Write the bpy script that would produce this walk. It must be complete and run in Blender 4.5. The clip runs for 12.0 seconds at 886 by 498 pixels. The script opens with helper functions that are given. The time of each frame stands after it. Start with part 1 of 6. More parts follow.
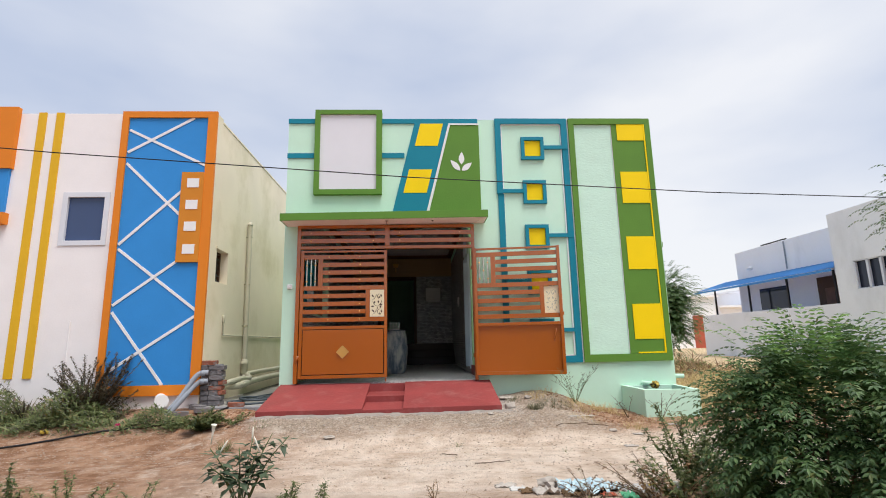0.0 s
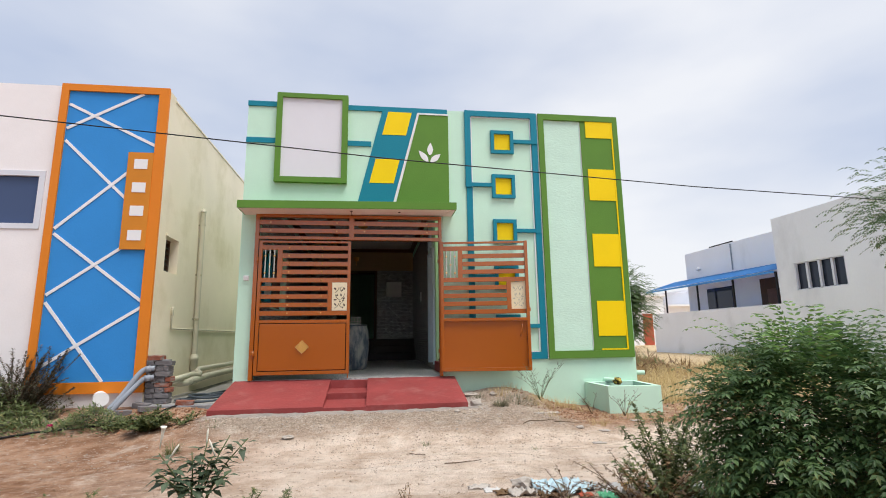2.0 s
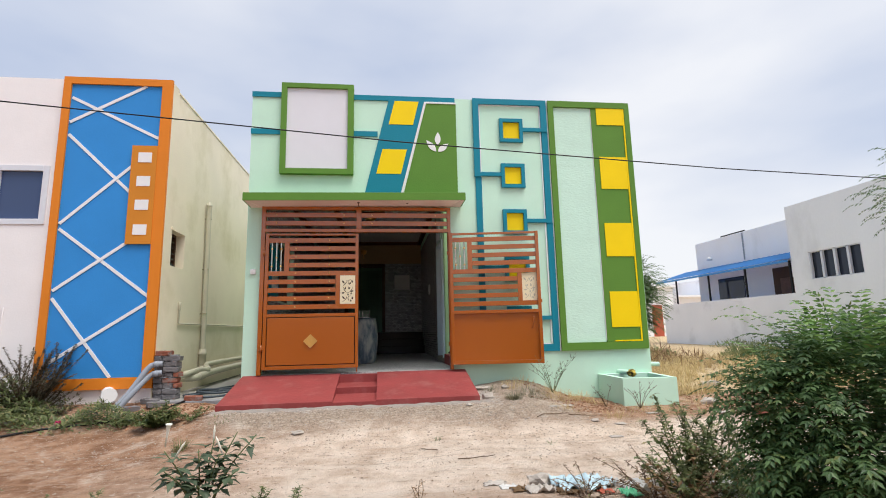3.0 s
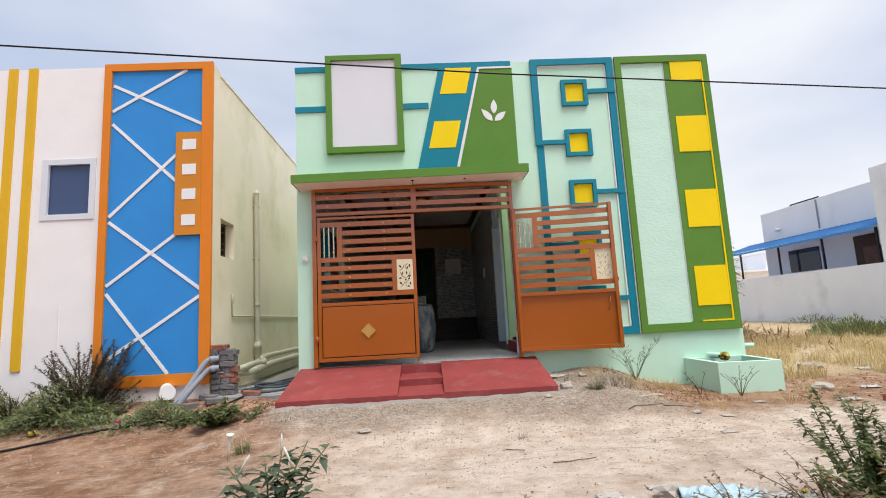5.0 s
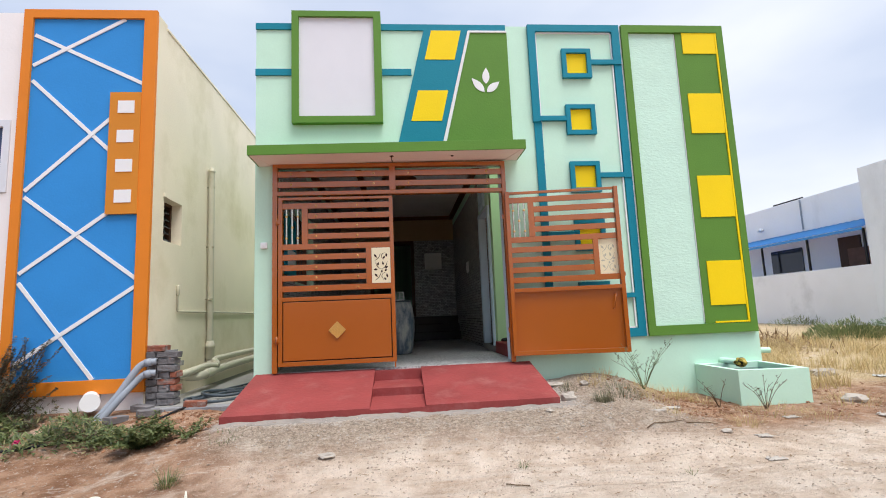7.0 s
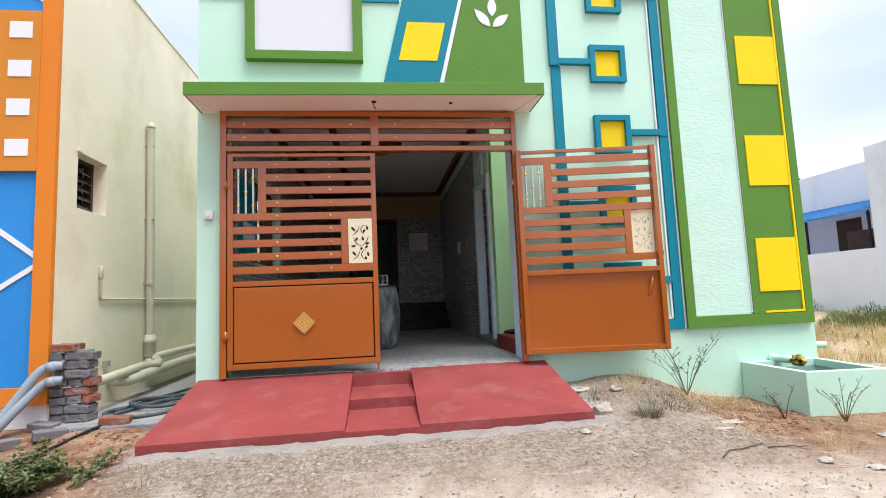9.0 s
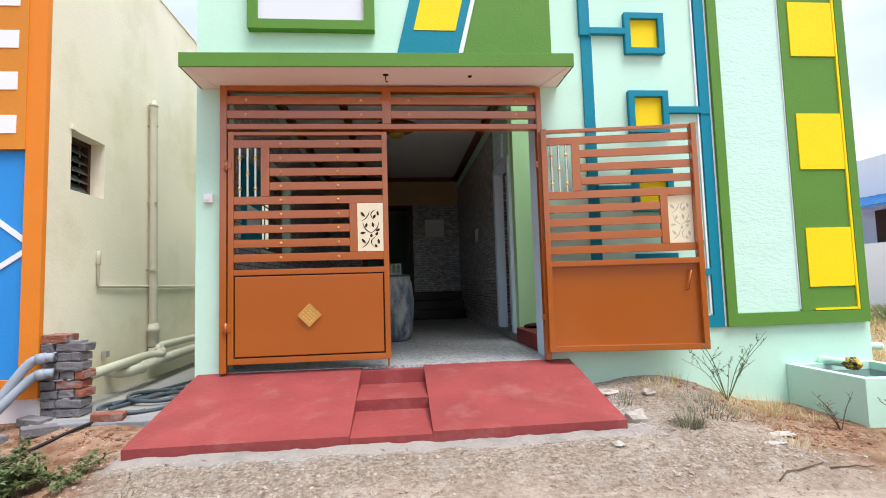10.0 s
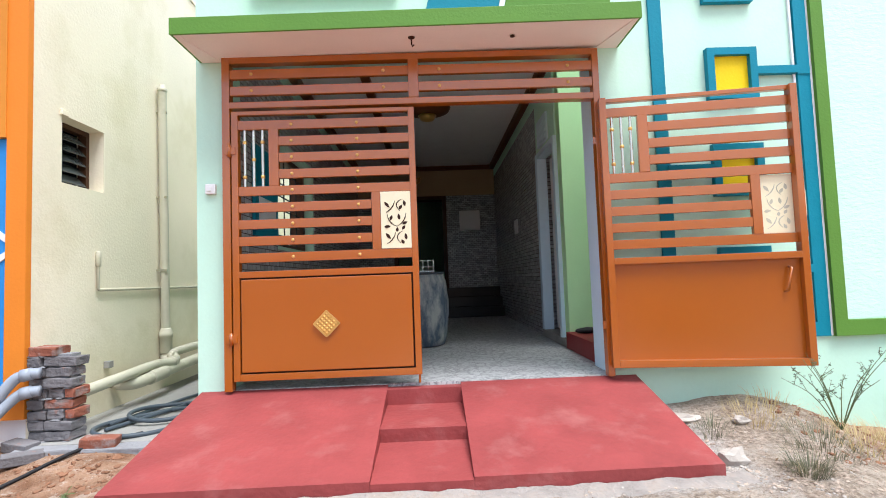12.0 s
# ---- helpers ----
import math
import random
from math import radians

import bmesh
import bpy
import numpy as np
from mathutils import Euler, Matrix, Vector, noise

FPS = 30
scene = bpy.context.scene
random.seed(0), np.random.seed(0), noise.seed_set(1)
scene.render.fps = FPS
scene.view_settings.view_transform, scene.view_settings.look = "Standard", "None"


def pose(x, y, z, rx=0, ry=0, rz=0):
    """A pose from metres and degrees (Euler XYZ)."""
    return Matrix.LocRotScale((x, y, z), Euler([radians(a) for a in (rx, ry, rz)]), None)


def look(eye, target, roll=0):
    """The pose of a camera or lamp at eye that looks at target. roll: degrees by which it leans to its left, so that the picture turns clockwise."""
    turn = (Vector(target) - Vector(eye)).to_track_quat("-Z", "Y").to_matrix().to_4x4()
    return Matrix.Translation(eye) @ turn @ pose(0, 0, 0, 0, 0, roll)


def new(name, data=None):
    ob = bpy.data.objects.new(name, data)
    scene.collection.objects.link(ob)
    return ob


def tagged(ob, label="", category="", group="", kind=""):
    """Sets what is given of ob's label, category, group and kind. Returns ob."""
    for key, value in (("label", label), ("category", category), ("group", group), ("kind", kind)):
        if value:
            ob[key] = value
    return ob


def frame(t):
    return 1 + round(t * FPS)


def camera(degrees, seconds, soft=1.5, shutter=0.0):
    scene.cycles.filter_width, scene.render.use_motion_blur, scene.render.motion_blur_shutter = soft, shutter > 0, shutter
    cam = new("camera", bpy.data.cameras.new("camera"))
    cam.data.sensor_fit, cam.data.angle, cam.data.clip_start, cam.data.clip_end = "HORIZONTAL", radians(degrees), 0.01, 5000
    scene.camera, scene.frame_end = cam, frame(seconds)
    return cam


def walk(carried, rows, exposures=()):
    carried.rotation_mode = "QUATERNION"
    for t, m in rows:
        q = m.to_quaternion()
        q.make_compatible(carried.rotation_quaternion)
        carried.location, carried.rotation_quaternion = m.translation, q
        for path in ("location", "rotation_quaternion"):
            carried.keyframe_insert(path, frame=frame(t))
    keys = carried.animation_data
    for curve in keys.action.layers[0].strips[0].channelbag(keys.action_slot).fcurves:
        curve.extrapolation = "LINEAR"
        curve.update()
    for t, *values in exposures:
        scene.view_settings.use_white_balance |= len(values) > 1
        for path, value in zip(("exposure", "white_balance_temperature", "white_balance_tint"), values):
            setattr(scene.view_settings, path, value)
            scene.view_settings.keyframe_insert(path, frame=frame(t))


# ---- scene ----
import collections

cam = camera(83.6, 12.0, 1.0)
PATH = [
    (0, (0.06, -0.093, 0.99), (0.158, 1.87, 1.36), -1.2),
    (0.5, (0.055, -0.09, 0.987), (0.185, 1.873, 1.347), -1.1),
    (1, (0.029, -0.041, 0.988), (0.204, 1.919, 1.345), -0.9),
    (1.5, (-0.025, 0.055, 0.991), (0.205, 2.01, 1.345), -0.8),
    (2, (-0.07, 0.129, 0.988), (0.199, 2.079, 1.339), -0.8),
    (2.5, (-0.105, 0.176, 0.986), (0.167, 2.127, 1.329), -0.9),
    (3, (-0.087, 0.277, 0.982), (0.155, 2.235, 1.307), -1.3),
    (3.2, (-0.063, 0.339, 0.985), (0.16, 2.301, 1.302), -1.6),
    (4.8, (-0.309, 0.848, 0.998), (-0.221, 2.827, 1.271), -3.1),
    (5, (-0.341, 0.898, 1.0), (-0.26, 2.878, 1.273), -3.0),
    (5.5, (-0.369, 1.075, 0.987), (-0.292, 3.054, 1.266), -2.7),
    (6, (-0.34, 1.348, 1.008), (-0.245, 3.326, 1.291), -2.5),
    (6.5, (-0.333, 1.558, 1.003), (-0.202, 3.536, 1.273), -2.3),
    (7, (-0.374, 1.829, 1.002), (-0.201, 3.805, 1.264), -2.4),
    (7.2, (-0.401, 1.947, 1.002), (-0.209, 3.921, 1.26), -2.4),
    (8.8, (-0.418, 2.974, 1.043), (-0.151, 4.945, 1.255), -2.5),
    (9, (-0.423, 3.054, 1.047), (-0.171, 5.028, 1.244), -2.4),
    (9.5, (-0.394, 3.275, 1.081), (-0.184, 5.256, 1.255), -2.0),
    (10, (-0.372, 3.429, 1.089), (-0.19, 5.415, 1.237), -1.7),
    (10.5, (-0.38, 3.622, 1.106), (-0.201, 5.61, 1.237), -1.6),
    (11, (-0.379, 3.735, 1.106), (-0.239, 5.726, 1.224), -1.6),
    (11.5, (-0.368, 3.894, 1.111), (-0.281, 5.889, 1.23), -1.8),
    (12, (-0.344, 4.107, 1.172), (-0.301, 6.103, 1.29), -2.1),
]
EXPOSURES = [(0.0, 0.25, 6600, 10), (3.0, 0.27, 6600, 10), (6.0, 0.34, 6500, 10), (7.0, 0.40, 6400, 10), (9.0, 0.66, 6250, 10), (10.5, 0.79, 6150, 10), (12.0, 0.98, 6050, 10)]
walk(cam, [(t, look(eye, target, roll)) for t, eye, target, roll in PATH], EXPOSURES)

# ---- world and light ----
world = bpy.data.worlds.new("sky_world")
scene.world = world
world.use_nodes = True
wt = world.node_tree
wt.nodes.clear()


def wnode(kind, **kw):
    n = wt.nodes.new(kind)
    for k, v in kw.items():
        if k == "noise_dimensions":
            n.noise_dimensions = v
    return n


sky = wnode("ShaderNodeTexSky")
sky.sky_type = "NISHITA"
sky.sun_disc = False
sky.sun_elevation, sky.sun_rotation = radians(67), radians(142)
sky.air_density, sky.dust_density = 1.2, 2.0
dim = wnode("ShaderNodeVectorMath")
dim.operation = "SCALE"
dim.inputs["Scale"].default_value = 0.11
wt.links.new(sky.outputs[0], dim.inputs[0])
wco = wnode("ShaderNodeTexCoord")
wmap = wnode("ShaderNodeMapping")
wmap.inputs["Scale"].default_value = (1.0, 1.0, 2.6)
wt.links.new(wco.outputs["Generated"], wmap.inputs[0])
cl = wnode("ShaderNodeTexNoise")
cl.inputs["Scale"].default_value, cl.inputs["Detail"].default_value, cl.inputs["Roughness"].default_value = 1.25, 5.0, 0.45
wt.links.new(wmap.outputs[0], cl.inputs["Vector"])
ramp = wnode("ShaderNodeValToRGB")
ramp.color_ramp.elements[0].position, ramp.color_ramp.elements[0].color = 0.38, (0.52, 0.60, 0.78, 1)
ramp.color_ramp.elements[1].position, ramp.color_ramp.elements[1].color = 0.64, (0.90, 0.92, 0.97, 1)
wsep = wnode("ShaderNodeSeparateXYZ")
wt.links.new(wco.outputs["Generated"], wsep.inputs[0])
wside = wnode("ShaderNodeMath")
wside.operation = "MULTIPLY_ADD"
wside.inputs[1].default_value = 0.10
wt.links.new(wsep.outputs[0], wside.inputs[0])
wt.links.new(cl.outputs["Fac"], wside.inputs[2])
wt.links.new(wside.outputs[0], ramp.inputs[0])
wmix = wnode("ShaderNodeMix")
wmix.data_type = "RGBA"
wmix.inputs["Factor"].default_value = 0.86
wt.links.new(dim.outputs[0], wmix.inputs["A"])
wt.links.new(ramp.outputs[0], wmix.inputs["B"])
bg = wnode("ShaderNodeBackground")
bg.inputs["Strength"].default_value = 0.90
wout = wnode("ShaderNodeOutputWorld")
wt.links.new(wmix.outputs["Result"], bg.inputs[0])
wt.links.new(bg.outputs[0], wout.inputs[0])

sun_data = bpy.data.lights.new("sun", "SUN")
sun_data.energy, sun_data.angle, sun_data.color = 3.0, radians(35), (1.0, 0.97, 0.92)
sun = new("sun", sun_data)
sun.matrix_world = look((2.8, -3.6, 11), (0, 0, 0))

# ---- materials ----


def material(name, col, rough=0.6, metal=0.0, var=0.10, scale=2.5, grain=60.0, bump=0.12, stain=None, stain_at=(0.55, 0.72), spec=0.25, stain_scale=1.2, stretch=(1, 1, 1)):
    """Paint or plaster: a base colour with broad and fine variation, stains and relief."""
    m = bpy.data.materials.new(name)
    m.use_nodes = True
    t = m.node_tree
    b = t.nodes["Principled BSDF"]
    b.inputs["Roughness"].default_value, b.inputs["Metallic"].default_value = rough, metal
    b.inputs["Specular IOR Level"].default_value = spec
    g = t.nodes.new("ShaderNodeNewGeometry")
    mp = t.nodes.new("ShaderNodeMapping")
    mp.inputs["Scale"].default_value = stretch
    t.links.new(g.outputs["Position"], mp.inputs[0])
    big, fine = t.nodes.new("ShaderNodeTexNoise"), t.nodes.new("ShaderNodeTexNoise")
    big.inputs["Scale"].default_value, big.inputs["Detail"].default_value = scale, 6
    fine.inputs["Scale"].default_value, fine.inputs["Detail"].default_value = grain, 4
    for n in (big, fine):
        t.links.new(mp.outputs[0], n.inputs["Vector"])
    add = t.nodes.new("ShaderNodeMath")
    add.operation = "MULTIPLY_ADD"
    add.inputs[1].default_value = 0.35
    t.links.new(fine.outputs["Fac"], add.inputs[0])
    t.links.new(big.outputs["Fac"], add.inputs[2])
    r = t.nodes.new("ShaderNodeMapRange")
    r.inputs["From Min"].default_value, r.inputs["From Max"].default_value = 0.35, 1.0
    r.inputs["To Min"].default_value, r.inputs["To Max"].default_value = 1 - var, 1 + var
    t.links.new(add.outputs[0], r.inputs["Value"])
    mul = t.nodes.new("ShaderNodeVectorMath")
    mul.operation = "SCALE"
    mul.inputs[0].default_value = col
    t.links.new(r.outputs[0], mul.inputs["Scale"])
    last = mul.outputs[0]
    if stain:
        s = t.nodes.new("ShaderNodeTexNoise")
        s.inputs["Scale"].default_value, s.inputs["Detail"].default_value, s.inputs["Roughness"].default_value = stain_scale, 8, 0.62
        t.links.new(mp.outputs[0], s.inputs["Vector"])
        sr = t.nodes.new("ShaderNodeMapRange")
        sr.inputs["From Min"].default_value, sr.inputs["From Max"].default_value = stain_at
        t.links.new(s.outputs["Fac"], sr.inputs["Value"])
        mx = t.nodes.new("ShaderNodeMix")
        mx.data_type = "RGBA"
        t.links.new(sr.outputs[0], mx.inputs["Factor"])
        t.links.new(last, mx.inputs["A"])
        mx.inputs["B"].default_value = (*stain, 1)
        last = mx.outputs["Result"]
    t.links.new(last, b.inputs["Base Color"])
    rr = t.nodes.new("ShaderNodeMapRange")
    rr.inputs["To Min"].default_value, rr.inputs["To Max"].default_value = max(0.03, rough - 0.1), min(1, rough + 0.1)
    t.links.new(big.outputs["Fac"], rr.inputs["Value"])
    t.links.new(rr.outputs[0], b.inputs["Roughness"])
    if bump:
        bp = t.nodes.new("ShaderNodeBump")
        bp.inputs["Strength"].default_value, bp.inputs["Distance"].default_value = bump, 0.01
        t.links.new(fine.outputs["Fac"], bp.inputs["Height"])
        t.links.new(bp.outputs[0], b.inputs["Normal"])
    return m


def leaf_material(name, a, b, dry=None, rough=0.5):
    """Leaves that differ one by one."""
    m = bpy.data.materials.new(name)
    m.use_nodes = True
    t = m.node_tree
    p = t.nodes["Principled BSDF"]
    p.inputs["Roughness"].default_value = rough
    g = t.nodes.new("ShaderNodeNewGeometry")
    cr = t.nodes.new("ShaderNodeValToRGB")
    cr.color_ramp.elements[0].color, cr.color_ramp.elements[1].color = (*a, 1), (*b, 1)
    if dry:
        cr.color_ramp.elements[1].position = 0.9
        e = cr.color_ramp.elements.new(0.97)
        e.color = (*dry, 1)
    t.links.new(g.outputs["Random Per Island"], cr.inputs[0])
    t.links.new(cr.outputs[0], p.inputs["Base Color"])
    tr = t.nodes.new("ShaderNodeBsdfTranslucent")
    t.links.new(cr.outputs[0], tr.inputs["Color"])
    mx = t.nodes.new("ShaderNodeMixShader")
    mx.inputs[0].default_value = 0.38
    out = t.nodes["Material Output"]
    t.links.new(p.outputs[0], mx.inputs[1])
    t.links.new(tr.outputs[0], mx.inputs[2])
    t.links.new(mx.outputs[0], out.inputs["Surface"])
    return m


def tile_material(name, a, b, mortar, size, rough=0.25, plane="yz", proportion=(0.5, 0.25), bump=0.4):
    """Small glazed wall tiles in running courses."""
    m = bpy.data.materials.new(name)
    m.use_nodes = True
    t = m.node_tree
    p = t.nodes["Principled BSDF"]
    p.inputs["Roughness"].default_value = rough
    g = t.nodes.new("ShaderNodeNewGeometry")
    sp, cb = t.nodes.new("ShaderNodeSeparateXYZ"), t.nodes.new("ShaderNodeCombineXYZ")
    t.links.new(g.outputs["Position"], sp.inputs[0])
    for i, axis in enumerate(plane):
        t.links.new(sp.outputs["xyz".index(axis)], cb.inputs[i])
    br = t.nodes.new("ShaderNodeTexBrick")
    br.inputs["Scale"].default_value = 1 / size
    br.inputs["Brick Width"].default_value, br.inputs["Row Height"].default_value = proportion
    br.inputs["Mortar Size"].default_value = 0.02
    br.inputs["Color1"].default_value, br.inputs["Color2"].default_value, br.inputs["Mortar"].default_value = (*a, 1), (*b, 1), (*mortar, 1)
    t.links.new(cb.outputs[0], br.inputs["Vector"])
    n = t.nodes.new("ShaderNodeTexNoise")
    n.inputs["Scale"].default_value = 9
    t.links.new(cb.outputs[0], n.inputs["Vector"])
    mx = t.nodes.new("ShaderNodeMix")
    mx.data_type, mx.blend_type = "RGBA", "MULTIPLY"
    mx.inputs["Factor"].default_value = 0.5
    t.links.new(br.outputs["Color"], mx.inputs["A"])
    t.links.new(n.outputs["Fac"], mx.inputs["B"])
    t.links.new(mx.outputs["Result"], p.inputs["Base Color"])
    bp = t.nodes.new("ShaderNodeBump")
    bp.inputs["Strength"].default_value, bp.inputs["Distance"].default_value, bp.invert = bump, 0.004, True
    t.links.new(br.outputs["Fac"], bp.inputs["Height"])
    t.links.new(bp.outputs[0], p.inputs["Normal"])
    return m


def marble_floor_material(name):
    """Pale vitrified floor tiles with dark winding veins."""
    m = bpy.data.materials.new(name)
    m.use_nodes = True
    t = m.node_tree
    p = t.nodes["Principled BSDF"]
    p.inputs["Roughness"].default_value = 0.42
    g = t.nodes.new("ShaderNodeNewGeometry")
    w = t.nodes.new("ShaderNodeTexNoise")
    w.inputs["Scale"].default_value, w.inputs["Detail"].default_value, w.inputs["Distortion"].default_value = 7.0, 3.0, 2.2
    t.links.new(g.outputs["Position"], w.inputs["Vector"])
    ab = t.nodes.new("ShaderNodeMath")
    ab.operation = "SUBTRACT"
    ab.inputs[1].default_value = 0.5
    t.links.new(w.outputs["Fac"], ab.inputs[0])
    aa = t.nodes.new("ShaderNodeMath")
    aa.operation = "ABSOLUTE"
    t.links.new(ab.outputs[0], aa.inputs[0])
    cr = t.nodes.new("ShaderNodeValToRGB")
    cr.color_ramp.elements[0].position, cr.color_ramp.elements[0].color = 0.0, (0.20, 0.20, 0.205, 1)
    cr.color_ramp.elements[1].position, cr.color_ramp.elements[1].color = 0.075, (0.50, 0.50, 0.495, 1)
    t.links.new(aa.outputs[0], cr.inputs[0])
    br = t.nodes.new("ShaderNodeTexBrick")
    br.offset = 0
    br.inputs["Scale"].default_value = 1 / 0.6
    br.inputs["Brick Width"].default_value = br.inputs["Row Height"].default_value = 1.0
    br.inputs["Mortar Size"].default_value = 0.002
    br.inputs["Color1"].default_value = br.inputs["Color2"].default_value = (1, 1, 1, 1)
    br.inputs["Mortar"].default_value = (0.35, 0.35, 0.34, 1)
    t.links.new(g.outputs["Position"], br.inputs["Vector"])
    mx = t.nodes.new("ShaderNodeMix")
    mx.data_type, mx.blend_type = "RGBA", "MULTIPLY"
    mx.inputs["Factor"].default_value = 1
    t.links.new(cr.outputs[0], mx.inputs["A"])
    t.links.new(br.outputs["Color"], mx.inputs["B"])
    t.links.new(mx.outputs["Result"], p.inputs["Base Color"])
    return m


def ground_material():
    """Bare Indian village ground: tan wheel-worn track, red earth, grey rubble by the ramp, dry straw beyond."""
    m = bpy.data.materials.new("bare_earth")
    m.use_nodes = True
    t = m.node_tree
    p = t.nodes["Principled BSDF"]
    p.inputs["Roughness"].default_value = 0.95
    p.inputs["Specular IOR Level"].default_value = 0.15
    g = t.nodes.new("ShaderNodeNewGeometry")
    sp = t.nodes.new("ShaderNodeSeparateXYZ")
    t.links.new(g.outputs["Position"], sp.inputs[0])

    def noise_of(scale, detail=8, rough=0.6, vec=None, dist=0.0):
        n = t.nodes.new("ShaderNodeTexNoise")
        n.inputs["Scale"].default_value, n.inputs["Detail"].default_value, n.inputs["Roughness"].default_value = scale, detail, rough
        n.inputs["Distortion"].default_value = dist
        t.links.new(vec or g.outputs["Position"], n.inputs["Vector"])
        return n.outputs["Fac"]

    def calc(op, a, b=None, c=None):
        n = t.nodes.new("ShaderNodeMath")
        n.operation = op
        for i, v in enumerate((a, b, c)):
            if v is None:
                continue
            if isinstance(v, (int, float)):
                n.inputs[i].default_value = v
            else:
                t.links.new(v, n.inputs[i])
        return n.outputs[0]

    def smooth(v, a, b):
        n = t.nodes.new("ShaderNodeMapRange")
        n.interpolation_type = "SMOOTHSTEP"
        n.inputs["From Min"].default_value, n.inputs["From Max"].default_value = a, b
        t.links.new(v, n.inputs["Value"])
        return n.outputs[0]

    def mix(f, a, b):
        n = t.nodes.new("ShaderNodeMix")
        n.data_type = "RGBA"
        t.links.new(f, n.inputs["Factor"])
        for key, v in (("A", a), ("B", b)):
            if isinstance(v, tuple):
                n.inputs[key].default_value = (*v, 1)
            else:
                t.links.new(v, n.inputs[key])
        return n.outputs["Result"]

    X, Y = sp.outputs[0], sp.outputs[1]
    n1 = noise_of(0.9)
    n2 = noise_of(4.5)
    n3 = noise_of(38, 6, 0.7)
    n4 = noise_of(140, 3, 0.7)
    wob = calc("MULTIPLY_ADD", n1, 1.6, -0.8)
    xw = calc("ADD", X, wob)
    yw = calc("ADD", Y, calc("MULTIPLY", wob, 0.5))
    b2, b3 = smooth(n2, 0.34, 0.66), smooth(n3, 0.36, 0.64)
    red = mix(b2, (0.25, 0.125, 0.068), (0.46, 0.28, 0.18))
    tan = mix(b2, (0.58, 0.44, 0.335), (0.80, 0.67, 0.56))
    grey = mix(b3, (0.24, 0.185, 0.14), (0.50, 0.405, 0.32))
    straw = mix(b3, (0.40, 0.28, 0.15), (0.68, 0.54, 0.33))
    # wheel tracks: streaks along the lane
    st = t.nodes.new("ShaderNodeMapping")
    st.inputs["Scale"].default_value = (0.35, 7.0, 1.0)
    st.inputs["Rotation"].default_value = (0, 0, radians(-3))
    t.links.new(g.outputs["Position"], st.inputs[0])
    streak = noise_of(1.0, 6, 0.6, st.outputs[0], 0.4)
    track = mix(calc("MULTIPLY", smooth(streak, 0.42, 0.66), 0.55), tan, (0.74, 0.64, 0.55))
    lane = calc("MULTIPLY", smooth(yw, 3.2, 4.2), calc("SUBTRACT", 1.0, smooth(yw, 5.7, 6.4)))
    lane = calc("MULTIPLY", lane, smooth(xw, -2.6, -0.4))
    col = mix(lane, red, track)
    gravel = calc("MULTIPLY", smooth(yw, 5.7, 6.3), calc("SUBTRACT", 1.0, smooth(xw, 1.9, 2.8)))
    gravel = calc("MULTIPLY", gravel, smooth(xw, -2.3, -1.8))
    col = mix(gravel, col, grey)
    pale = calc("MULTIPLY", smooth(n2, 0.52, 0.66), gravel)
    col = mix(calc("MULTIPLY", pale, 0.5), col, (0.50, 0.44, 0.38))
    # pale cement wash along the ramp foot
    foot = calc("SUBTRACT", calc("MULTIPLY_ADD", X, 0.028, 6.72), Y)
    foot = calc("ADD", foot, calc("MULTIPLY_ADD", noise_of(3.2, 8, 0.7), 0.9, -0.45))
    wash = calc("MULTIPLY", smooth(foot, 0.26, 0.02), calc("MULTIPLY", smooth(X, -2.25, -2.0), calc("SUBTRACT", 1.0, smooth(X, 1.25, 1.5))))
    wash = calc("MULTIPLY", wash, smooth(Y, 6.2, 6.4))
    col = mix(calc("MULTIPLY", wash, 0.75), col, mix(b3, (0.42, 0.39, 0.365), (0.62, 0.59, 0.56)))
    dryf = calc("MULTIPLY", smooth(yw, 7.4, 8.6), smooth(xw, 3.4, 4.2))
    col = mix(dryf, col, straw)
    patch = noise_of(2.2, 10, 0.72, None, 0.6)
    col = mix(calc("MULTIPLY", smooth(patch, 0.52, 0.66), 0.45), col, (0.70, 0.60, 0.50))
    col = mix(calc("MULTIPLY", smooth(patch, 0.46, 0.32), 0.35), col, (0.24, 0.15, 0.10))
    grit = noise_of(17, 10, 0.78)
    col = mix(calc("MULTIPLY", smooth(grit, 0.55, 0.63), 0.55), col, (0.66, 0.575, 0.49))
    col = mix(calc("MULTIPLY", smooth(grit, 0.44, 0.34), 0.55), col, (0.17, 0.115, 0.08))
    # thin dark tyre scuffs along the lane
    sm = t.nodes.new("ShaderNodeMapping")
    sm.inputs["Scale"].default_value = (1.3, 13.0, 1.0)
    sm.inputs["Rotation"].default_value = (0, 0, radians(-4))
    t.links.new(g.outputs["Position"], sm.inputs[0])
    scuff = noise_of(1.6, 8, 0.7, sm.outputs[0], 0.8)
    col = mix(calc("MULTIPLY", smooth(scuff, 0.57, 0.66), 0.42), col, (0.25, 0.18, 0.13))
    col = mix(calc("MULTIPLY", smooth(scuff, 0.43, 0.35), 0.40), col, (0.70, 0.61, 0.53))
    speck = smooth(n4, 0.60, 0.70)
    col = mix(calc("MULTIPLY", speck, 0.5), col, (0.58, 0.53, 0.47))
    dark = calc("MULTIPLY", smooth(n3, 0.62, 0.78), 0.4)
    col = mix(dark, col, (0.13, 0.09, 0.065))
    t.links.new(col, p.inputs["Base Color"])
    h = calc("ADD", calc("ADD", calc("MULTIPLY", n3, 1.0), calc("MULTIPLY", n4, 0.5)), calc("MULTIPLY_ADD", scuff, -1.2, calc("MULTIPLY", grit, 1.6)))
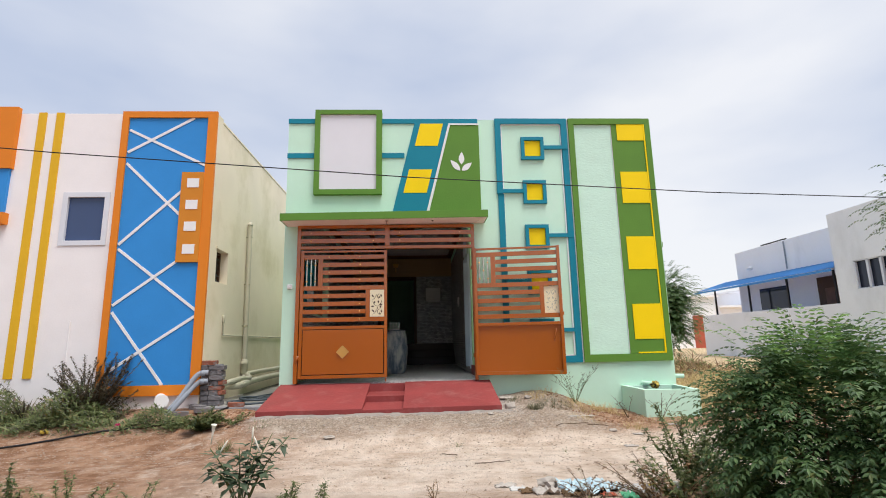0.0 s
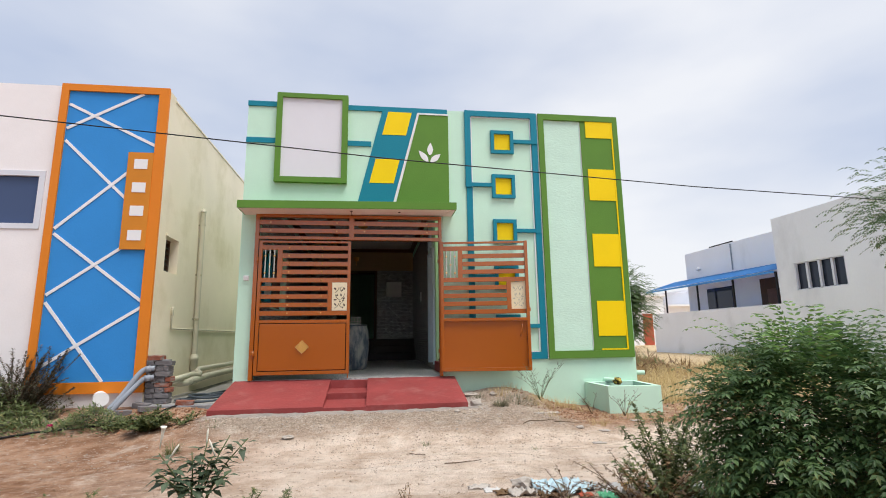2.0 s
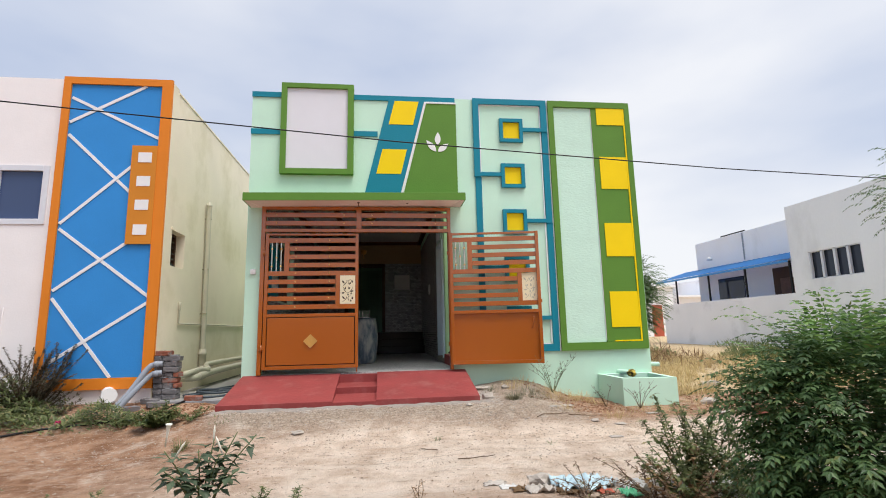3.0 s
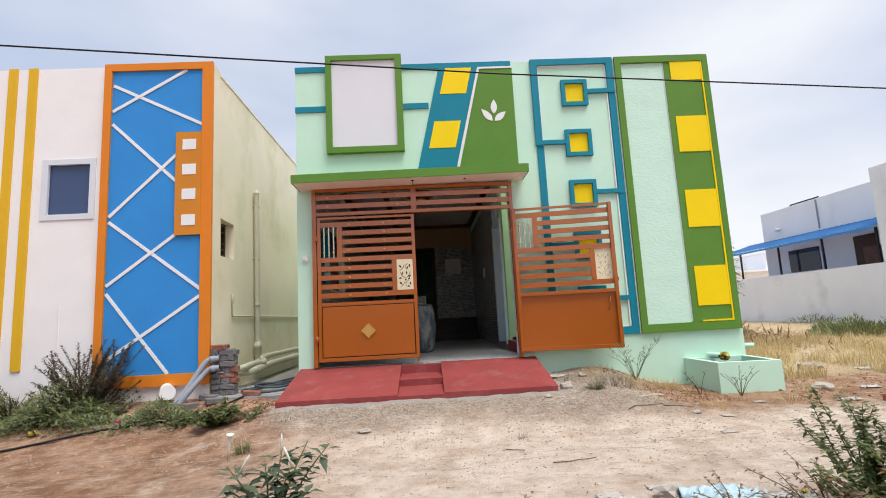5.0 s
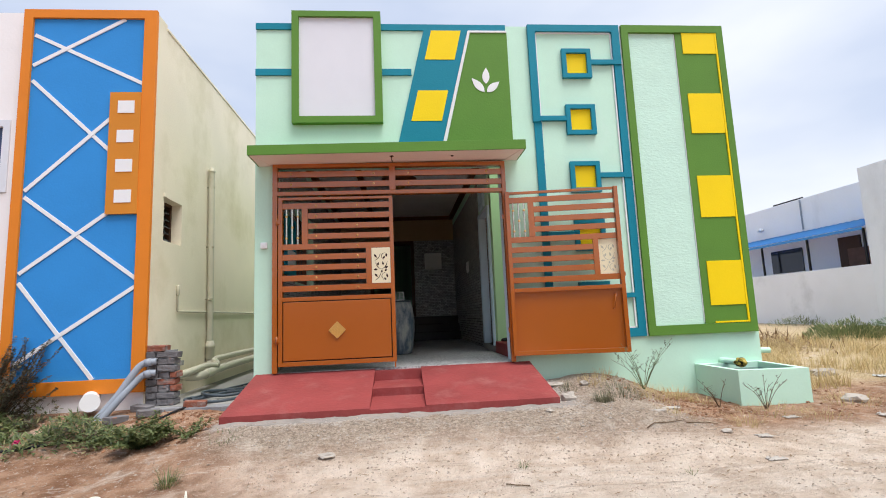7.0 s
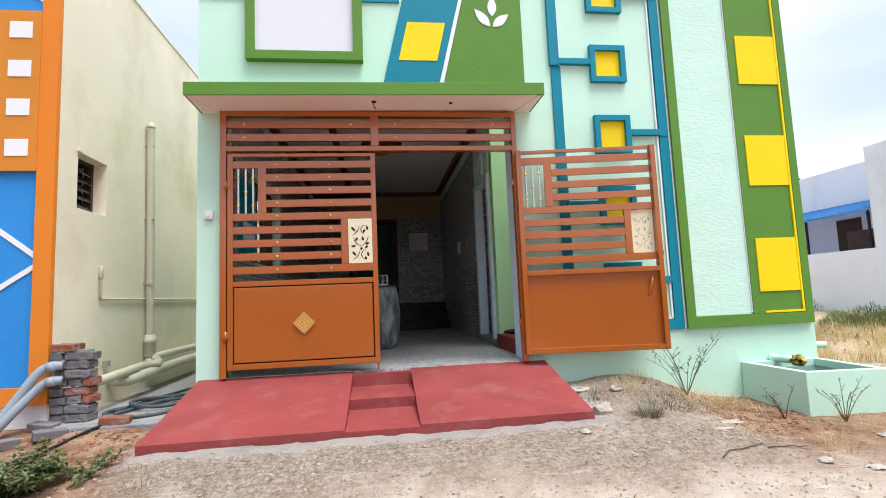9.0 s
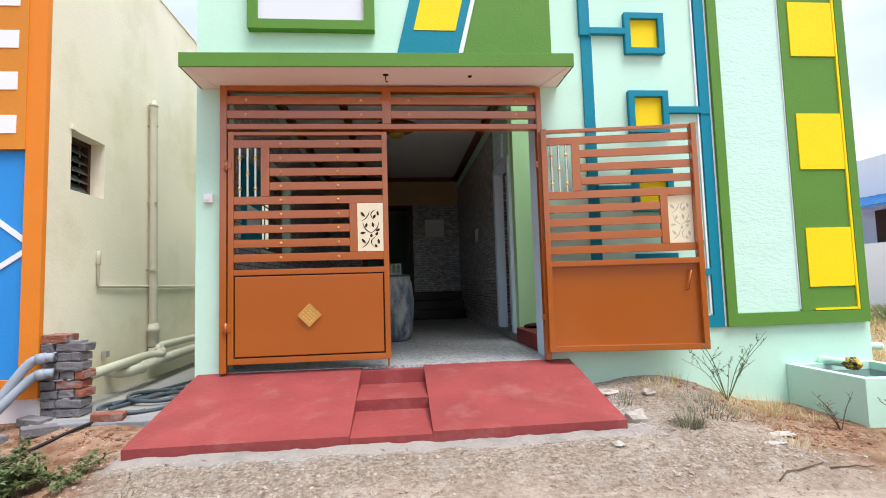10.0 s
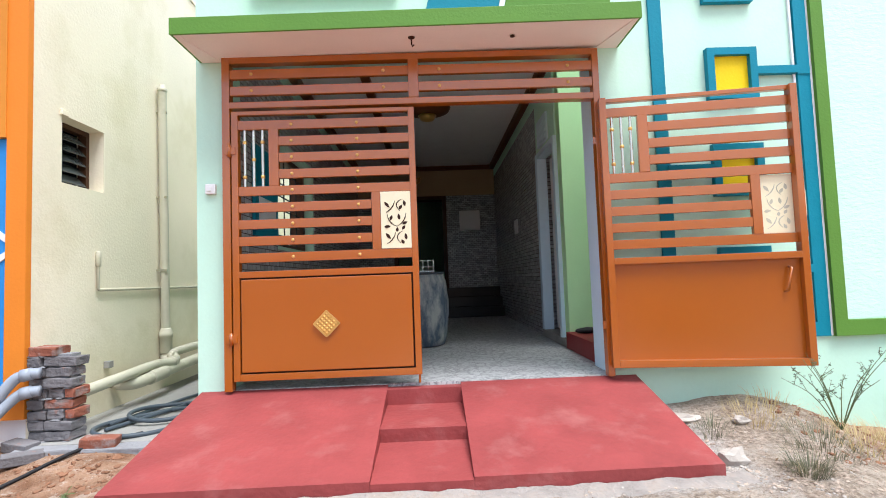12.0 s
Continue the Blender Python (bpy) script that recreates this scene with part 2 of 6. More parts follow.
    bp = t.nodes.new("ShaderNodeBump")
    bp.inputs["Strength"].default_value, bp.inputs["Distance"].default_value = 0.9, 0.022
    t.links.new(h, bp.inputs["Height"])
    t.links.new(bp.outputs[0], p.inputs["Normal"])
    return m


def glass_material(name, tint):
    m = bpy.data.materials.new(name)
    m.use_nodes = True
    p = m.node_tree.nodes["Principled BSDF"]
    p.inputs["Base Color"].default_value = (*tint, 1)
    p.inputs["Roughness"].default_value = 0.06
    p.inputs["Specular IOR Level"].default_value = 0.45
    return m


MINT = material("mint_wall_paint", (0.56, 0.81, 0.66), 0.7, var=0.05, grain=45, bump=0.12, stain=(0.62, 0.82, 0.70), stain_at=(0.60, 0.8))
MINT_ROUGH = material("mint_textured_plaster", (0.58, 0.81, 0.69), 0.7, var=0.05, grain=20, bump=0.45, stretch=(1, 1, 2.2))
WHITE = material("white_wall_paint", (0.80, 0.80, 0.82), 0.65, var=0.03, grain=60)
PANEL = material("pale_grey_panel_paint", (0.72, 0.72, 0.78), 0.65, var=0.03, grain=60, bump=0.05)
GREEN = material("leaf_green_paint", (0.105, 0.24, 0.035), 0.6, var=0.08, grain=50, bump=0.2)
TEAL = material("teal_paint", (0.004, 0.215, 0.31), 0.55, var=0.06, grain=50, bump=0.2)
YELLOW = material("bright_yellow_paint", (0.90, 0.64, 0.0), 0.55, var=0.04, grain=50, bump=0.2)
CREAM = material("cream_wall_paint", (0.82, 0.74, 0.58), 0.75, var=0.06, grain=40, bump=0.25, scale=1.2, stain=(0.60, 0.53, 0.33), stain_at=(0.48, 0.76), stain_scale=0.7)
OFFWHITE = material("offwhite_wall_paint", (0.86, 0.83, 0.84), 0.7, var=0.04, grain=50, bump=0.15)
ORANGE = material("orange_paint", (0.72, 0.22, 0.02), 0.6, var=0.05, grain=50, bump=0.15)
OCHRE = material("ochre_orange_paint", (0.62, 0.23, 0.025), 0.6, var=0.06, grain=50, bump=0.15)
BLUE = material("sky_blue_paint", (0.035, 0.26, 0.66), 0.55, var=0.05, grain=50, bump=0.15)
STRIPE_YELLOW = material("amber_yellow_paint", (0.72, 0.42, 0.02), 0.6, var=0.05)
PALE_BLUE = material("pale_blue_paint", (0.66, 0.81, 0.90), 0.5, var=0.05, grain=30)
LIME = material("light_green_paint", (0.52, 0.80, 0.44), 0.65, var=0.05)
SOFFIT = material("pinkish_white_plaster", (0.82, 0.74, 0.70), 0.8, var=0.04)
RED = material("red_oxide_cement", (0.262, 0.050, 0.048), 0.66, var=0.20, scale=3.2, grain=28, bump=0.5, stain=(0.33, 0.115, 0.105), stain_at=(0.53, 0.80), stain_scale=3.4)
DARK_RED = material("dark_red_cement", (0.24, 0.03, 0.03), 0.5, var=0.1)
GATE = material("copper_brown_enamel", (0.38, 0.092, 0.002), 0.35, metal=0.0, var=0.06, scale=1.4, grain=150, bump=0.03, spec=0.1)
GATE.node_tree.nodes["Principled BSDF"].inputs["Coat Weight"].default_value = 1.0
GATE.node_tree.nodes["Principled BSDF"].inputs["Coat IOR"].default_value = 1.75
GATE.node_tree.nodes["Principled BSDF"].inputs["Coat Roughness"].default_value = 0.22
GOLD = material("gold_finish", (0.78, 0.50, 0.16), 0.32, metal=0.7, var=0.08, grain=90)
CREAM_GOLD = material("cream_gold_plate", (0.86, 0.77, 0.54), 0.35, metal=0.1, var=0.05)
# dark iron colour; also stands in for shade in gaps and cuts
DARK = material("dark_iron_and_gap_shade", (0.035, 0.012, 0.006), 0.7, var=0.1)
STEEL = material("brushed_steel", (0.62, 0.60, 0.52), 0.25, metal=0.9, var=0.05)
PLASTIC_WHITE = material("white_plastic", (0.80, 0.80, 0.80), 0.4, var=0.03, bump=0.0)
PVC = material("weathered_cream_pvc", (0.52, 0.49, 0.38), 0.5, var=0.08, grain=25, stain=(0.36, 0.34, 0.22), stain_at=(0.56, 0.78), stain_scale=3)
PVC_GREY = material("grey_pvc", (0.29, 0.32, 0.37), 0.45, var=0.08, grain=25, bump=0.05)
HOSE = material("grey_blue_hose", (0.07, 0.088, 0.105), 0.45, var=0.1)
BLACK = material("black_rubber", (0.018, 0.018, 0.02), 0.6, var=0.2)
CONCRETE = material("grey_concrete", (0.30, 0.29, 0.27), 0.9, var=0.15, grain=30, bump=0.5, stain=(0.20, 0.17, 0.14))
MORTAR = material("cement_mortar", (0.26, 0.26, 0.27), 0.95, var=0.2, grain=40, bump=0.8)
BRICK_RED = material("burnt_red_brick", (0.27, 0.095, 0.06), 0.9, var=0.2, grain=50, bump=0.7, stain=(0.30, 0.28, 0.27), stain_at=(0.52, 0.7), stain_scale=9)
BRICK_GREY = material("cement_smeared_brick", (0.17, 0.16, 0.165), 0.92, var=0.4, grain=50, bump=0.8, stain=(0.32, 0.15, 0.10), stain_at=(0.60, 0.72), stain_scale=11)
SKIRT = material("pale_cement_skirt", (0.29, 0.26, 0.235), 0.95, var=0.28, scale=7, grain=45, bump=0.9, stain=(0.30, 0.25, 0.21), stain_at=(0.50, 0.66), stain_scale=7)
STONE = material("pale_rubble_stone", (0.42, 0.375, 0.33), 0.9, var=0.2, grain=45, bump=0.6)
CLOD = material("red_earth_clods", (0.25, 0.125, 0.072), 0.95, var=0.3, scale=9, grain=60, bump=0.6)
PEBBLE = material("mixed_pebbles", (0.40, 0.32, 0.255), 0.9, var=0.35, scale=14, grain=70, bump=0.5)
TILE_WALL = tile_material("grey_mosaic_wall_tiles", (0.50, 0.52, 0.53), (0.80, 0.81, 0.81), (0.2, 0.16, 0.16), 0.20)
TILE_BACK = tile_material("silver_mosaic_tiles", (0.34, 0.36, 0.37), (0.68, 0.70, 0.70), (0.11, 0.11, 0.11), 0.16, plane="xz")
FLOOR_TILE = marble_floor_material("veined_floor_tile")
GRANITE = material("black_granite", (0.02, 0.02, 0.022), 0.15, var=0.3, grain=150, bump=0.0)
CEIL = material("ceiling_white", (0.84, 0.84, 0.82), 0.8, var=0.04)
BROWN = material("brown_cornice", (0.14, 0.05, 0.02), 0.5, var=0.1)
BACK_YELLOW = material("mustard_wall", (0.42, 0.31, 0.18), 0.7, var=0.06)
WOOD_DARK = material("dark_wood", (0.06, 0.025, 0.012), 0.45, var=0.25, grain=30, stretch=(8, 8, 1))
DRUM = material("worn_blue_drum", (0.10, 0.135, 0.18), 0.55, var=0.2, scale=5, grain=40, bump=0.3, stain=(0.40, 0.40, 0.38), stain_at=(0.40, 0.60), stain_scale=5, stretch=(1.5, 1.5, 0.6))
GLASS_DARK = glass_material("tinted_window_glass", (0.02, 0.025, 0.04))
GLASS_BLUE = glass_material("blue_grey_window_glass", (0.045, 0.075, 0.17))
LOUVRE = material("dusty_louvre_glass", (0.10, 0.11, 0.11), 0.25, var=0.2, bump=0.0, spec=0.5)
ALU = material("white_window_frame", (0.68, 0.70, 0.76), 0.4, var=0.03, bump=0.0)
FAR_WHITE = material("whitewashed_wall", (0.86, 0.87, 0.90), 0.8, var=0.06, scale=0.5, grain=20, stain=(0.62, 0.63, 0.65), stain_at=(0.55, 0.80), stain_scale=0.4, stretch=(1, 1, 0.5))
FAR_GREY = material("grey_compound_wall", (0.84, 0.84, 0.87), 0.85, var=0.08, scale=0.6, stain=(0.52, 0.52, 0.52), stain_at=(0.55, 0.8), stain_scale=0.5)
REFLECTION_WALL_PLASTER = material("weathered_brown_plaster", (0.20, 0.15, 0.11), 0.9, var=0.2, scale=0.6, grain=25, stain=(0.13, 0.105, 0.085), stain_scale=0.5)
SHEET_BLUE = material("blue_roofing_sheet", (0.06, 0.27, 0.62), 0.45, var=0.06)
FAR_BROWN = material("brown_stone_cladding", (0.16, 0.09, 0.07), 0.8, var=0.3, scale=6)
RUST = material("rusty_red_paint", (0.42, 0.10, 0.06), 0.7, var=0.15)
EARTH = ground_material()
WIRE = material("black_cable", (0.012, 0.012, 0.014), 0.5, var=0.1, bump=0)
NEEM = leaf_material("bush_leaf", (0.034, 0.088, 0.026), (0.125, 0.215, 0.070), (0.18, 0.20, 0.06))
NEEM_LIGHT = leaf_material("pale_bush_leaf", (0.10, 0.22, 0.05), (0.24, 0.40, 0.11))
DATURA = leaf_material("dusty_green_leaf", (0.045, 0.075, 0.042), (0.135, 0.185, 0.11))
WEED = leaf_material("weed_leaf", (0.070, 0.105, 0.036), (0.23, 0.27, 0.105), (0.36, 0.30, 0.14))
SHRUB = leaf_material("dark_purple_leaf", (0.05, 0.048, 0.033), (0.18, 0.155, 0.10), (0.28, 0.17, 0.12))
RUSSET = leaf_material("russet_leaf", (0.15, 0.09, 0.055), (0.33, 0.23, 0.15), (0.24, 0.25, 0.10))
DRY = leaf_material("dry_leaf", (0.15, 0.08, 0.035), (0.34, 0.22, 0.11))
TUFT = leaf_material("dusty_tuft", (0.10, 0.105, 0.06), (0.27, 0.26, 0.17), (0.42, 0.34, 0.2))
STRAW = leaf_material("straw", (0.45, 0.33, 0.15), (0.72, 0.58, 0.32))
FILM_RED = material("faded_red_wrapper", (0.40, 0.10, 0.06), 0.4, var=0.15, bump=0.0)
STEM = material("woody_stem", (0.13, 0.085, 0.05), 0.85, var=0.2)
STEM_GREEN = material("green_stem", (0.12, 0.15, 0.06), 0.7, var=0.2)
MAGENTA = material("magenta_petal", (0.38, 0.02, 0.09), 0.6, var=0.1, bump=0)
FLOWER = material("white_petal", (0.78, 0.76, 0.66), 0.6, var=0.05, bump=0)
FILM_BLUE = material("pale_blue_plastic_film", (0.46, 0.61, 0.68), 0.3, var=0.1, bump=0.0)
FILM_WHITE = material("white_plastic_film", (0.56, 0.55, 0.53), 0.35, var=0.1, bump=0.0)
FILM_GREEN = material("green_plastic_film", (0.10, 0.40, 0.22), 0.35, var=0.1, bump=0.0)
PAPER = material("torn_pale_card", (0.44, 0.40, 0.36), 0.9, var=0.12)
BAG_YELLOW = material("speckled_yellow_wrap", (0.50, 0.36, 0.06), 0.5, var=0.2, stain=(0.03, 0.025, 0.01), stain_at=(0.50, 0.56), stain_scale=28)

# ---- building helpers ----
ROOTS = {}


def mesh_of(bm, name, mat, smooth=False):
    me = bpy.data.meshes.new(name)
    bmesh.ops.recalc_face_normals(bm, faces=bm.faces[:])
    bm.to_mesh(me)
    bm.free()
    me.materials.append(mat)
    if smooth:
        me.polygons.foreach_set("use_smooth", [True] * len(me.polygons))
    return me


def thing(name, at, label, category, group="", kind=""):
    ob = new(name)
    ob.matrix_basis = Matrix.Translation(at)
    ROOTS[ob] = Matrix.Translation(at)
    return tagged(ob, label, category, group, kind)


def part(name, bm, mat, parent, label="", smooth=False):
    root = ROOTS[parent]
    bm.transform(root.inverted())
    ob = new(name, mesh_of(bm, name, mat, smooth))
    ob.parent = parent
    ROOTS[ob] = root
    return tagged(ob, label)


def solid(name, bm, mat, label, category, group="", kind="", smooth=False):
    """A thing of one mesh."""
    lo = [min(v.co[i] for v in bm.verts) for i in range(3)]
    hi = [max(v.co[i] for v in bm.verts) for i in range(3)]
    at = Matrix.Translation(((lo[0] + hi[0]) / 2, (lo[1] + hi[1]) / 2, lo[2]))
    bm.transform(at.inverted())
    ob = new(name, mesh_of(bm, name, mat, smooth))
    ob.matrix_basis = at
    ROOTS[ob] = at
    return tagged(ob, label, category, group, kind)


def box(bm, x0, x1, y0, y1, z0, z1, bevel=0.0):
    m = Matrix.LocRotScale(((x0 + x1) / 2, (y0 + y1) / 2, (z0 + z1) / 2), None, (abs(x1 - x0), abs(y1 - y0), abs(z1 - z0)))
    r = bmesh.ops.create_cube(bm, size=1, matrix=m)
    if bevel:
        es = {e for v in r["verts"] for e in v.link_edges}
        bmesh.ops.bevel(bm, geom=list(es), offset=bevel, segments=2, profile=0.6, affect="EDGES")
    return bm


def B(x0, x1, y0, y1, z0, z1, bevel=0.0):
    return box(bmesh.new(), x0, x1, y0, y1, z0, z1, bevel)


def prism(bm, pts, y0, y1, bevel=0.0):
    """An upright slab whose outline is given in x and z."""
    front = [bm.verts.new((x, y0, z)) for x, z in pts]
    back = [bm.verts.new((x, y1, z)) for x, z in pts]
    bm.faces.new(front)
    bm.faces.new(back[::-1])
    for i in range(len(pts)):
        j = (i + 1) % len(pts)
        bm.faces.new((front[j], front[i], back[i], back[j]))
    return bm


def P(pts, y0, y1):
    return prism(bmesh.new(), pts, y0, y1)


def bar(bm, a, b, w, y0, y1):
    """A straight band in the x-z plane from a to b."""
    d = Vector((b[0] - a[0], b[1] - a[1])).normalized() * (w / 2)
    n = Vector((-d.y, d.x))
    return prism(bm, [(a[0] + n.x, a[1] + n.y), (b[0] + n.x, b[1] + n.y), (b[0] - n.x, b[1] - n.y), (a[0] - n.x, a[1] - n.y)], y0, y1)


def tube(bm, pts, r, seg=10, taper=None, close=True):
    """A round pipe through points."""
    pts = [Vector(p) for p in pts]
    if close and taper is None and (pts[1] - pts[0]).length > 1.5 * r and (pts[-1] - pts[-2]).length > 1.5 * r:
        # crisp ends: a second ring just inside each end
        e = 0.25 * r
        pts = [pts[0], pts[0] + (pts[1] - pts[0]).normalized() * e, *pts[1:-1], pts[-1] + (pts[-2] - pts[-1]).normalized() * e, pts[-1]]
    rings = []
    up = Vector((0, 0, 1))
    for i, p in enumerate(pts):
        d = (pts[min(i + 1, len(pts) - 1)] - pts[max(i - 1, 0)]).normalized()
        a = d.cross(up)
        if a.length < 0.05:
            a = d.cross(Vector((0, 1, 0)))
        a.normalize()
        b = d.cross(a).normalized()
        rr = r if taper is None else r + (taper - r) * i / (len(pts) - 1)
        rings.append([bm.verts.new(p + rr * (math.cos(k * math.tau / seg) * a + math.sin(k * math.tau / seg) * b)) for k in range(seg)])
    for q, s in zip(rings, rings[1:]):
        for k in range(seg):
            bm.faces.new((q[k], q[(k + 1) % seg], s[(k + 1) % seg], s[k]))
    if close:
        bm.faces.new(rings[0][::-1])
        bm.faces.new(rings[-1])
    return bm


def curve(pts, n=6):
    """Points of a smooth line through a few points."""
    pts = [Vector(p) for p in pts]
    ext = [2 * pts[0] - pts[1], *pts, 2 * pts[-1] - pts[-2]]
    out = []
    for i in range(1, len(ext) - 2):
        a, b, c, d = ext[i - 1:i + 3]
        for k in range(n):
            u = k / n
            out.append(0.5 * ((2 * b) + (c - a) * u + (2 * a - 5 * b + 4 * c - d) * u * u + (3 * b - a - 3 * c + d) * u ** 3))
    out.append(pts[-1])
    return out


def lathe(bm, at, profile, seg=28):
    """A turned body: profile of (radius, height)."""
    rings = [[bm.verts.new((at[0] + r * math.cos(k * math.tau / seg), at[1] + r * math.sin(k * math.tau / seg), at[2] + z)) for k in range(seg)] for r, z in profile]
    for q, s in zip(rings, rings[1:]):
        for k in range(seg):
            bm.faces.new((q[k], q[(k + 1) % seg], s[(k + 1) % seg], s[k]))
    bm.faces.new(rings[0][::-1])
    bm.faces.new(rings[-1])
    return bm


def lump(bm, at, size, rough=0.25, sub=2, seed=0):
    """A rough stone or crumpled lump."""
    r = bmesh.ops.create_icosphere(bm, subdivisions=sub, radius=1)
    for v in r["verts"]:
        k = 1 + rough * (noise.noise(v.co * 1.7 + Vector((seed * 3.1, seed, 0))) * 1.6)
        v.co = Vector((v.co.x * size[0] * k + at[0], v.co.y * size[1] * k + at[1], v.co.z * size[2] * k + at[2]))
    return bm


def raw(name, verts, faces, mat, parent=None, at=None):
    """A mesh from computed vertices (foliage, straw, pebbles)."""
    me = bpy.data.meshes.new(name)
    me.from_pydata([tuple(v) for v in verts], [], faces)
    me.materials.append(mat)
    ob = new(name, me)
    if parent:
        ob.parent = parent
        ob.matrix_basis = ROOTS[parent].inverted()
        ROOTS[ob] = ROOTS[parent]
    return ob

# ---- ground ----


def step01(v, a, b):
    u = max(0.0, min(1.0, (v - a) / (b - a)))
    return u * u * (3 - 2 * u)


def ground_z(x, y):
    z = -0.25 + 0.13 * step01(y, 1.4, 3.6)
    z += 0.205 * step01(y, 5.5, 6.65) * step01(x, -3.2, -1.9) * (1 - step01(x, 1.5, 2.8))
    z += 0.13 * step01(y, 5.8, 6.8) * (1 - step01(x, -3.0, -2.2)) + 0.10 * step01(y, 7.0, 7.8) * (1 - step01(x, -2.6, -2.1))
    z += (0.20 * math.exp(-((x - 2.12) / 0.58) ** 2) + 0.05 * math.exp(-((x - 1.35) / 0.4) ** 2)) * math.exp(-((y - 7.75) / 0.62) ** 2)
    z += 0.03 * step01(y, 6.0, 7.5) * step01(x, 2.2, 3.0)
    z += 0.18 * step01(y, 8.0, 13.0) * step01(x, 3.5, 6.0)
    near = math.exp(-((x / 9) ** 2) - (((y - 5) / 5) ** 2))
    p = Vector((x, y, 0))
    z += near * (0.030 * noise.noise(p * 0.9) + 0.014 * noise.noise(p * 3.1) + 0.010 * noise.noise(p * 8) * (0.5 + 0.9 * step01(y, 5.4, 6.3)) + 0.006 * noise.noise(p * 19) * (0.4 + step01(y, 5.4, 6.3)))
    lane = step01(y, 3.4, 4.0) * (1 - step01(y, 5.4, 6.0))
    z -= 0.018 * lane * (0.5 + 0.5 * math.cos((y - 0.06 * x - 4.05) * math.tau / 1.35))
    if -2.05 < x < 1.1 and y > 6.78:
        z = min(z, 0.06)
    if -3.2 < x < -2.1 and y > 7.6:
        z = min(z, 0.07)
    if -2.0 < x < 4.0 and y > 7.95:
        z = min(z, 0.0)
    return z


def axis_steps(lo, hi, fine, far):
    """Even steps within lo..hi, growing outward to far."""
    a = list(np.arange(lo, hi + fine / 2, fine))
    for sgn, edge in ((-1, lo), (1, hi)):
        d, s = 0.0, fine
        while d < far:
            s *= 1.25
            d += s
            a.append(edge + sgn * d)
    return sorted(a)


gx, gy = axis_steps(-6.5, 5.5, 0.045, 1500), axis_steps(2.6, 8.3, 0.045, 1500)
gv = [(x, y, ground_z(x, y)) for y in gy for x in gx]
nx = len(gx)
gf = [(j * nx + i, j * nx + i + 1, (j + 1) * nx + i + 1, (j + 1) * nx + i) for j in range(len(gy) - 1) for i in range(nx - 1)]
ground = raw("ground", gv, gf, EARTH)
ground.data.polygons.foreach_set("use_smooth", [True] * len(ground.data.polygons))
tagged(ground, "bare reddish earth lane with tan wheel tracks and grey rubble", "ground", kind="structure")

# ---- the mint-green house ----
FY = 7.83          # face of the front wall
XL, XR, TOP = -2.095, 4.11, 4.735
OL, OR = -1.87, 0.965   # gate opening
FLOOR = 0.41
house = thing("house", (1.0, FY, 0.0), "small mint-green single-storey house with painted geometric relief facade", "house")
for q in ((XL, OL, -0.35), (OR, XR, -0.35), (OL, OR, 2.885)):
    part("front_wall", B(q[0], q[1], FY, FY + 0.23, q[2], TOP), MINT, house, "mint-green plastered front wall with parapet")
LW0, LW1, LWZ0, LWZ1 = 9.1, 10.6, 1.56, 2.64  # window in the alley wall
bm = bmesh.new()
box(bm, XL, XL + 0.2, FY + 0.23, LW0, -0.35, 3.75)
box(bm, XL, XL + 0.2, LW1, 19.6, -0.35, 3.75)
box(bm, XL, XL + 0.2, LW0, LW1, -0.35, LWZ0)
box(bm, XL, XL + 0.2, LW0, LW1, LWZ1, 3.75)
part("side_wall", bm, MINT, house)
part("side_wall", B(XR - 0.2, XR, FY + 0.23, 19.6, -0.35, 3.75), MINT, house)
part("rear_wall", B(XL + 0.2, XR - 0.2, 19.4, 19.6, -0.35, 3.75), MINT, house)
for q in ((XL, 1.04, FY + 0.23, 19.6), (1.04, XR, 9.37, 19.6), (2.2, XR, FY + 0.23, 9.37)):
    part("roof", B(*q, 3.754, 3.9), CONCRETE, house, "flat grey concrete roof slab")
part("side_sunshade", B(XR, XR + 0.36, 8.5, 9.8, 2.60, 2.70, 0.01), GREEN, house, "small green concrete sunshade on the side wall")
stub = part("drain_pipe_stub", tube(bmesh.new(), [(XR - 0.02, 7.95, 0.385), (XR + 0.17, 7.90, 0.38)], 0.036, 14), MINT, house, "mint-painted pipe stub", smooth=True)
# the stub is solid: a black disc paints the shade of its hollow
part("mouth_shade_disc", tube(bmesh.new(), [(XR + 0.16, 7.9027, 0.38), (XR + 0.172, 7.8995, 0.38)], 0.028, 14), BLACK, stub, "black disc painted for the pipe mouth's shade")

# canopy over the gate


def level(bm):
    """The canopy runs a little out of level, rising to the right."""
    for v in bm.verts:
        v.co.z += 0.011 * (v.co.x + 0.3)
    return bm


can = part("canopy", level(B(-2.045, 1.135, 7.38, FY - 0.002, 2.892, 2.99, 0.004)), SOFFIT, house, "concrete canopy with pinkish white underside")
part("fascia", level(B(-2.055, 1.145, 7.362, 7.378, 2.884, 3.0, 0.003)), GREEN, can, "green painted canopy edge")
part("fascia_end", level(B(-2.061, -2.047, 7.38, FY - 0.003, 2.894, 3.0, 0.002)), GREEN, can)
part("fascia_end", level(B(1.137, 1.151, 7.38, FY - 0.003, 2.894, 3.0, 0.002)), GREEN, can)
part("canopy_topping", level(B(-2.04, 1.13, 7.38, FY - 0.003, 2.992, 3.004)), GREEN, can)
for lx in (-1.13, 0.285):
    # a solid dark disc drawn at each recessed light
    spot = part("downlight", lathe(bmesh.new(), (lx, 7.56, 2.884), [(0.012, 0.0), (0.017, 0.003), (0.017, 0.01)], 14), DARK, can, "small dark disc at a recessed light's place", smooth=True)
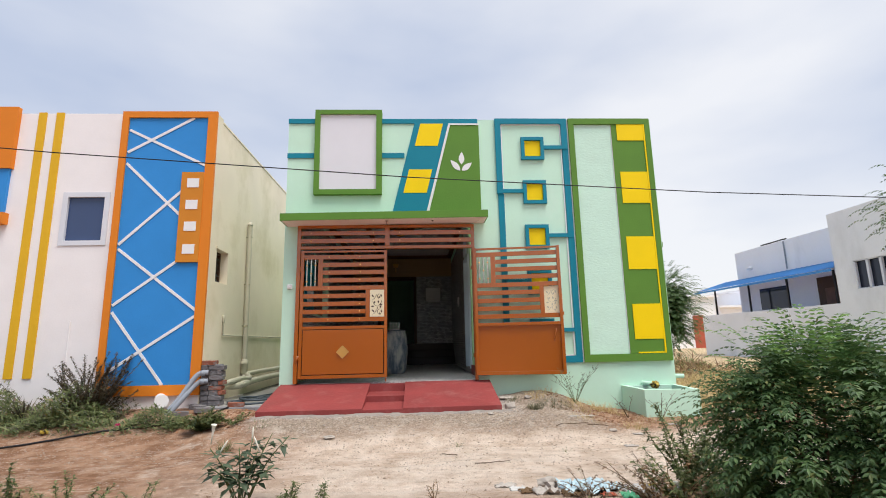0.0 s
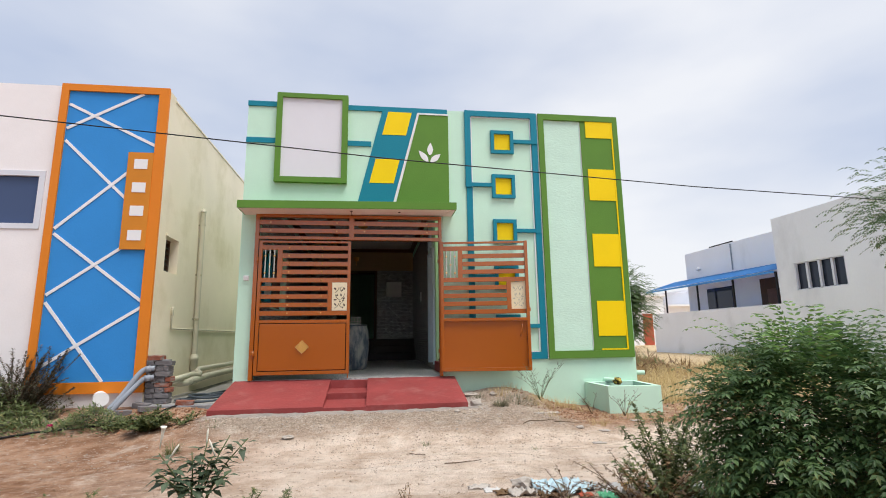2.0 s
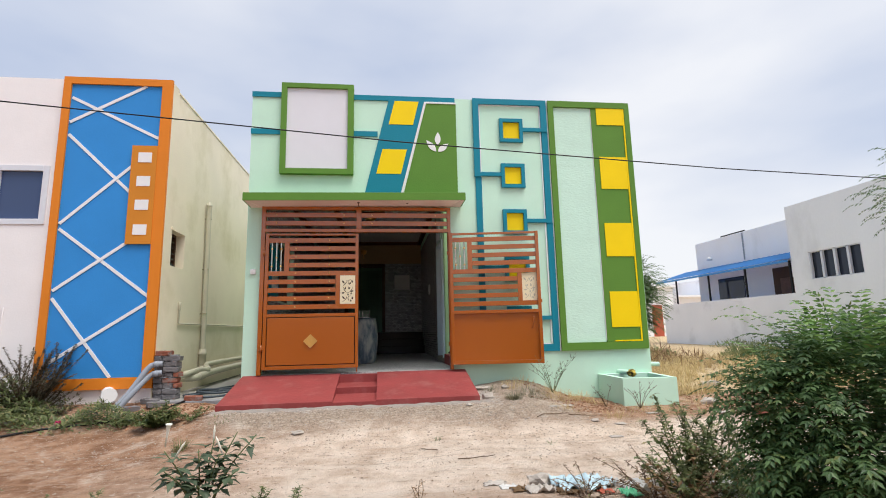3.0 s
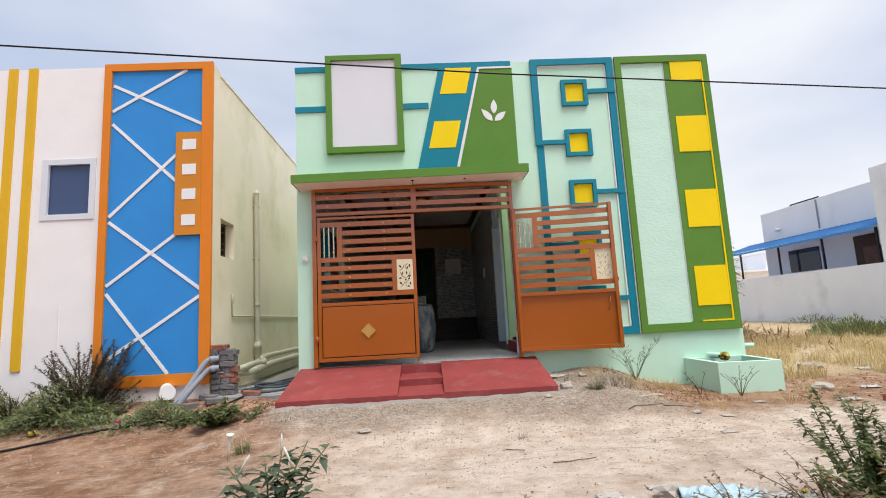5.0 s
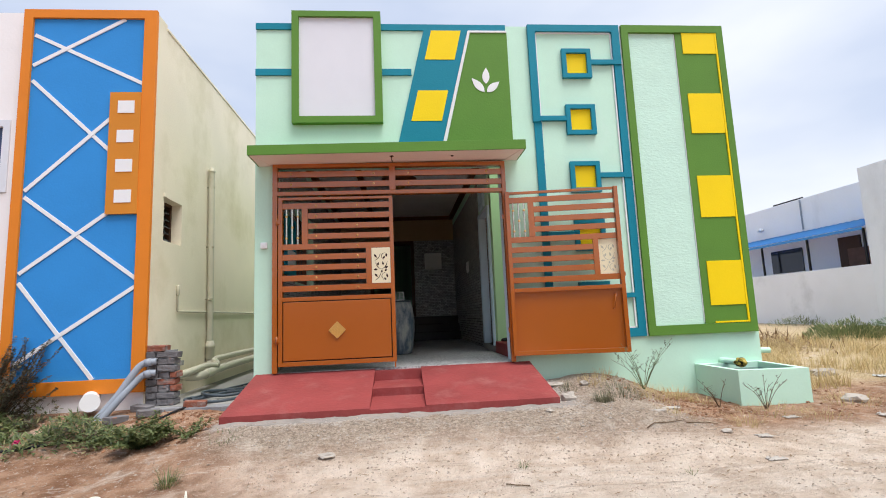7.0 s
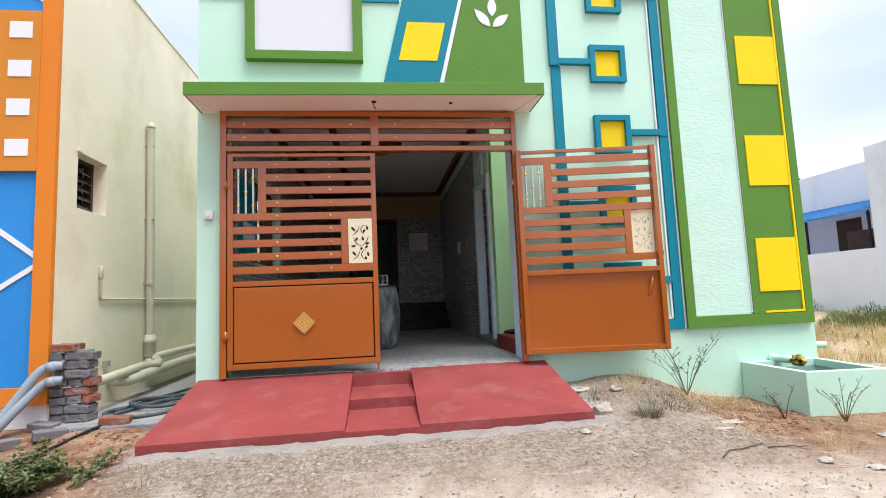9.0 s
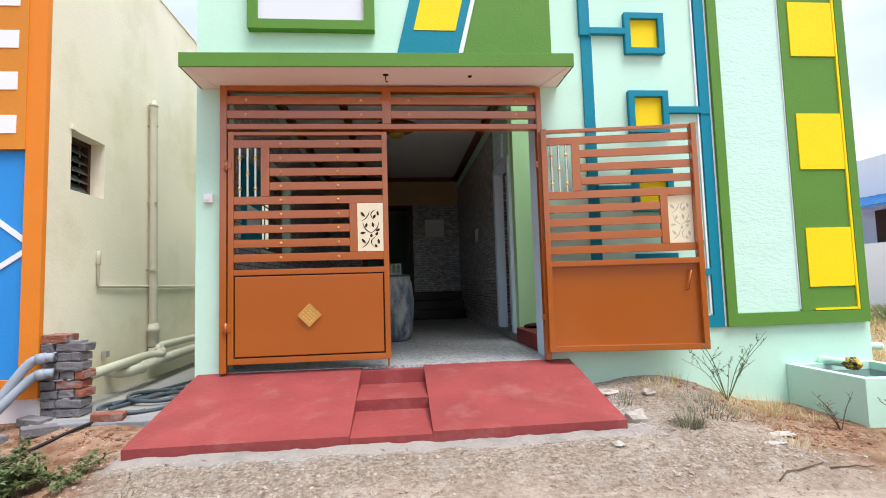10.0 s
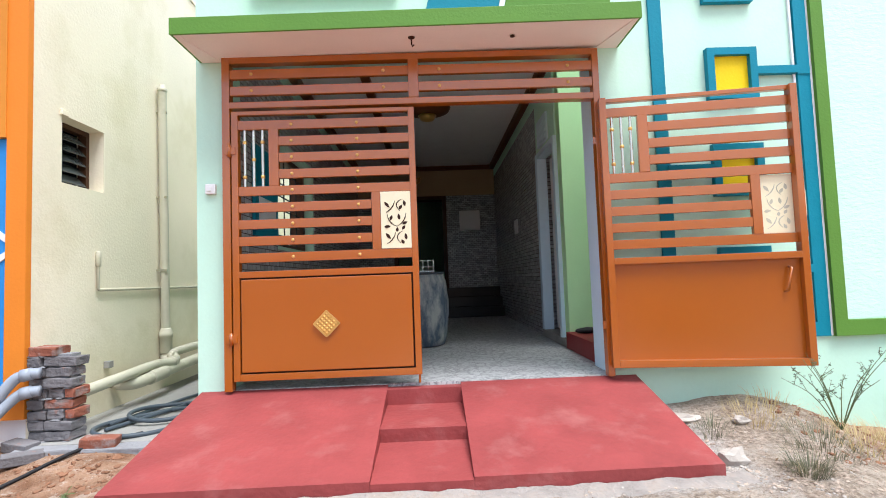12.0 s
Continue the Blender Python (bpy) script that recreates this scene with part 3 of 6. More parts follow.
hook = part("ceiling_hook", tube(bmesh.new(), [(-0.44, 7.54, 2.89), (-0.44, 7.54, 2.84), (-0.432, 7.54, 2.822), (-0.424, 7.54, 2.836)], 0.005, 6), DARK, can, "dark iron hook")
part("hook_rose", lathe(bmesh.new(), (-0.44, 7.54, 2.882), [(0.008, 0), (0.024, 0.004), (0.026, 0.011)], 14), DARK, hook)
# drip grooves on the underside
for a, b in (((-2.01, 7.40), (-1.9, 7.80)), ((1.10, 7.40), (0.97, 7.80))):
    part("drip_mould", level(tube(bmesh.new(), [(a[0], a[1], 2.891), (b[0], b[1], 2.891)], 0.006, 6)), SOFFIT, can)


def relief(name, pts, mat, depth, parent=house, label="", base=0.0):
    return part(name, P(pts, FY - depth, FY - base - 0.001), mat, parent, label)


def rect(x0, x1, z0, z1):
    return [(x0, z0), (x1, z0), (x1, z1), (x0, z1)]


# white board with green surround, standing above the parapet
board = relief("name_board", rect(-1.60, -0.58, 3.44, 4.85), PANEL, 0.045, label="blank pale grey name board")
part("board_back", B(-1.646, -0.535, FY, FY + 0.08, TOP + 0.002, 4.88), GREEN, board)
for q in (rect(-1.646, -1.561, 3.40, 4.88), rect(-0.628, -0.535, 3.40, 4.88), rect(-1.561, -0.628, 3.40, 3.484), rect(-1.561, -0.628, 4.806, 4.88)):
    relief("board_frame", q, GREEN, 0.08, board, "green raised board frame")
# teal bands on the parapet
for q in (rect(XL - 0.004, -1.648, 4.66, TOP + 0.008), rect(-0.533, 1.09, 4.66, TOP + 0.008), rect(XL - 0.004, -1.648, 4.045, 4.13), rect(-0.533, -0.16, 4.045, 4.13)):
    relief("teal_band", q, TEAL, 0.02, label="teal raised band")


def diag(z, off):
    return -0.347 + 0.2407 * (z - 3.165) + off


sash = relief("teal_sash", [(diag(3.0, 0), 3.0), (diag(3.0, 0.555), 3.0), (diag(4.66, 0.575), 4.66), (diag(4.66, 0), 4.66)], TEAL, 0.022, label="slanted teal panel with yellow blocks")
for z0, z1 in ((4.255, 4.655), (3.432, 3.836)):
    relief("yellow_block", [(diag(z0, 0.10), z0), (diag(z0, 0.487), z0), (diag(z1, 0.487), z1), (diag(z1, 0.10), z1)], YELLOW, 0.027, sash, "yellow slanted block", 0.02)
relief("white_strip", [(diag(3.0, 0.558), 3.0), (diag(3.0, 0.60), 3.0), (diag(4.63, 0.612), 4.63), (1.104, 4.632), (1.104, 4.657), (diag(4.657, 0.578), 4.657)], WHITE, 0.03, label="thin white raised strip")
leafboard = relief("green_panel", [(diag(3.0, 0.604), 3.0), (1.104, 3.0), (1.104, 4.628), (diag(4.628, 0.616), 4.628)], GREEN, 0.02, label="green tapering panel with white leaf motif")


def petal(a, b, w):
    a, b = Vector(a), Vector(b)
    d, n = b - a, Vector((-(b - a).y, (b - a).x)).normalized()
    s = [a + d * (k / 8) for k in range(9)]
    ww = [w * math.sin(math.pi * (k / 8) ** 0.85) for k in range(9)]
    return [tuple(s[k] + n * ww[k]) for k in range(9)] + [tuple(s[k] - n * ww[k]) for k in range(7, 0, -1)]


for a, b in (((0.795, 3.925), (0.803, 4.146)), ((0.77, 3.815), (0.612, 4.002)), ((0.80, 3.814), (0.97, 3.953))):
    relief("white_leaf", petal(a, b, 0.047), WHITE, 0.027, leafboard, "white painted leaf", 0.019)

# teal frame with linked squares
trellis = relief("teal_frame_top", rect(1.38, 2.622, 4.648, TOP + 0.006), TEAL, 0.045, label="teal raised frame of linked squares")
relief("teal_frame_side", rect(1.38, 1.478, 3.405, 4.648), TEAL, 0.045, trellis)
relief("teal_frame_side", rect(1.395, 1.495, 0.634, 3.405), TEAL, 0.022, trellis)
relief("teal_frame_side", rect(2.52, 2.622, 4.19, 4.648), TEAL, 0.045, trellis)
relief("teal_frame_side", rect(2.53, 2.628, 2.652, 4.19), TEAL, 0.03, trellis)
relief("teal_frame_side", rect(2.535, 2.633, 0.634, 2.652), TEAL, 0.022, trellis)
relief("teal_frame_bottom", rect(1.495, 2.535, 0.634, 0.742), TEAL, 0.022, trellis)
for q in (rect(1.479, 1.497, 0.76, 4.63), rect(2.503, 2.519, 0.76, 4.63), rect(1.498, 2.502, 4.629, 4.647), rect(1.498, 2.502, 0.743, 0.758)):
    relief("white_liner", q, WHITE, 0.018, trellis, "thin white liner strip")
for k, zt in enumerate((4.402, 3.631, 2.868, 2.117, 1.328)):
    x0, x1, z1, z0 = 1.818, 2.207, zt, zt - 0.40
    sq = relief("square_frame", rect(x0, x1, z1 - 0.056, z1), TEAL, 0.05, trellis, "teal square frame around a yellow tile")
    for q in (rect(x0, x1, z0, z0 + 0.056), rect(x0, x0 + 0.056, z0 + 0.056, z1 - 0.056), rect(x1 - 0.056, x1, z0 + 0.056, z1 - 0.056)):
        relief("square_frame", q, TEAL, 0.05, trellis)
    relief("yellow_tile", rect(x0 + 0.056, x1 - 0.056, z0 + 0.056, z1 - 0.056), YELLOW, 0.012, trellis, "yellow recessed tile")
    zb = zt - 0.212
    relief("link_band", rect(x1, 2.525, zb, zb + 0.06) if k % 2 == 0 else rect(1.47, x0, zb, zb + 0.06), TEAL, 0.048, trellis)
relief("white_strip", rect(2.6345, 2.6515, 0.636, TOP), WHITE, 0.02)

# green frame with textured panel and yellow blocks
gframe = relief("green_frame_top", rect(2.652, 4.078, 4.64, TOP + 0.006), GREEN, 0.05, label="broad green raised frame with yellow blocks")
relief("green_frame_side", rect(2.652, 2.747, 0.75, 4.64), GREEN, 0.05, gframe)
relief("green_frame_bottom", rect(2.652, 4.078, 0.634, 0.75), GREEN, 0.05, gframe)
relief("green_frame_side", rect(3.99, 4.078, 0.75, 4.64), GREEN, 0.05, gframe)
relief("green_column", rect(3.405, 3.988, 0.752, 4.638), GREEN, 0.032, gframe)
relief("textured_panel", rect(2.749, 3.403, 0.752, 4.638), MINT_ROUGH, 0.012, gframe, "mint textured plaster panel")
relief("white_liner", rect(3.395, 3.404, 0.77, 4.62), WHITE, 0.024, gframe)
for z0, z1 in ((4.342, 4.636), (3.228, 3.776), (2.103, 2.651), (0.977, 1.537)):
    relief("yellow_block", rect(3.497, 3.962, z0, z1), YELLOW, 0.042, gframe, "yellow raised block", 0.03)
relief("yellow_strip", rect(3.963, 3.986, 0.756, 4.634), YELLOW, 0.046, gframe, "thin yellow strip", 0.03)
relief("yellow_strip", rect(3.53, 3.962, 0.756, 0.776), YELLOW, 0.046, gframe, "", 0.03)

# bell switch beside the gate
sw = thing("bell_switch", (-1.985, FY - 0.03, 1.88), "small white plastic doorbell switch on the mint wall", "switch")
part("switch_box", B(-2.02, -1.945, FY - 0.035, FY - 0.001, 1.862, 1.937, 0.006), PLASTIC_WHITE, sw)
part("button", B(-2.0, -1.972, FY - 0.044, FY - 0.034, 1.882, 1.916, 0.003), PLASTIC_WHITE, sw)

# ---- porch inside the gate ----
porch_floor = solid("floor", box(B(OL + 0.001, OR - 0.001, FY - 0.004, FY + 0.231, 0.10, FLOOR), XL + 0.2, XR - 0.2, FY + 0.231, 13.65, 0.10, FLOOR), FLOOR_TILE, "pale veined vitrified tile porch floor", "floor", kind="structure")
# alcove behind the jamb left open above: an assumed, unseen stairwell that lets in skylight
bm = B(XL + 0.2, 1.04, FY + 0.23, 19.4, 3.55, 3.75)
box(bm, 1.04, XR - 0.2, 9.37, 19.4, 3.55, 3.75)
box(bm, 2.2, XR - 0.2, FY + 0.23, 9.37, 3.55, 3.75)
solid("ceiling", bm, CEIL, "white plastered porch ceiling", "ceiling", kind="structure")
JX = 1.0
part("gate_jamb", B(OR - 0.001, 1.04, FY + 0.012, 8.22, FLOOR, 2.884), PALE_BLUE, house, "pale blue painted jamb")
part("gate_jamb", B(OL - 0.001, OL + 0.012, FY + 0.012, FY + 0.24, FLOOR, 2.884), MINT, house)
alcove = solid("wall_alcove", B(1.04, 2.1, 9.22, 9.37, FLOOR - 0.3, 3.549), LIME, "light green painted alcove wall", "wall", kind="structure")
solid("wall_alcove_end", B(2.1, 2.2, FY + 0.232, 9.37, FLOOR - 0.3, 3.549), LIME, "light green painted alcove wall", "wall", kind="structure")
stepb = solid("raised_step", B(JX, 2.1, 8.222, 9.218, FLOOR + 0.001, 0.575, 0.006), DARK_RED, "dark red cement step inside the gate", "step")
solid("slipper", lump(bmesh.new(), (1.17, 9.05, 0.604), (0.13, 0.055, 0.03), 0.15, 2, 4), BLACK, "black rubber slipper on the red step", "slipper", smooth=True)
DY1, DZ = 10.26, 2.62
bm = bmesh.new()
box(bm, JX + 0.02, 1.2, DY1 + 0.06, 19.4, FLOOR - 0.3, 3.3)
tw = solid("wall_right", bm, TILE_WALL, "grey mosaic-tiled porch side wall", "wall", kind="structure")
bm = bmesh.new()
box(bm, JX + 0.02, 1.2, DY1 + 0.06, 19.4, 3.3, 3.549)
box(bm, JX + 0.02, 1.2, 9.37, DY1 + 0.06, DZ + 0.06, 3.549)
solid("wall_right_upper", bm, MINT, "mint painted upper porch wall", "wall", kind="structure")
solid("door_sill", B(JX + 0.0, 1.24, 9.23, DY1 + 0.06, FLOOR + 0.001, 0.50, 0.004), CONCRETE, "grey cement door sill", "sill")
d1 = thing("side_door", (1.1, DY1, 0.5), "pale blue door frame with white door standing ajar", "door")
part("door_jamb", B(JX + 0.0, 1.12, DY1 - 0.05, DY1 + 0.058, 0.5, DZ), PALE_BLUE, d1)
part("door_jamb", B(JX + 0.0, 1.12, 9.372, 9.45, 0.5, DZ), PALE_BLUE, d1)
part("door_head", B(JX + 0.0, 1.12, 9.372, DY1 + 0.058, DZ, DZ + 0.058), PALE_BLUE, d1)
leafd = part("door_leaf", B(1.16, 1.20, 9.68, DY1 - 0.05, 0.52, DZ - 0.01, 0.004), PLASTIC_WHITE, d1, "white door leaf")
part("door_handle", tube(bmesh.new(), [(1.15, 9.75, 1.42), (1.12, 9.75, 1.42), (1.12, 9.75, 1.28), (1.15, 9.75, 1.28)], 0.01, 8), STEEL, leafd, "steel door handle", smooth=True)
solid("side_room_wall", B(2.2, 2.3, 9.37, 13.0, FLOOR - 0.3, 3.549), TILE_WALL, "dim side room wall", "wall", kind="structure")
solid("side_room_floor", B(1.24, 2.2, 9.37, 13.0, FLOOR + 0.002, 0.495), CONCRETE, "dim side room floor", "floor", kind="structure")
cloth = solid("hanging_cloth", lump(bmesh.new(), (1.32, 9.60, 1.55), (0.05, 0.12, 0.5), 0.5, 3, 8), BLACK, "dark clothes hanging behind the door", "clothes", smooth=True)
vent = thing("wall_ventilator", (JX, 9.9, 2.77), "small pale louvred ventilator above the side door", "ventilator")
part("vent_frame", B(JX - 0.005, JX + 0.03, 9.65, 10.12, 2.72, 3.04), PALE_BLUE, vent)
for k in range(4):
    part("vent_slat", B(JX - 0.016, JX - 0.006, 9.68, 10.09, 2.75 + 0.07 * k, 2.79 + 0.07 * k), PALE_BLUE, vent)
swb = thing("switch_board", (JX, 12.0, 1.9), "white switch plate on the tiled wall", "switch")
part("plate", B(JX + 0.0, JX + 0.02, 11.85, 12.10, 1.84, 2.06, 0.004), PLASTIC_WHITE, swb)
for k in range(3):
    part("switch", B(JX - 0.008, JX + 0.001, 11.88 + 0.07 * k, 11.92 + 0.07 * k, 1.90, 1.99, 0.002), PLASTIC_WHITE, swb)
# steps at the far end and the back wall with its doorway
for k in range(3):
    solid("stair_step", B(XL + 0.2, JX + 0.018, 13.66 + 0.30 * k, 14.9, FLOOR + 0.187 * k + 0.001, FLOOR + 0.187 * (k + 1), 0.008), GRANITE, "polished black granite step up to the house door", "step", "steps to the house door")
BY = 14.56
bm = bmesh.new()
box(bm, -0.02, JX + 0.018, BY, BY + 0.2, 0.97, 2.92)
box(bm, XL + 0.2, -1.15, BY, BY + 0.2, 0.97, 2.92)
solid("wall_back", bm, TILE_BACK, "silver-grey mosaic-tiled back wall", "wall", kind="structure")
solid("wall_back_upper", B(XL + 0.2, JX + 0.018, BY - 0.003, BY + 0.2, 2.92, 3.549), BACK_YELLOW, "mustard painted upper back wall", "wall", kind="structure")
dd = thing("house_door", (-0.6, BY, 0.97), "dark brown wooden doorway standing open", "door")
part("door_jamb", B(-0.10, -0.022, BY - 0.03, BY + 0.2, 0.972, 2.918), WOOD_DARK, dd)
part("door_jamb", B(-1.148, -1.07, BY - 0.03, BY + 0.2, 0.972, 2.918), WOOD_DARK, dd)
part("door_head", B(-1.07, -0.10, BY - 0.03, BY + 0.2, 2.84, 2.918), WOOD_DARK, dd)
solid("inner_room_floor", B(XL + 0.2, JX + 0.018, 14.9, 19.4, 0.3, 0.965), GRANITE, "dark inner room floor", "floor", kind="structure")
mb = thing("meter_box", (0.45, BY, 2.2), "white electric meter box on the tiled wall", "meter box")
part("box_body", B(0.25, 0.68, BY - 0.09, BY - 0.001, 2.16, 2.58, 0.015), PLASTIC_WHITE, mb)
part("box_cover", B(0.29, 0.64, BY - 0.098, BY - 0.089, 2.20, 2.54, 0.006), PLASTIC_WHITE, mb)
# ceiling cornice and lamps
for q in ((XL + 0.2, JX + 0.018, BY - 0.07, BY - 0.004, 3.46, 3.548), (JX - 0.07, JX + 0.018, 9.6, BY - 0.07, 3.46, 3.548), (XL + 0.202, XL + 0.29, 8.1, BY - 0.07, 3.46, 3.548), (-1.1, -1.0, 8.1, BY - 0.07, 3.49, 3.548)):
    solid("cornice", B(*q), BROWN, "brown painted ceiling cornice", "cornice", kind="structure")
cl1 = thing("ceiling_lamp", (-0.35, 10.9, 3.45), "round brown and gilt ceiling lamp rose", "lamp")
part("rose", lathe(bmesh.new(), (-0.35, 10.9, 3.44), [(0.05, 0), (0.20, 0.02), (0.30, 0.06), (0.33, 0.108)], 28), BROWN, cl1, smooth=True)
part("lamp_bowl", lathe(bmesh.new(), (-0.35, 10.9, 3.36), [(0.02, 0), (0.09, 0.02), (0.13, 0.078)], 24), GOLD, cl1, smooth=True)
wl = thing("wall_lamp", (-0.62, BY - 0.05, 3.05), "gilt wall lamp above the inner door", "lamp")
part("lamp_arm", tube(bmesh.new(), curve([(-0.62, BY - 0.005, 3.1), (-0.62, BY - 0.12, 3.06), (-0.62, BY - 0.16, 3.16)]), 0.012, 8), GOLD, wl, smooth=True)
part("lamp_shade", lathe(bmesh.new(), (-0.62, BY - 0.16, 3.16), [(0.02, 0), (0.07, 0.03), (0.09, 0.12), (0.085, 0.122)], 18), GOLD, wl, smooth=True)
# tiles on the left wall, window to the alley with grille
bm = bmesh.new()
xi = XL + 0.2
box(bm, xi + 0.001, xi + 0.015, FY + 0.232, LW0 - 0.04, FLOOR + 0.002, 3.3)
box(bm, xi + 0.001, xi + 0.015, LW1 + 0.04, BY - 0.002, FLOOR + 0.002, 3.3)
box(bm, xi + 0.001, xi + 0.015, LW0 - 0.04, LW1 + 0.04, FLOOR + 0.002, LWZ0 - 0.04)
box(bm, xi + 0.001, xi + 0.015, LW0 - 0.04, LW1 + 0.04, LWZ1 + 0.04, 3.3)
solid("wall_left_tiles", bm, TILE_WALL, "grey mosaic tiles on the porch wall", "wall", kind="structure")
w1 = thing("window_1", (XL + 0.1, 9.7, LWZ0), "alley window with dark wooden frame and iron grille", "window", kind="structure")
for q in ((LW0, LW0 + 0.06, LWZ0, LWZ1), (LW1 - 0.06, LW1, LWZ0, LWZ1), (LW0 + 0.06, LW1 - 0.06, LWZ0, LWZ0 + 0.06), (LW0 + 0.06, LW1 - 0.06, LWZ1 - 0.06, LWZ1)):
    part("window_frame", B(XL - 0.08, XL + 0.09, *q), WOOD_DARK, w1)
for k in range(6):
    z = LWZ0 + 0.16 + 0.15 * k
    part("grille_bar", tube(bmesh.new(), [(XL + 0.04, LW0 + 0.05, z), (XL + 0.04, LW1 - 0.05, z)], 0.008, 6), BLACK, w1)
for k in range(5):
    y = LW0 + 0.25 + 0.25 * k
    part("grille_bar", tube(bmesh.new(), [(XL + 0.05, y, LWZ0 + 0.06), (XL + 0.05, y, LWZ1 - 0.06)], 0.008, 6), BLACK, w1)
sh = thing("window_shutter", (xi + 0.04, 8.65, 1.65), "teal painted shutter leaf folded against the tiled wall", "shutter")
part("shutter_panel", B(xi + 0.018, xi + 0.05, 8.36, 8.98, 1.60, 2.40, 0.004), TEAL, sh)
part("shutter_pane", B(xi + 0.05, xi + 0.054, 8.44, 8.90, 1.70, 1.95), PLASTIC_WHITE, sh)

# barrel with vessels on it
br = thing("water_barrel", (-0.44, 9.86, FLOOR), "worn grey-blue plastic water barrel on the porch floor", "barrel")
part("barrel_body", lathe(bmesh.new(), (-0.47, 9.86, FLOOR + 0.002), [(0.20, 0), (0.235, 0.015), (0.262, 0.10), (0.266, 0.13), (0.285, 0.32), (0.292, 0.36), (0.292, 0.52), (0.284, 0.56), (0.272, 0.72), (0.245, 0.80), (0.236, 0.81)], 36), DRUM, br, smooth=True)
part("barrel_rim", lathe(bmesh.new(), (-0.47, 9.86, FLOOR + 0.81), [(0.240, 0), (0.252, 0.012), (0.246, 0.026), (0.20, 0.028)], 36), HOSE, br, smooth=True)
bas = thing("wire_basket", (-0.42, 9.86, FLOOR + 0.83), "small white wire basket on the barrel", "basket")
part("basket_base", B(-0.52, -0.33, 9.78, 9.94, FLOOR + 0.839, FLOOR + 0.86, 0.004), PLASTIC_WHITE, bas)
for k in range(4):
    part("basket_wire", tube(bmesh.new(), [(-0.52 + 0.06 * k, 9.78, FLOOR + 0.84), (-0.52 + 0.06 * k, 9.78, FLOOR + 0.98)], 0.006, 6), PLASTIC_WHITE, bas)
for k in range(2):
    part("basket_wire", tube(bmesh.new(), [(-0.53, 9.78, FLOOR + 0.90 + 0.07 * k), (-0.33, 9.78, FLOOR + 0.90 + 0.07 * k)], 0.005, 6), PLASTIC_WHITE, bas)

# ---- gate ----
GY = 7.755
gate = thing("entrance_gate", (-0.45, GY, FLOOR), "copper-brown enamelled steel gate frame with slatted transom", "gate")
part("post", B(-1.872, -1.815, GY - 0.005, GY + 0.07, FLOOR + 0.002, 2.877, 0.004), GATE, gate)
part("post", B(0.913, 0.962, GY - 0.005, GY + 0.07, FLOOR + 0.002, 2.877, 0.004), GATE, gate)
part("top_rail", B(-1.815, 0.913, GY - 0.005, GY + 0.07, 2.830, 2.877, 0.004), GATE, gate)
part("transom_rail", B(-1.815, 0.913, GY - 0.005, GY + 0.07, 2.487, 2.536, 0.004), GATE, gate)
part("mullion", B(-0.482, -0.405, GY - 0.006, GY + 0.06, 2.536, 2.830, 0.004), GATE, gate)


def stud(x, y, z, parent, face=-1):
    part("stud", lathe_y(x, y, z, face), GOLD, parent, "gold domed stud", smooth=True)


def lathe_y(x, y, z, face):
    bm = lathe(bmesh.new(), (0, 0, 0), [(0.0135, 0.0), (0.012, 0.005), (0.008, 0.009), (0.001, 0.011)], 10)
    bm.transform(pose(x, y, z, 90 if face < 0 else -90))
    return bm


for x0, x1 in ((-1.815, -0.482), (-0.405, 0.913)):
    for zc in (2.75, 2.623):
        part("transom_slat", B(x0, x1, GY + 0.004, GY + 0.04, zc - 0.035, zc + 0.035, 0.003), GATE, gate)
        for fx in (0.12, 0.86):
            stud(x0 + (x1 - x0) * fx, GY + 0.004, zc, gate)


def vine_marks():
    """Leaf and tendril marks that stand for the gilt plate's cut-outs, as outlines in plate units (0.234 by 0.40)."""
    marks = []
    stems = (((0.11, 0.365), (0.10, 0.305), (0.04, 0.275)), ((0.165, 0.375), (0.09, 0.345), (0.15, 0.285)),
             ((0.05, 0.26), (0.06, 0.185), (0.125, 0.165)), ((0.195, 0.265), (0.19, 0.20), (0.125, 0.165)),
             ((0.11, 0.118), (0.10, 0.06), (0.04, 0.03)), ((0.165, 0.128), (0.09, 0.09), (0.15, 0.035)))
    for a, b, c in stems:
        a, b, c = Vector(a), Vector(b), Vector(c)
        mid = [a * (1 - u) ** 2 + b * 2 * u * (1 - u) + c * u * u for u in [k / 8 for k in range(9)]]
        off = [Vector((-(mid[min(k + 1, 8)] - mid[max(k - 1, 0)]).y, (mid[min(k + 1, 8)] - mid[max(k - 1, 0)]).x)).normalized() * (0.0042 * math.sin(math.pi * (0.12 + 0.76 * k / 8))) for k in range(9)]
        marks.append([tuple(p + o) for p, o in zip(mid, off)] + [tuple(p - o) for p, o in list(zip(mid, off))[::-1]])
    leaves = ((0.05, 0.335, -50, 0.062), (0.185, 0.345, 100, 0.05), (0.155, 0.315, 55, 0.045), (0.08, 0.235, 70, 0.045), (0.14, 0.24, 100, 0.05), (0.05, 0.165, 5, 0.052), (0.185, 0.19, 25, 0.045), (0.175, 0.155, 55, 0.04),
              (0.055, 0.09, -50, 0.06), (0.19, 0.085, 100, 0.052), (0.165, 0.045, 120, 0.04), (0.125, 0.14, 85, 0.035))
    for x, z, ang, ln in leaves:
        e = Vector((math.cos(radians(ang)), math.sin(radians(ang)))) * ln / 2
        marks.append(petal((x - e.x, z - e.y), (x + e.x, z + e.y), 0.0115))
    return marks


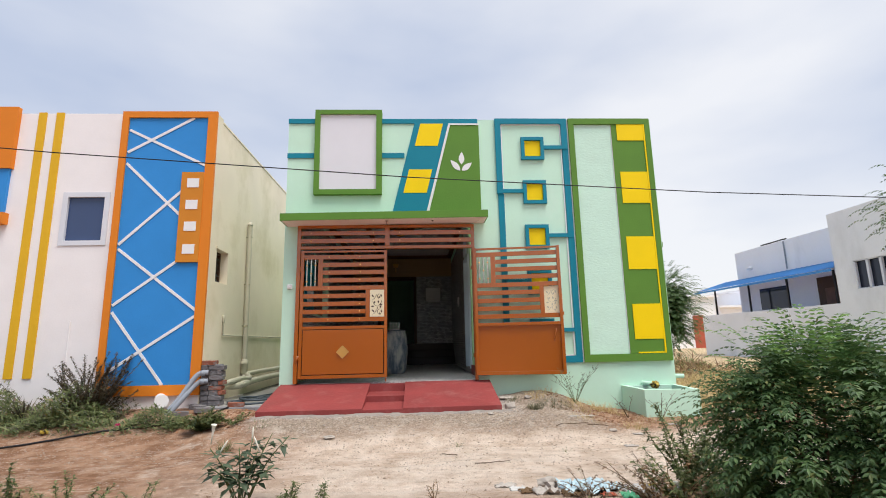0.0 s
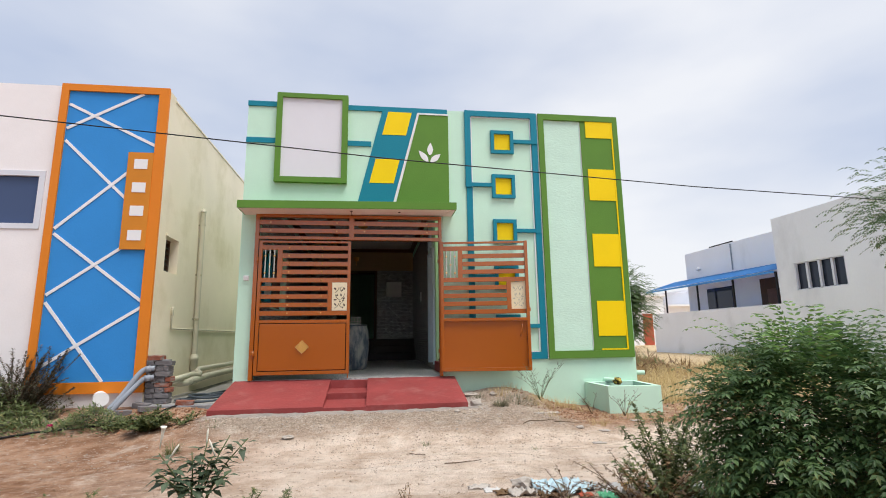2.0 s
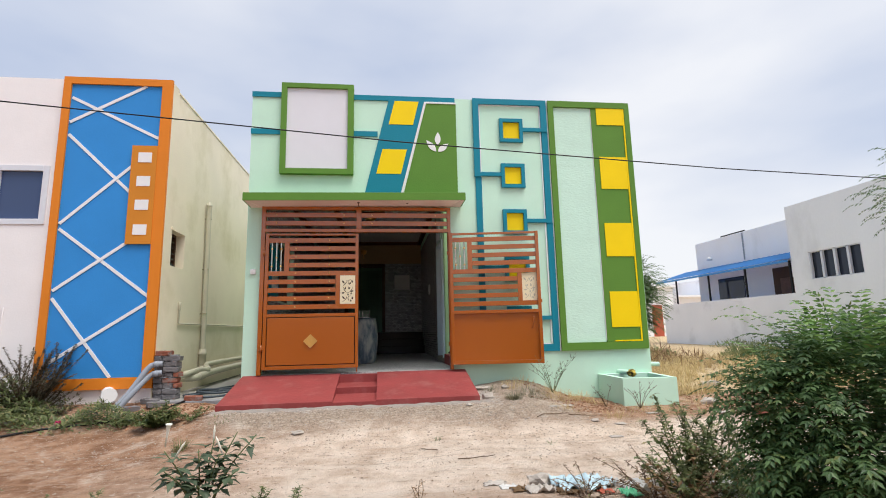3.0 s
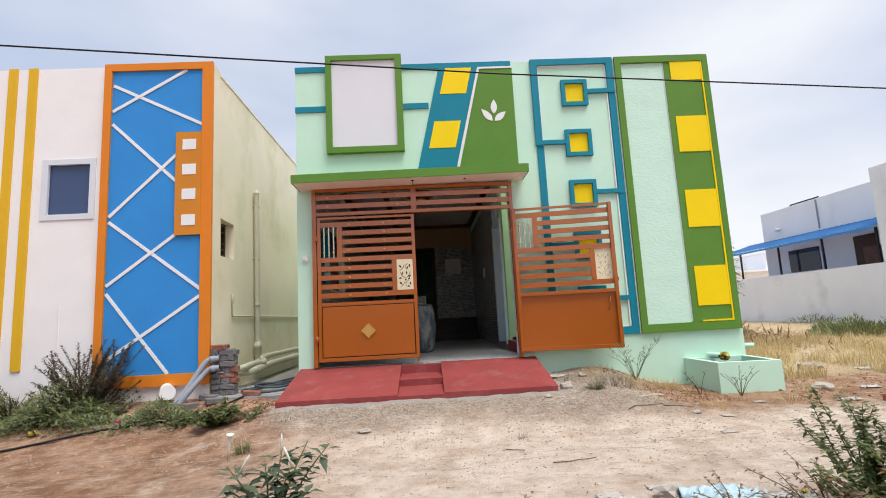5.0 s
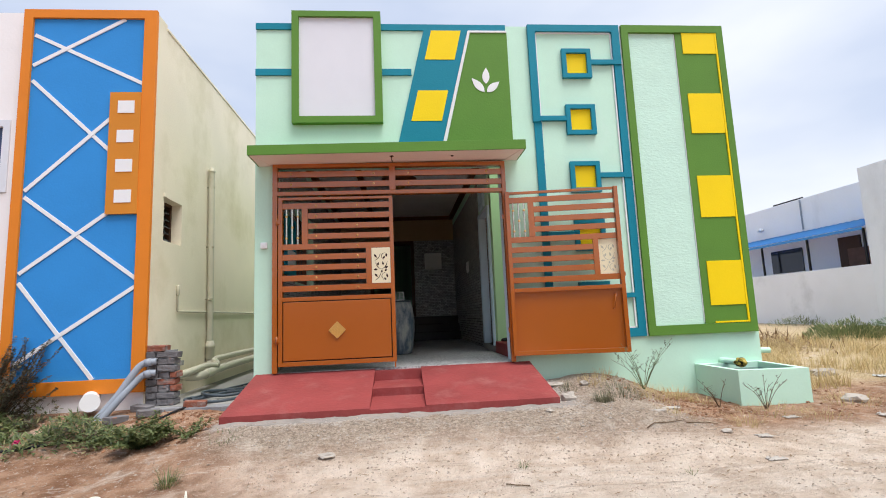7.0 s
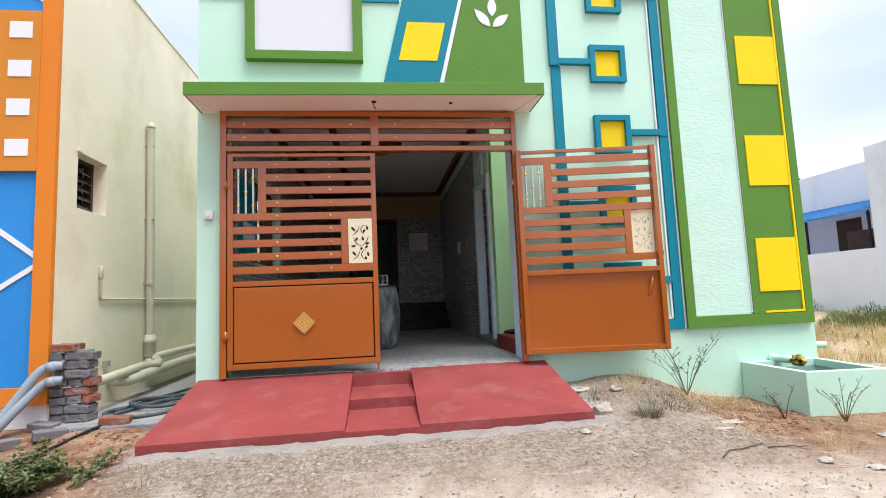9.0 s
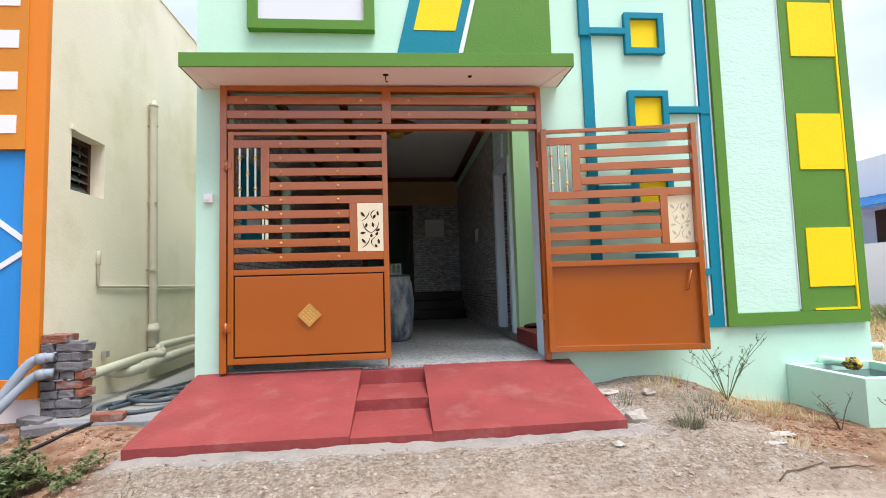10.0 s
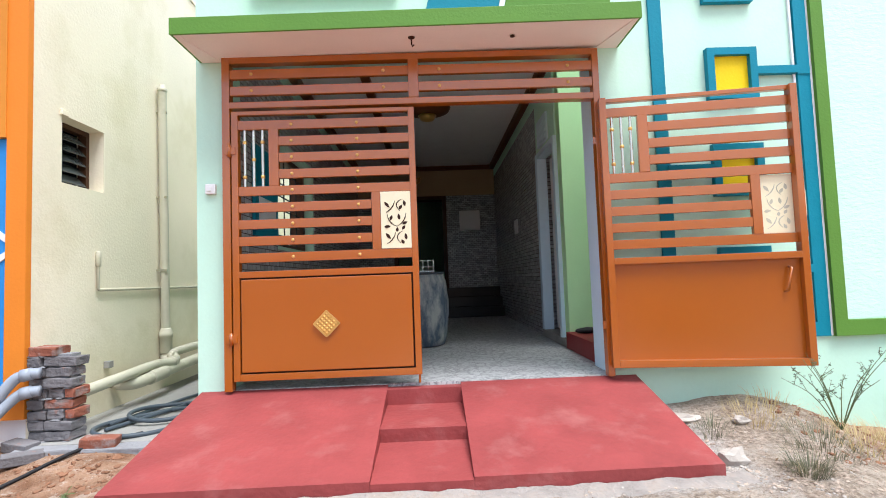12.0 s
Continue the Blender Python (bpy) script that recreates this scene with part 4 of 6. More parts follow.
def gate_leaf(name, sign, label):
    """A slatted gate leaf, hinge at x = 0, growing along sign * x; its front looks to -y."""
    th = thing(name, (0, 0, 0), label, "gate leaf", "pair of gate leaves")

    def bx(n, x0, x1, y0, y1, z0, z1, mat=GATE, lab="", bev=0.003, par=None):
        a, b = sorted((sign * x0, sign * x1))
        return part(n, B(a, b, y0, y1, z0, z1, bev), mat, par or th, lab)

    W, zb, zt = 1.355, 0.483, 2.462
    back = 0.034 if sign > 0 else 0.052
    bx("stile", 0, 0.048, -0.022, back, zb, zt)
    bx("stile", W - 0.046, W, -0.022, back, zb, zt)
    bx("top_rail", 0.048, W - 0.046, -0.022, 0.022, zt - 0.03, zt)
    bx("bottom_rail", 0.048, W - 0.046, -0.022, back, zb, zb + 0.05)
    bx("middle_rail", 0.048, W - 0.046, -0.022, back, 1.225, 1.272)
    zs = [2.357 - 0.1234 * k for k in range(9)]
    for k, z in enumerate(zs):
        x0, x1 = 0.048, W - 0.046
        if k in (1, 2, 3):
            x0 = 0.345
        if k in (5, 6, 7):
            x1 = 1.02
        bx("slat", x0, x1, -0.018, 0.016, z - 0.034, z + 0.034)
        for sx in (0.44, 0.925):
            stud(sign * sx, -0.018, z, th)
    bx("divider", 0.272, 0.344, -0.02, 0.02, zs[4] + 0.034, zs[0] - 0.034)
    bx("divider", 1.021, 1.085, -0.02, 0.02, zs[8] + 0.034, zs[4] - 0.034)
    for k in range(3):
        x = sign * (0.092 + 0.066 * k)
        tb = part("niche_tube", tube(bmesh.new(), [(x, 0, zs[4] + 0.03), (x, 0, zs[0] - 0.03)], 0.011, 10), STEEL, th, "polished steel tube with brass collar", smooth=True)
        for z in ((2.23, 1.97) if k != 1 else (2.10,)):
            part("collar", lathe(bmesh.new(), (x, 0, z - 0.012), [(0.012, 0), (0.016, 0.005), (0.016, 0.019), (0.012, 0.024)], 10), GOLD, tb, "brass collar", smooth=True)
    pl = bx("gilt_plate", 1.087, 1.308, -0.022, -0.012, zs[8] + 0.036, zs[4] - 0.036, CREAM_GOLD, "cream-gold plate with leaf tendrils")
    for pts in vine_marks():
        q = [(sign * (1.087 + x * 0.95), 1.41 + z * 0.95) for x, z in pts]
        # dark inlay, a little proud, painted for the shade seen through the cut
        part("tendril_leaf", P(q, -0.0245, -0.0215), DARK, pl, "dark raised leaf inlay for a cut's shade")
        if sign < 0:
            part("tendril_leaf", P(q, -0.0125, -0.0108), PVC, pl)
    # closed leaf: a dark sheet paints the shade of the groove round its panel
    sheet = bx("groove_shade_sheet", 0.046, W - 0.044, 0.004, 0.008, zb + 0.045, 1.23, DARK, bev=0) if sign > 0 else bx("panel_sheet", 0.046, W - 0.044, 0.002, 0.006, zb + 0.045, 1.23, bev=0)
    bx("panel", 0.060, W - 0.058, -0.024, 0.002, zb + 0.062, 1.213, bev=0.005, par=sheet)
    cx, cz = sign * 0.675, 0.876
    dia = part("diamond_boss", P([(cx - 0.098, cz), (cx, cz - 0.098), (cx + 0.098, cz), (cx, cz + 0.098)], -0.037, -0.030), GOLD, th, "gold diamond boss with floral relief")
    for i in range(-2, 3):
        for j in range(-2, 3):
            if abs(i) + abs(j) < 5:
                u, v = (i + j) * 0.017, (i - j) * 0.017
                part("boss_bead", lump(bmesh.new(), (cx + u, -0.038, cz + v), (0.011, 0.006, 0.011), 0.0, 1), GOLD, dia, smooth=True)
    for a, b in (((-1, 0), (0, 1)), ((0, 1), (1, 0)), ((1, 0), (0, -1)), ((0, -1), (-1, 0))):
        part("boss_edge", bar(bmesh.new(), (cx + a[0] * 0.092, cz + a[1] * 0.092), (cx + b[0] * 0.092, cz + b[1] * 0.092), 0.012, -0.044, -0.036), GOLD, dia)
    for z in (2.165, 0.785):
        h = part("hinge", lathe(bmesh.new(), (sign * -0.012, -0.03, z - 0.045), [(0.014, 0), (0.014, 0.09)], 12), GATE, th, smooth=True)
        bx("hinge_plate", -0.045, 0.03, -0.032, -0.021, z - 0.028, z + 0.028, par=h)
    if sign > 0:
        part("drop_bolt", tube(bmesh.new(), [(sign * (W - 0.02), 0.0, zb + 0.02), (sign * (W - 0.02), 0.0, FLOOR + 0.012)], 0.009, 8), GATE, th)
    return th, bx


leaf_l, _ = gate_leaf("gate_leaf", 1, "closed copper-brown slatted gate leaf with gold diamond boss")
leaf_l.matrix_basis = pose(-1.802, GY + 0.012, 0)
leaf_r, bxr = gate_leaf("gate_leaf", -1, "copper-brown slatted gate leaf swung open against the wall")
# latch and pull on the inner face of the open leaf
part("pull_handle", tube(bmesh.new(), [(-1.235, 0.002, 1.165), (-1.235, 0.040, 1.16), (-1.205, 0.040, 1.0), (-1.205, 0.002, 0.995)], 0.010, 8), GATE, leaf_r, smooth=True)
bxr("lock_case", 1.325, 1.36, 0.0, 0.05, 1.52, 1.70, CREAM_GOLD, "cream lock case")
bxr("lock_lug", 1.355, 1.375, -0.01, 0.02, 1.37, 1.42, GATE)
leaf_r.matrix_basis = pose(0.935, GY - 0.02, 0, 0, 0, 171.5)

# ---- red ramp with inset steps ----
ramp_t = thing("entrance_ramp", (-0.45, 7.2, 0.05), "red oxide cement entrance ramp with two inset steps", "ramp")
RF, ZF, SL, SR = 6.69, 0.155, -0.705, -0.170


def ramp_top(y):
    return FLOOR - 0.006 - (FLOOR - 0.006 - ZF) * (FY - 0.006 - y) / (FY - 0.006 - RF)


def slope_block(x0, x1, f0, f1, zlow=0.0):
    """A wedge from the wall out to y = f0 on its left and f1 on its right."""
    bm = bmesh.new()
    n = 8
    top, bot = [], []
    for i in range(n + 1):
        row_t, row_b = [], []
        for x, f in ((x0, f0), (x1, f1)):
            y = FY - 0.006 + (f - FY + 0.006) * i / n
            z = ramp_top(FY - 0.006 + (RF - FY + 0.006) * i / n)
            row_t.append(bm.verts.new((x, y, z)))
            row_b.append(bm.verts.new((x, y, zlow - 0.06)))
        top.append(row_t)
        bot.append(row_b)
    for i in range(n):
        bm.faces.new((top[i][0], top[i][1], top[i + 1][1], top[i + 1][0]))
        bm.faces.new((bot[i][0], bot[i + 1][0], bot[i + 1][1], bot[i][1]))
        bm.faces.new((top[i][0], top[i + 1][0], bot[i + 1][0], bot[i][0]))
        bm.faces.new((top[i][1], bot[i][1], bot[i + 1][1], top[i + 1][1]))
    bm.faces.new((top[0][0], bot[0][0], bot[0][1], top[0][1]))
    bm.faces.new((top[n][0], top[n][1], bot[n][1], bot[n][0]))
    return bm


def front_y(x):
    return 6.672 + 0.014 * (x + 2.06)


part("ramp_slope", slope_block(-2.068, SL, front_y(-2.068), front_y(SL)), RED, ramp_t)
part("ramp_slope", slope_block(SR, 1.14, front_y(SR), front_y(1.14)), RED, ramp_t)
part("ramp_head", B(SL + 0.001, SR - 0.001, 7.73, FY - 0.007, 0.0, FLOOR - 0.022), RED, ramp_t)


def tread(y0, y1, z0, z1):
    """A step tread that falls a little from z1 at the back to z0 in front."""
    bm = bmesh.new()
    vs = [bm.verts.new(c) for c in ((SL + 0.001, y0, -0.06), (SR - 0.001, y0, -0.06), (SR - 0.001, y1, -0.06), (SL + 0.001, y1, -0.06), (SL + 0.001, y0, z0), (SR - 0.001, y0, z0), (SR - 0.001, y1, z1), (SL + 0.001, y1, z1))]
    for f in ((0, 3, 2, 1), (4, 5, 6, 7), (0, 1, 5, 4), (1, 2, 6, 5), (2, 3, 7, 6), (3, 0, 4, 7)):
        bm.faces.new([vs[i] for i in f])
    return bm


part("step_tread", tread(7.21, 7.729, 0.262, 0.278), RED, ramp_t)
part("step_tread", tread(front_y(-0.45) + 0.002, 7.209, 0.140, 0.182), RED, ramp_t)
# ragged cement skirt where the ramp meets the rubble
V, F = [], []
n = 150
for i in range(n + 1):
    x = -2.12 + 3.40 * i / n
    d = 0.17 + 0.09 * noise.noise(Vector((x * 1.7, 1, 0))) + 0.05 * noise.noise(Vector((x * 7, 2, 0)))
    y0 = front_y(x) - 0.004 if -2.068 < x < 1.14 else front_y(x) + 0.05
    for k in range(5):
        u = k / 4
        y = y0 - d * u
        z = max(ground_z(x, y) + 0.012 * (1 - u), ZF - 0.075 - 0.06 * u) + 0.009 * u * noise.noise(Vector((x * 9, y * 9, 0))) - (0.03 if k == 4 else 0)
        V.append((x, y, min(z, ZF - 0.05)))
for i in range(n):
    for k in range(4):
        a = i * 5 + k
        F.append((a, a + 5, a + 6, a + 1))
skirt = raw("cement_skirt", V, F, SKIRT)
tagged(skirt, "ragged pale cement skirt along the ramp's front edge", "cement", kind="structure")

# ---- neighbouring house ----
NY, NX = 7.71, -3.222
nb = thing("neighbour_house", (-8.0, NY, 0.0), "off-white neighbouring house with blue and orange facade panel", "house")
NW = dict(x0=-5.50, x1=-4.84, z0=2.61, z1=3.41)
for q in ((-16.0, NW["x0"], -0.4, 4.78), (NW["x1"], NX - 0.02, -0.4, 4.78), (NW["x0"], NW["x1"], -0.4, NW["z0"]), (NW["x0"], NW["x1"], NW["z1"], 4.78)):
    part("front_wall", B(q[0], q[1], NY, NY + 0.23, q[2], q[3]), OFFWHITE, nb, "off-white plastered front wall")
N0, N1, NZ0, NZ1 = 8.0, 8.50, 2.03, 2.57
part("wall_corner", B(NX - 0.02, NX, NY + 0.001, NY + 0.231, -0.4, 4.78), CREAM, nb)
for q in ((NY + 0.231, N0, -0.4, 4.70), (N1, 17.0, -0.4, 4.70), (N0, N1, -0.4, NZ0), (N0, N1, NZ1, 4.70)):
    part("side_wall", B(NX - 0.25, NX, *q), CREAM, nb, "cream side wall with damp stains")
part("coping", B(NX - 0.27, NX + 0.012, NY + 0.231, 17.0, 4.702, 4.735, 0.004), CREAM, nb)
part("roof", B(-16, NX - 0.251, NY + 0.231, 17, 3.7, 3.85), CONCRETE, nb)
part("rear_wall", B(-16, NX, 17.0, 17.2, -0.4, 4.78), CREAM, nb)


def nrel(name, pts, mat, depth, parent=nb, label="", base=0.0):
    return part(name, P(pts, NY - depth, NY - base - 0.001), mat, parent, label)


blue = nrel("blue_panel", rect(-4.62, -3.355, 0.45, 4.70), BLUE, 0.02, label="sky-blue panel crossed by white strips")
for q in (rect(-4.722, -4.62, 0.30, 4.80), rect(-3.36, NX + 0.006, 0.30, 4.80), rect(-4.62, -3.36, 4.695, 4.80), rect(-4.62, -3.36, 0.30, 0.45)):
    nrel("orange_frame", q, ORANGE, 0.05, label="orange raised frame")
for k, (a, b) in enumerate((((-4.60, 4.485), (-3.362, 3.875)), ((-4.60, 4.10), (-3.585, 4.692)), ((-4.60, 3.916), (-3.715, 3.062)), ((-3.711, 3.44), (-4.60, 2.585)),
             ((-4.60, 2.515), (-3.36, 1.55)), ((-3.69, 2.318), (-4.60, 1.64)), ((-4.60, 1.54), (-3.77, 0.452)), ((-3.36, 1.462), (-4.60, 0.64)))):
    part("white_strip", bar(bmesh.new(), a, b, 0.042, NY - 0.028 - 0.003 * (k % 2), NY - 0.019), WHITE, blue, "white crossing strip")
sub = nrel("orange_inset", rect(-3.706, -3.36, 2.292, 3.752), OCHRE, 0.06, label="ochre panel with four white squares")
for z1 in (3.645, 3.287, 2.935, 2.572):
    nrel("white_square", rect(-3.612, -3.428, z1 - 0.15, z1), WHITE, 0.066, sub, "white square tile", 0.058)
for x0 in (-6.063, -5.788):
    nrel("yellow_stripe", rect(x0, x0 + 0.122, 0.588, 4.79), STRIPE_YELLOW, 0.02, label="amber vertical stripe")
nrel("orange_block", rect(-9.5, -6.345, 3.826, 4.86), ORANGE, 0.08, label="orange parapet block")
nrel("blue_block", rect(-9.5, -6.38, 3.10, 3.826), BLUE, 0.05)
nrel("orange_block", rect(-9.5, -6.32, 2.92, 3.10), ORANGE, 0.12)
nwin = part("window", B(NW["x0"] + 0.05, NW["x1"] - 0.05, NY + 0.03, NY + 0.05, NW["z0"] + 0.05, NW["z1"] - 0.05), GLASS_BLUE, nb, "blue-grey reflecting window pane")
for q in ((NW["x0"] - 0.03, NW["x0"] + 0.05, NW["z0"] - 0.03, NW["z1"] + 0.03), (NW["x1"] - 0.05, NW["x1"] + 0.03, NW["z0"] - 0.03, NW["z1"] + 0.03), (NW["x0"] + 0.05, NW["x1"] - 0.05, NW["z0"] - 0.03, NW["z0"] + 0.05), (NW["x0"] + 0.05, NW["x1"] - 0.05, NW["z1"] - 0.05, NW["z1"] + 0.03)):
    part("window_frame", B(q[0], q[1], NY - 0.015, NY + 0.06, q[2], q[3], 0.003), ALU, nwin, "white window frame")
part("thin_conduit", tube(bmesh.new(), [(-5.20, NY - 0.012, 0.5), (-5.20, NY - 0.012, 1.42)], 0.01, 8), OFFWHITE, nb)
# louvred window in the side wall
# dark sheet at the back, in place of the unlit space behind
lv = part("louvre_window", B(NX - 0.249, NX - 0.24, N0, N1, NZ0, NZ1), GLASS_DARK, nb, "dark sheet standing for the shade behind the louvres")
for q in ((N0 + 0.001, N0 + 0.04, NZ0, NZ1), (N1 - 0.04, N1 - 0.001, NZ0, NZ1), (N0 + 0.04, N1 - 0.04, NZ0 + 0.001, NZ0 + 0.04), (N0 + 0.04, N1 - 0.04, NZ1 - 0.04, NZ1 - 0.001)):
    part("window_frame", B(NX - 0.20, NX - 0.13, *q), WOOD_DARK, lv, "brown wooden frame")
for k in range(5):
    bm = B(-0.055, 0.055, N0 + 0.04, N1 - 0.04, -0.003, 0.003)
    bm.transform(pose(NX - 0.165, 0, NZ0 + 0.09 + 0.088 * k, 0, 48, 0))
    part("louvre_slat", bm, LOUVRE, lv, "dark glass louvre slat")
part("window_hood", B(NX + 0.001, NX + 0.022, N0 - 0.03, N0 + 0.05, NZ1 - 0.005, NZ1 + 0.035, 0.004), CREAM, lv, "chipped plaster edge")

# pipes on the alley wall


def lathe_x(x, y, z, r, ln):
    """A short round cap that looks along +x."""
    bm = lathe(bmesh.new(), (0, 0, 0), [(r, 0), (r, ln * 0.8), (r * 0.86, ln), (0.002, ln)], 16)
    bm.transform(pose(x, y, z, 0, 90, 0))
    return bm


vp = thing("soil_pipe", (NX + 0.06, 9.38, 0.45), "weathered cream vertical drain pipe clamped to the wall", "pipe")
PX = NX + 0.062
part("pipe", tube(bmesh.new(), [(PX, 9.39, 0.60), (PX, 9.33, 3.27)], 0.043, 14), PVC, vp, smooth=True)
part("socket", lathe(bmesh.new(), (PX, 9.39, 0.50), [(0.056, 0), (0.060, 0.01), (0.060, 0.16), (0.067, 0.165), (0.067, 0.215), (0.058, 0.22), (0.058, 0.25), (0.045, 0.26)], 18), PVC, vp, smooth=True)
part("vent_cowl", lathe(bmesh.new(), (PX, 9.33, 3.26), [(0.046, 0), (0.050, 0.008), (0.050, 0.03), (0.032, 0.04), (0.030, 0.075)], 14), PVC, vp, smooth=True)
part("tee", tube(bmesh.new(), curve([(PX, 9.39, 0.56), (PX + 0.005, 9.39, 0.47), (PX + 0.03, 9.36, 0.42), (PX + 0.10, 9.33, 0.42)], 5), 0.058, 14), PVC, vp, smooth=True)
part("inspection_cap", lathe_x(PX + 0.05, 9.36, 0.47, 0.046, 0.05), PVC, vp, smooth=True)
for z in (1.35, 2.12, 3.02):
    part("clamp", B(NX + 0.001, PX + 0.05, 9.32, 9.335, z, z + 0.022), STEEL, vp)
cp = thing("conduit_pipe", (NX + 0.02, 9.0, 1.18), "thin cream water pipe along the side wall", "pipe")
part("pipe", tube(bmesh.new(), [(NX + 0.02, 8.40, 1.45), (NX + 0.02, 8.40, 1.19), (NX + 0.021, 8.415, 1.18), (NX + 0.021, 14.0, 1.18)], 0.013, 8), PVC, cp, smooth=True)
part("tap_socket", lathe(bmesh.new(), (NX + 0.02, 8.40, 1.38), [(0.018, 0), (0.022, 0.01), (0.022, 0.12), (0.016, 0.13)], 12), PVC, cp, smooth=True)
for k, (r, line) in enumerate(((0.045, [(NX + 0.17, 7.86, 0.40), (NX + 0.17, 8.5, 0.425), (NX + 0.16, 9.0, 0.44), (NX + 0.19, 9.25, 0.42), (NX + 0.17, 9.37, 0.44), (NX + 0.12, 9.43, 0.475), (NX + 0.10, 9.8, 0.50), (NX + 0.10, 14.0, 0.50)]),
                                (0.055, [(NX + 0.02, 8.62, 0.36), (NX + 0.10, 8.60, 0.345), (NX + 0.18, 8.66, 0.34), (NX + 0.20, 8.85, 0.345), (NX + 0.18, 9.4, 0.36), (NX + 0.16, 10.4, 0.37), (NX + 0.16, 14.0, 0.37)]))):
    dp = thing("drain_pipe", (NX + 0.1, 9.0, 0.3), "fat weathered cream drain pipe running along the wall foot", "pipe", "drain pipes")
    pts = curve(line, 6)
    part("pipe", tube(bmesh.new(), pts, r, 14), PVC, dp, smooth=True)
    a = Vector(line[3])
    part("collar", tube(bmesh.new(), [a, a + (Vector(line[4]) - a) * 0.5], r + 0.009, 14), PVC, dp, smooth=True)
solid("pipe_bracket", B(NX + 0.001, NX + 0.05, 8.50, 8.56, 0.50, 0.56, 0.004), CONCRETE, "small grey cement stub on the side wall", "bracket")
# grey bends that leave the brick pier
for k, (dx, dz) in enumerate(((0.0, 0.62), (0.05, 0.50))):
    gp = thing("waste_pipe", (-3.3, 7.5, 0.1), "grey plastic waste pipe bending from the brick pier to the ground", "pipe", "waste pipes")
    pts = curve([(-3.08, 7.63, dz), (-3.17, 7.60, dz - 0.005), (-3.25, 7.57, dz - 0.07), (-3.40 + dx, 7.48, 0.28), (-3.54 + dx, 7.40, 0.08), (-3.58 + dx, 7.38, 0.02)], 6)
    part("pipe", tube(bmesh.new(), pts, 0.036, 14), PVC_GREY, gp, smooth=True)
    part("collar", tube(bmesh.new(), [pts[3], pts[7]], 0.043, 14), PVC_GREY, gp, smooth=True)
wp = thing("pipe_offcut", (-3.62, 7.5, 0.1), "capped white plastic pipe end lying among weeds", "pipe")
part("pipe", tube(bmesh.new(), [(-3.76, 7.66, 0.255), (-3.615, 7.40, 0.25)], 0.082, 22), PLASTIC_WHITE, wp, smooth=True)
part("cap", tube(bmesh.new(), [(-3.635, 7.435, 0.25), (-3.60, 7.373, 0.25)], 0.091, 22), PLASTIC_WHITE, wp)

# alley slab, wall at its end, hose and cable
solid("alley_slab", B(NX + 0.001, XL - 0.001, 7.62, 19.6, -0.1, 0.135, 0.01), CONCRETE, "rough grey concrete alley slab", "slab", kind="structure")
bm = B(-3.20, -2.10, 7.50, 7.615, -0.1, 0.128, 0.012)
bmesh.ops.subdivide_edges(bm, edges=[e for e in bm.edges if e.calc_length() > 0.05], cuts=8, use_grid_fill=True)
for v in bm.verts:
    v.co += Vector((0, noise.noise(v.co * 9), noise.noise(v.co * 11 + Vector((3, 0, 0))))) * 0.018
solid("alley_kerb", bm, MORTAR, "broken grey cement kerb at the alley mouth", "kerb", kind="structure")
solid("alley_end_wall", B(NX + 0.001, XL - 0.001, 19.6, 19.8, -0.1, 2.6), CREAM, "plain wall closing the alley", "wall", kind="structure")
for k in range(2):
    pts = []
    for i in range(40):
        a = i / 39 * math.tau * 1.08 + 1.9 * k
        rr = 0.31 - 0.05 * k + 0.03 * math.sin(2 * a + k)
        pts.append((-2.56 + 0.05 * k + rr * math.cos(a), 8.02 + 0.24 * k + rr * 1.15 * math.sin(a), 0.158 + 0.024 * k + 0.012 * math.sin(2 * a + k)))
    if k == 0:
        hose = thing("garden_hose", (-2.55, 8.05, 0.135), "coiled grey-blue garden hose on the concrete", "hose")
    part("hose_loop", tube(bmesh.new(), pts, 0.017, 8), HOSE, hose, smooth=True)
part("hose_run", tube(bmesh.new(), curve([(-2.78, 7.85, 0.155), (-2.55, 8.45, 0.16), (-2.40, 9.2, 0.16), (-2.30, 10.0, 0.30), (-2.15, 10.6, 0.75)]), 0.016, 8), HOSE, hose, smooth=True)
part("hose_run", tube(bmesh.new(), curve([(-2.84, 8.0, 0.155), (-2.72, 8.6, 0.155), (-2.50, 9.4, 0.16), (-2.42, 10.2, 0.20), (-2.25, 11.2, 0.60)]), 0.014, 8), HOSE, hose, smooth=True)
cab = thing("ground_cable", (-4, 6.3, 0), "black cable lying over the earth", "cable")
cpts = [(-2.45, 7.75, 0.155), (-2.72, 7.50, 0.13), (-2.95, 7.05, 0), (-3.25, 6.75, 0), (-3.9, 6.45, 0), (-4.8, 6.05, 0), (-6.5, 5.5, 0), (-9, 4.9, 0)]
cpts = [(x, y, z or ground_z(x, y) + 0.016) for x, y, z in cpts]
cc = [Vector((p.x, p.y, max(p.z, ground_z(p.x, p.y) + 0.010))) for p in curve(cpts, 10)]
part("cable", tube(bmesh.new(), cc, 0.012, 7), BLACK, cab, smooth=True)

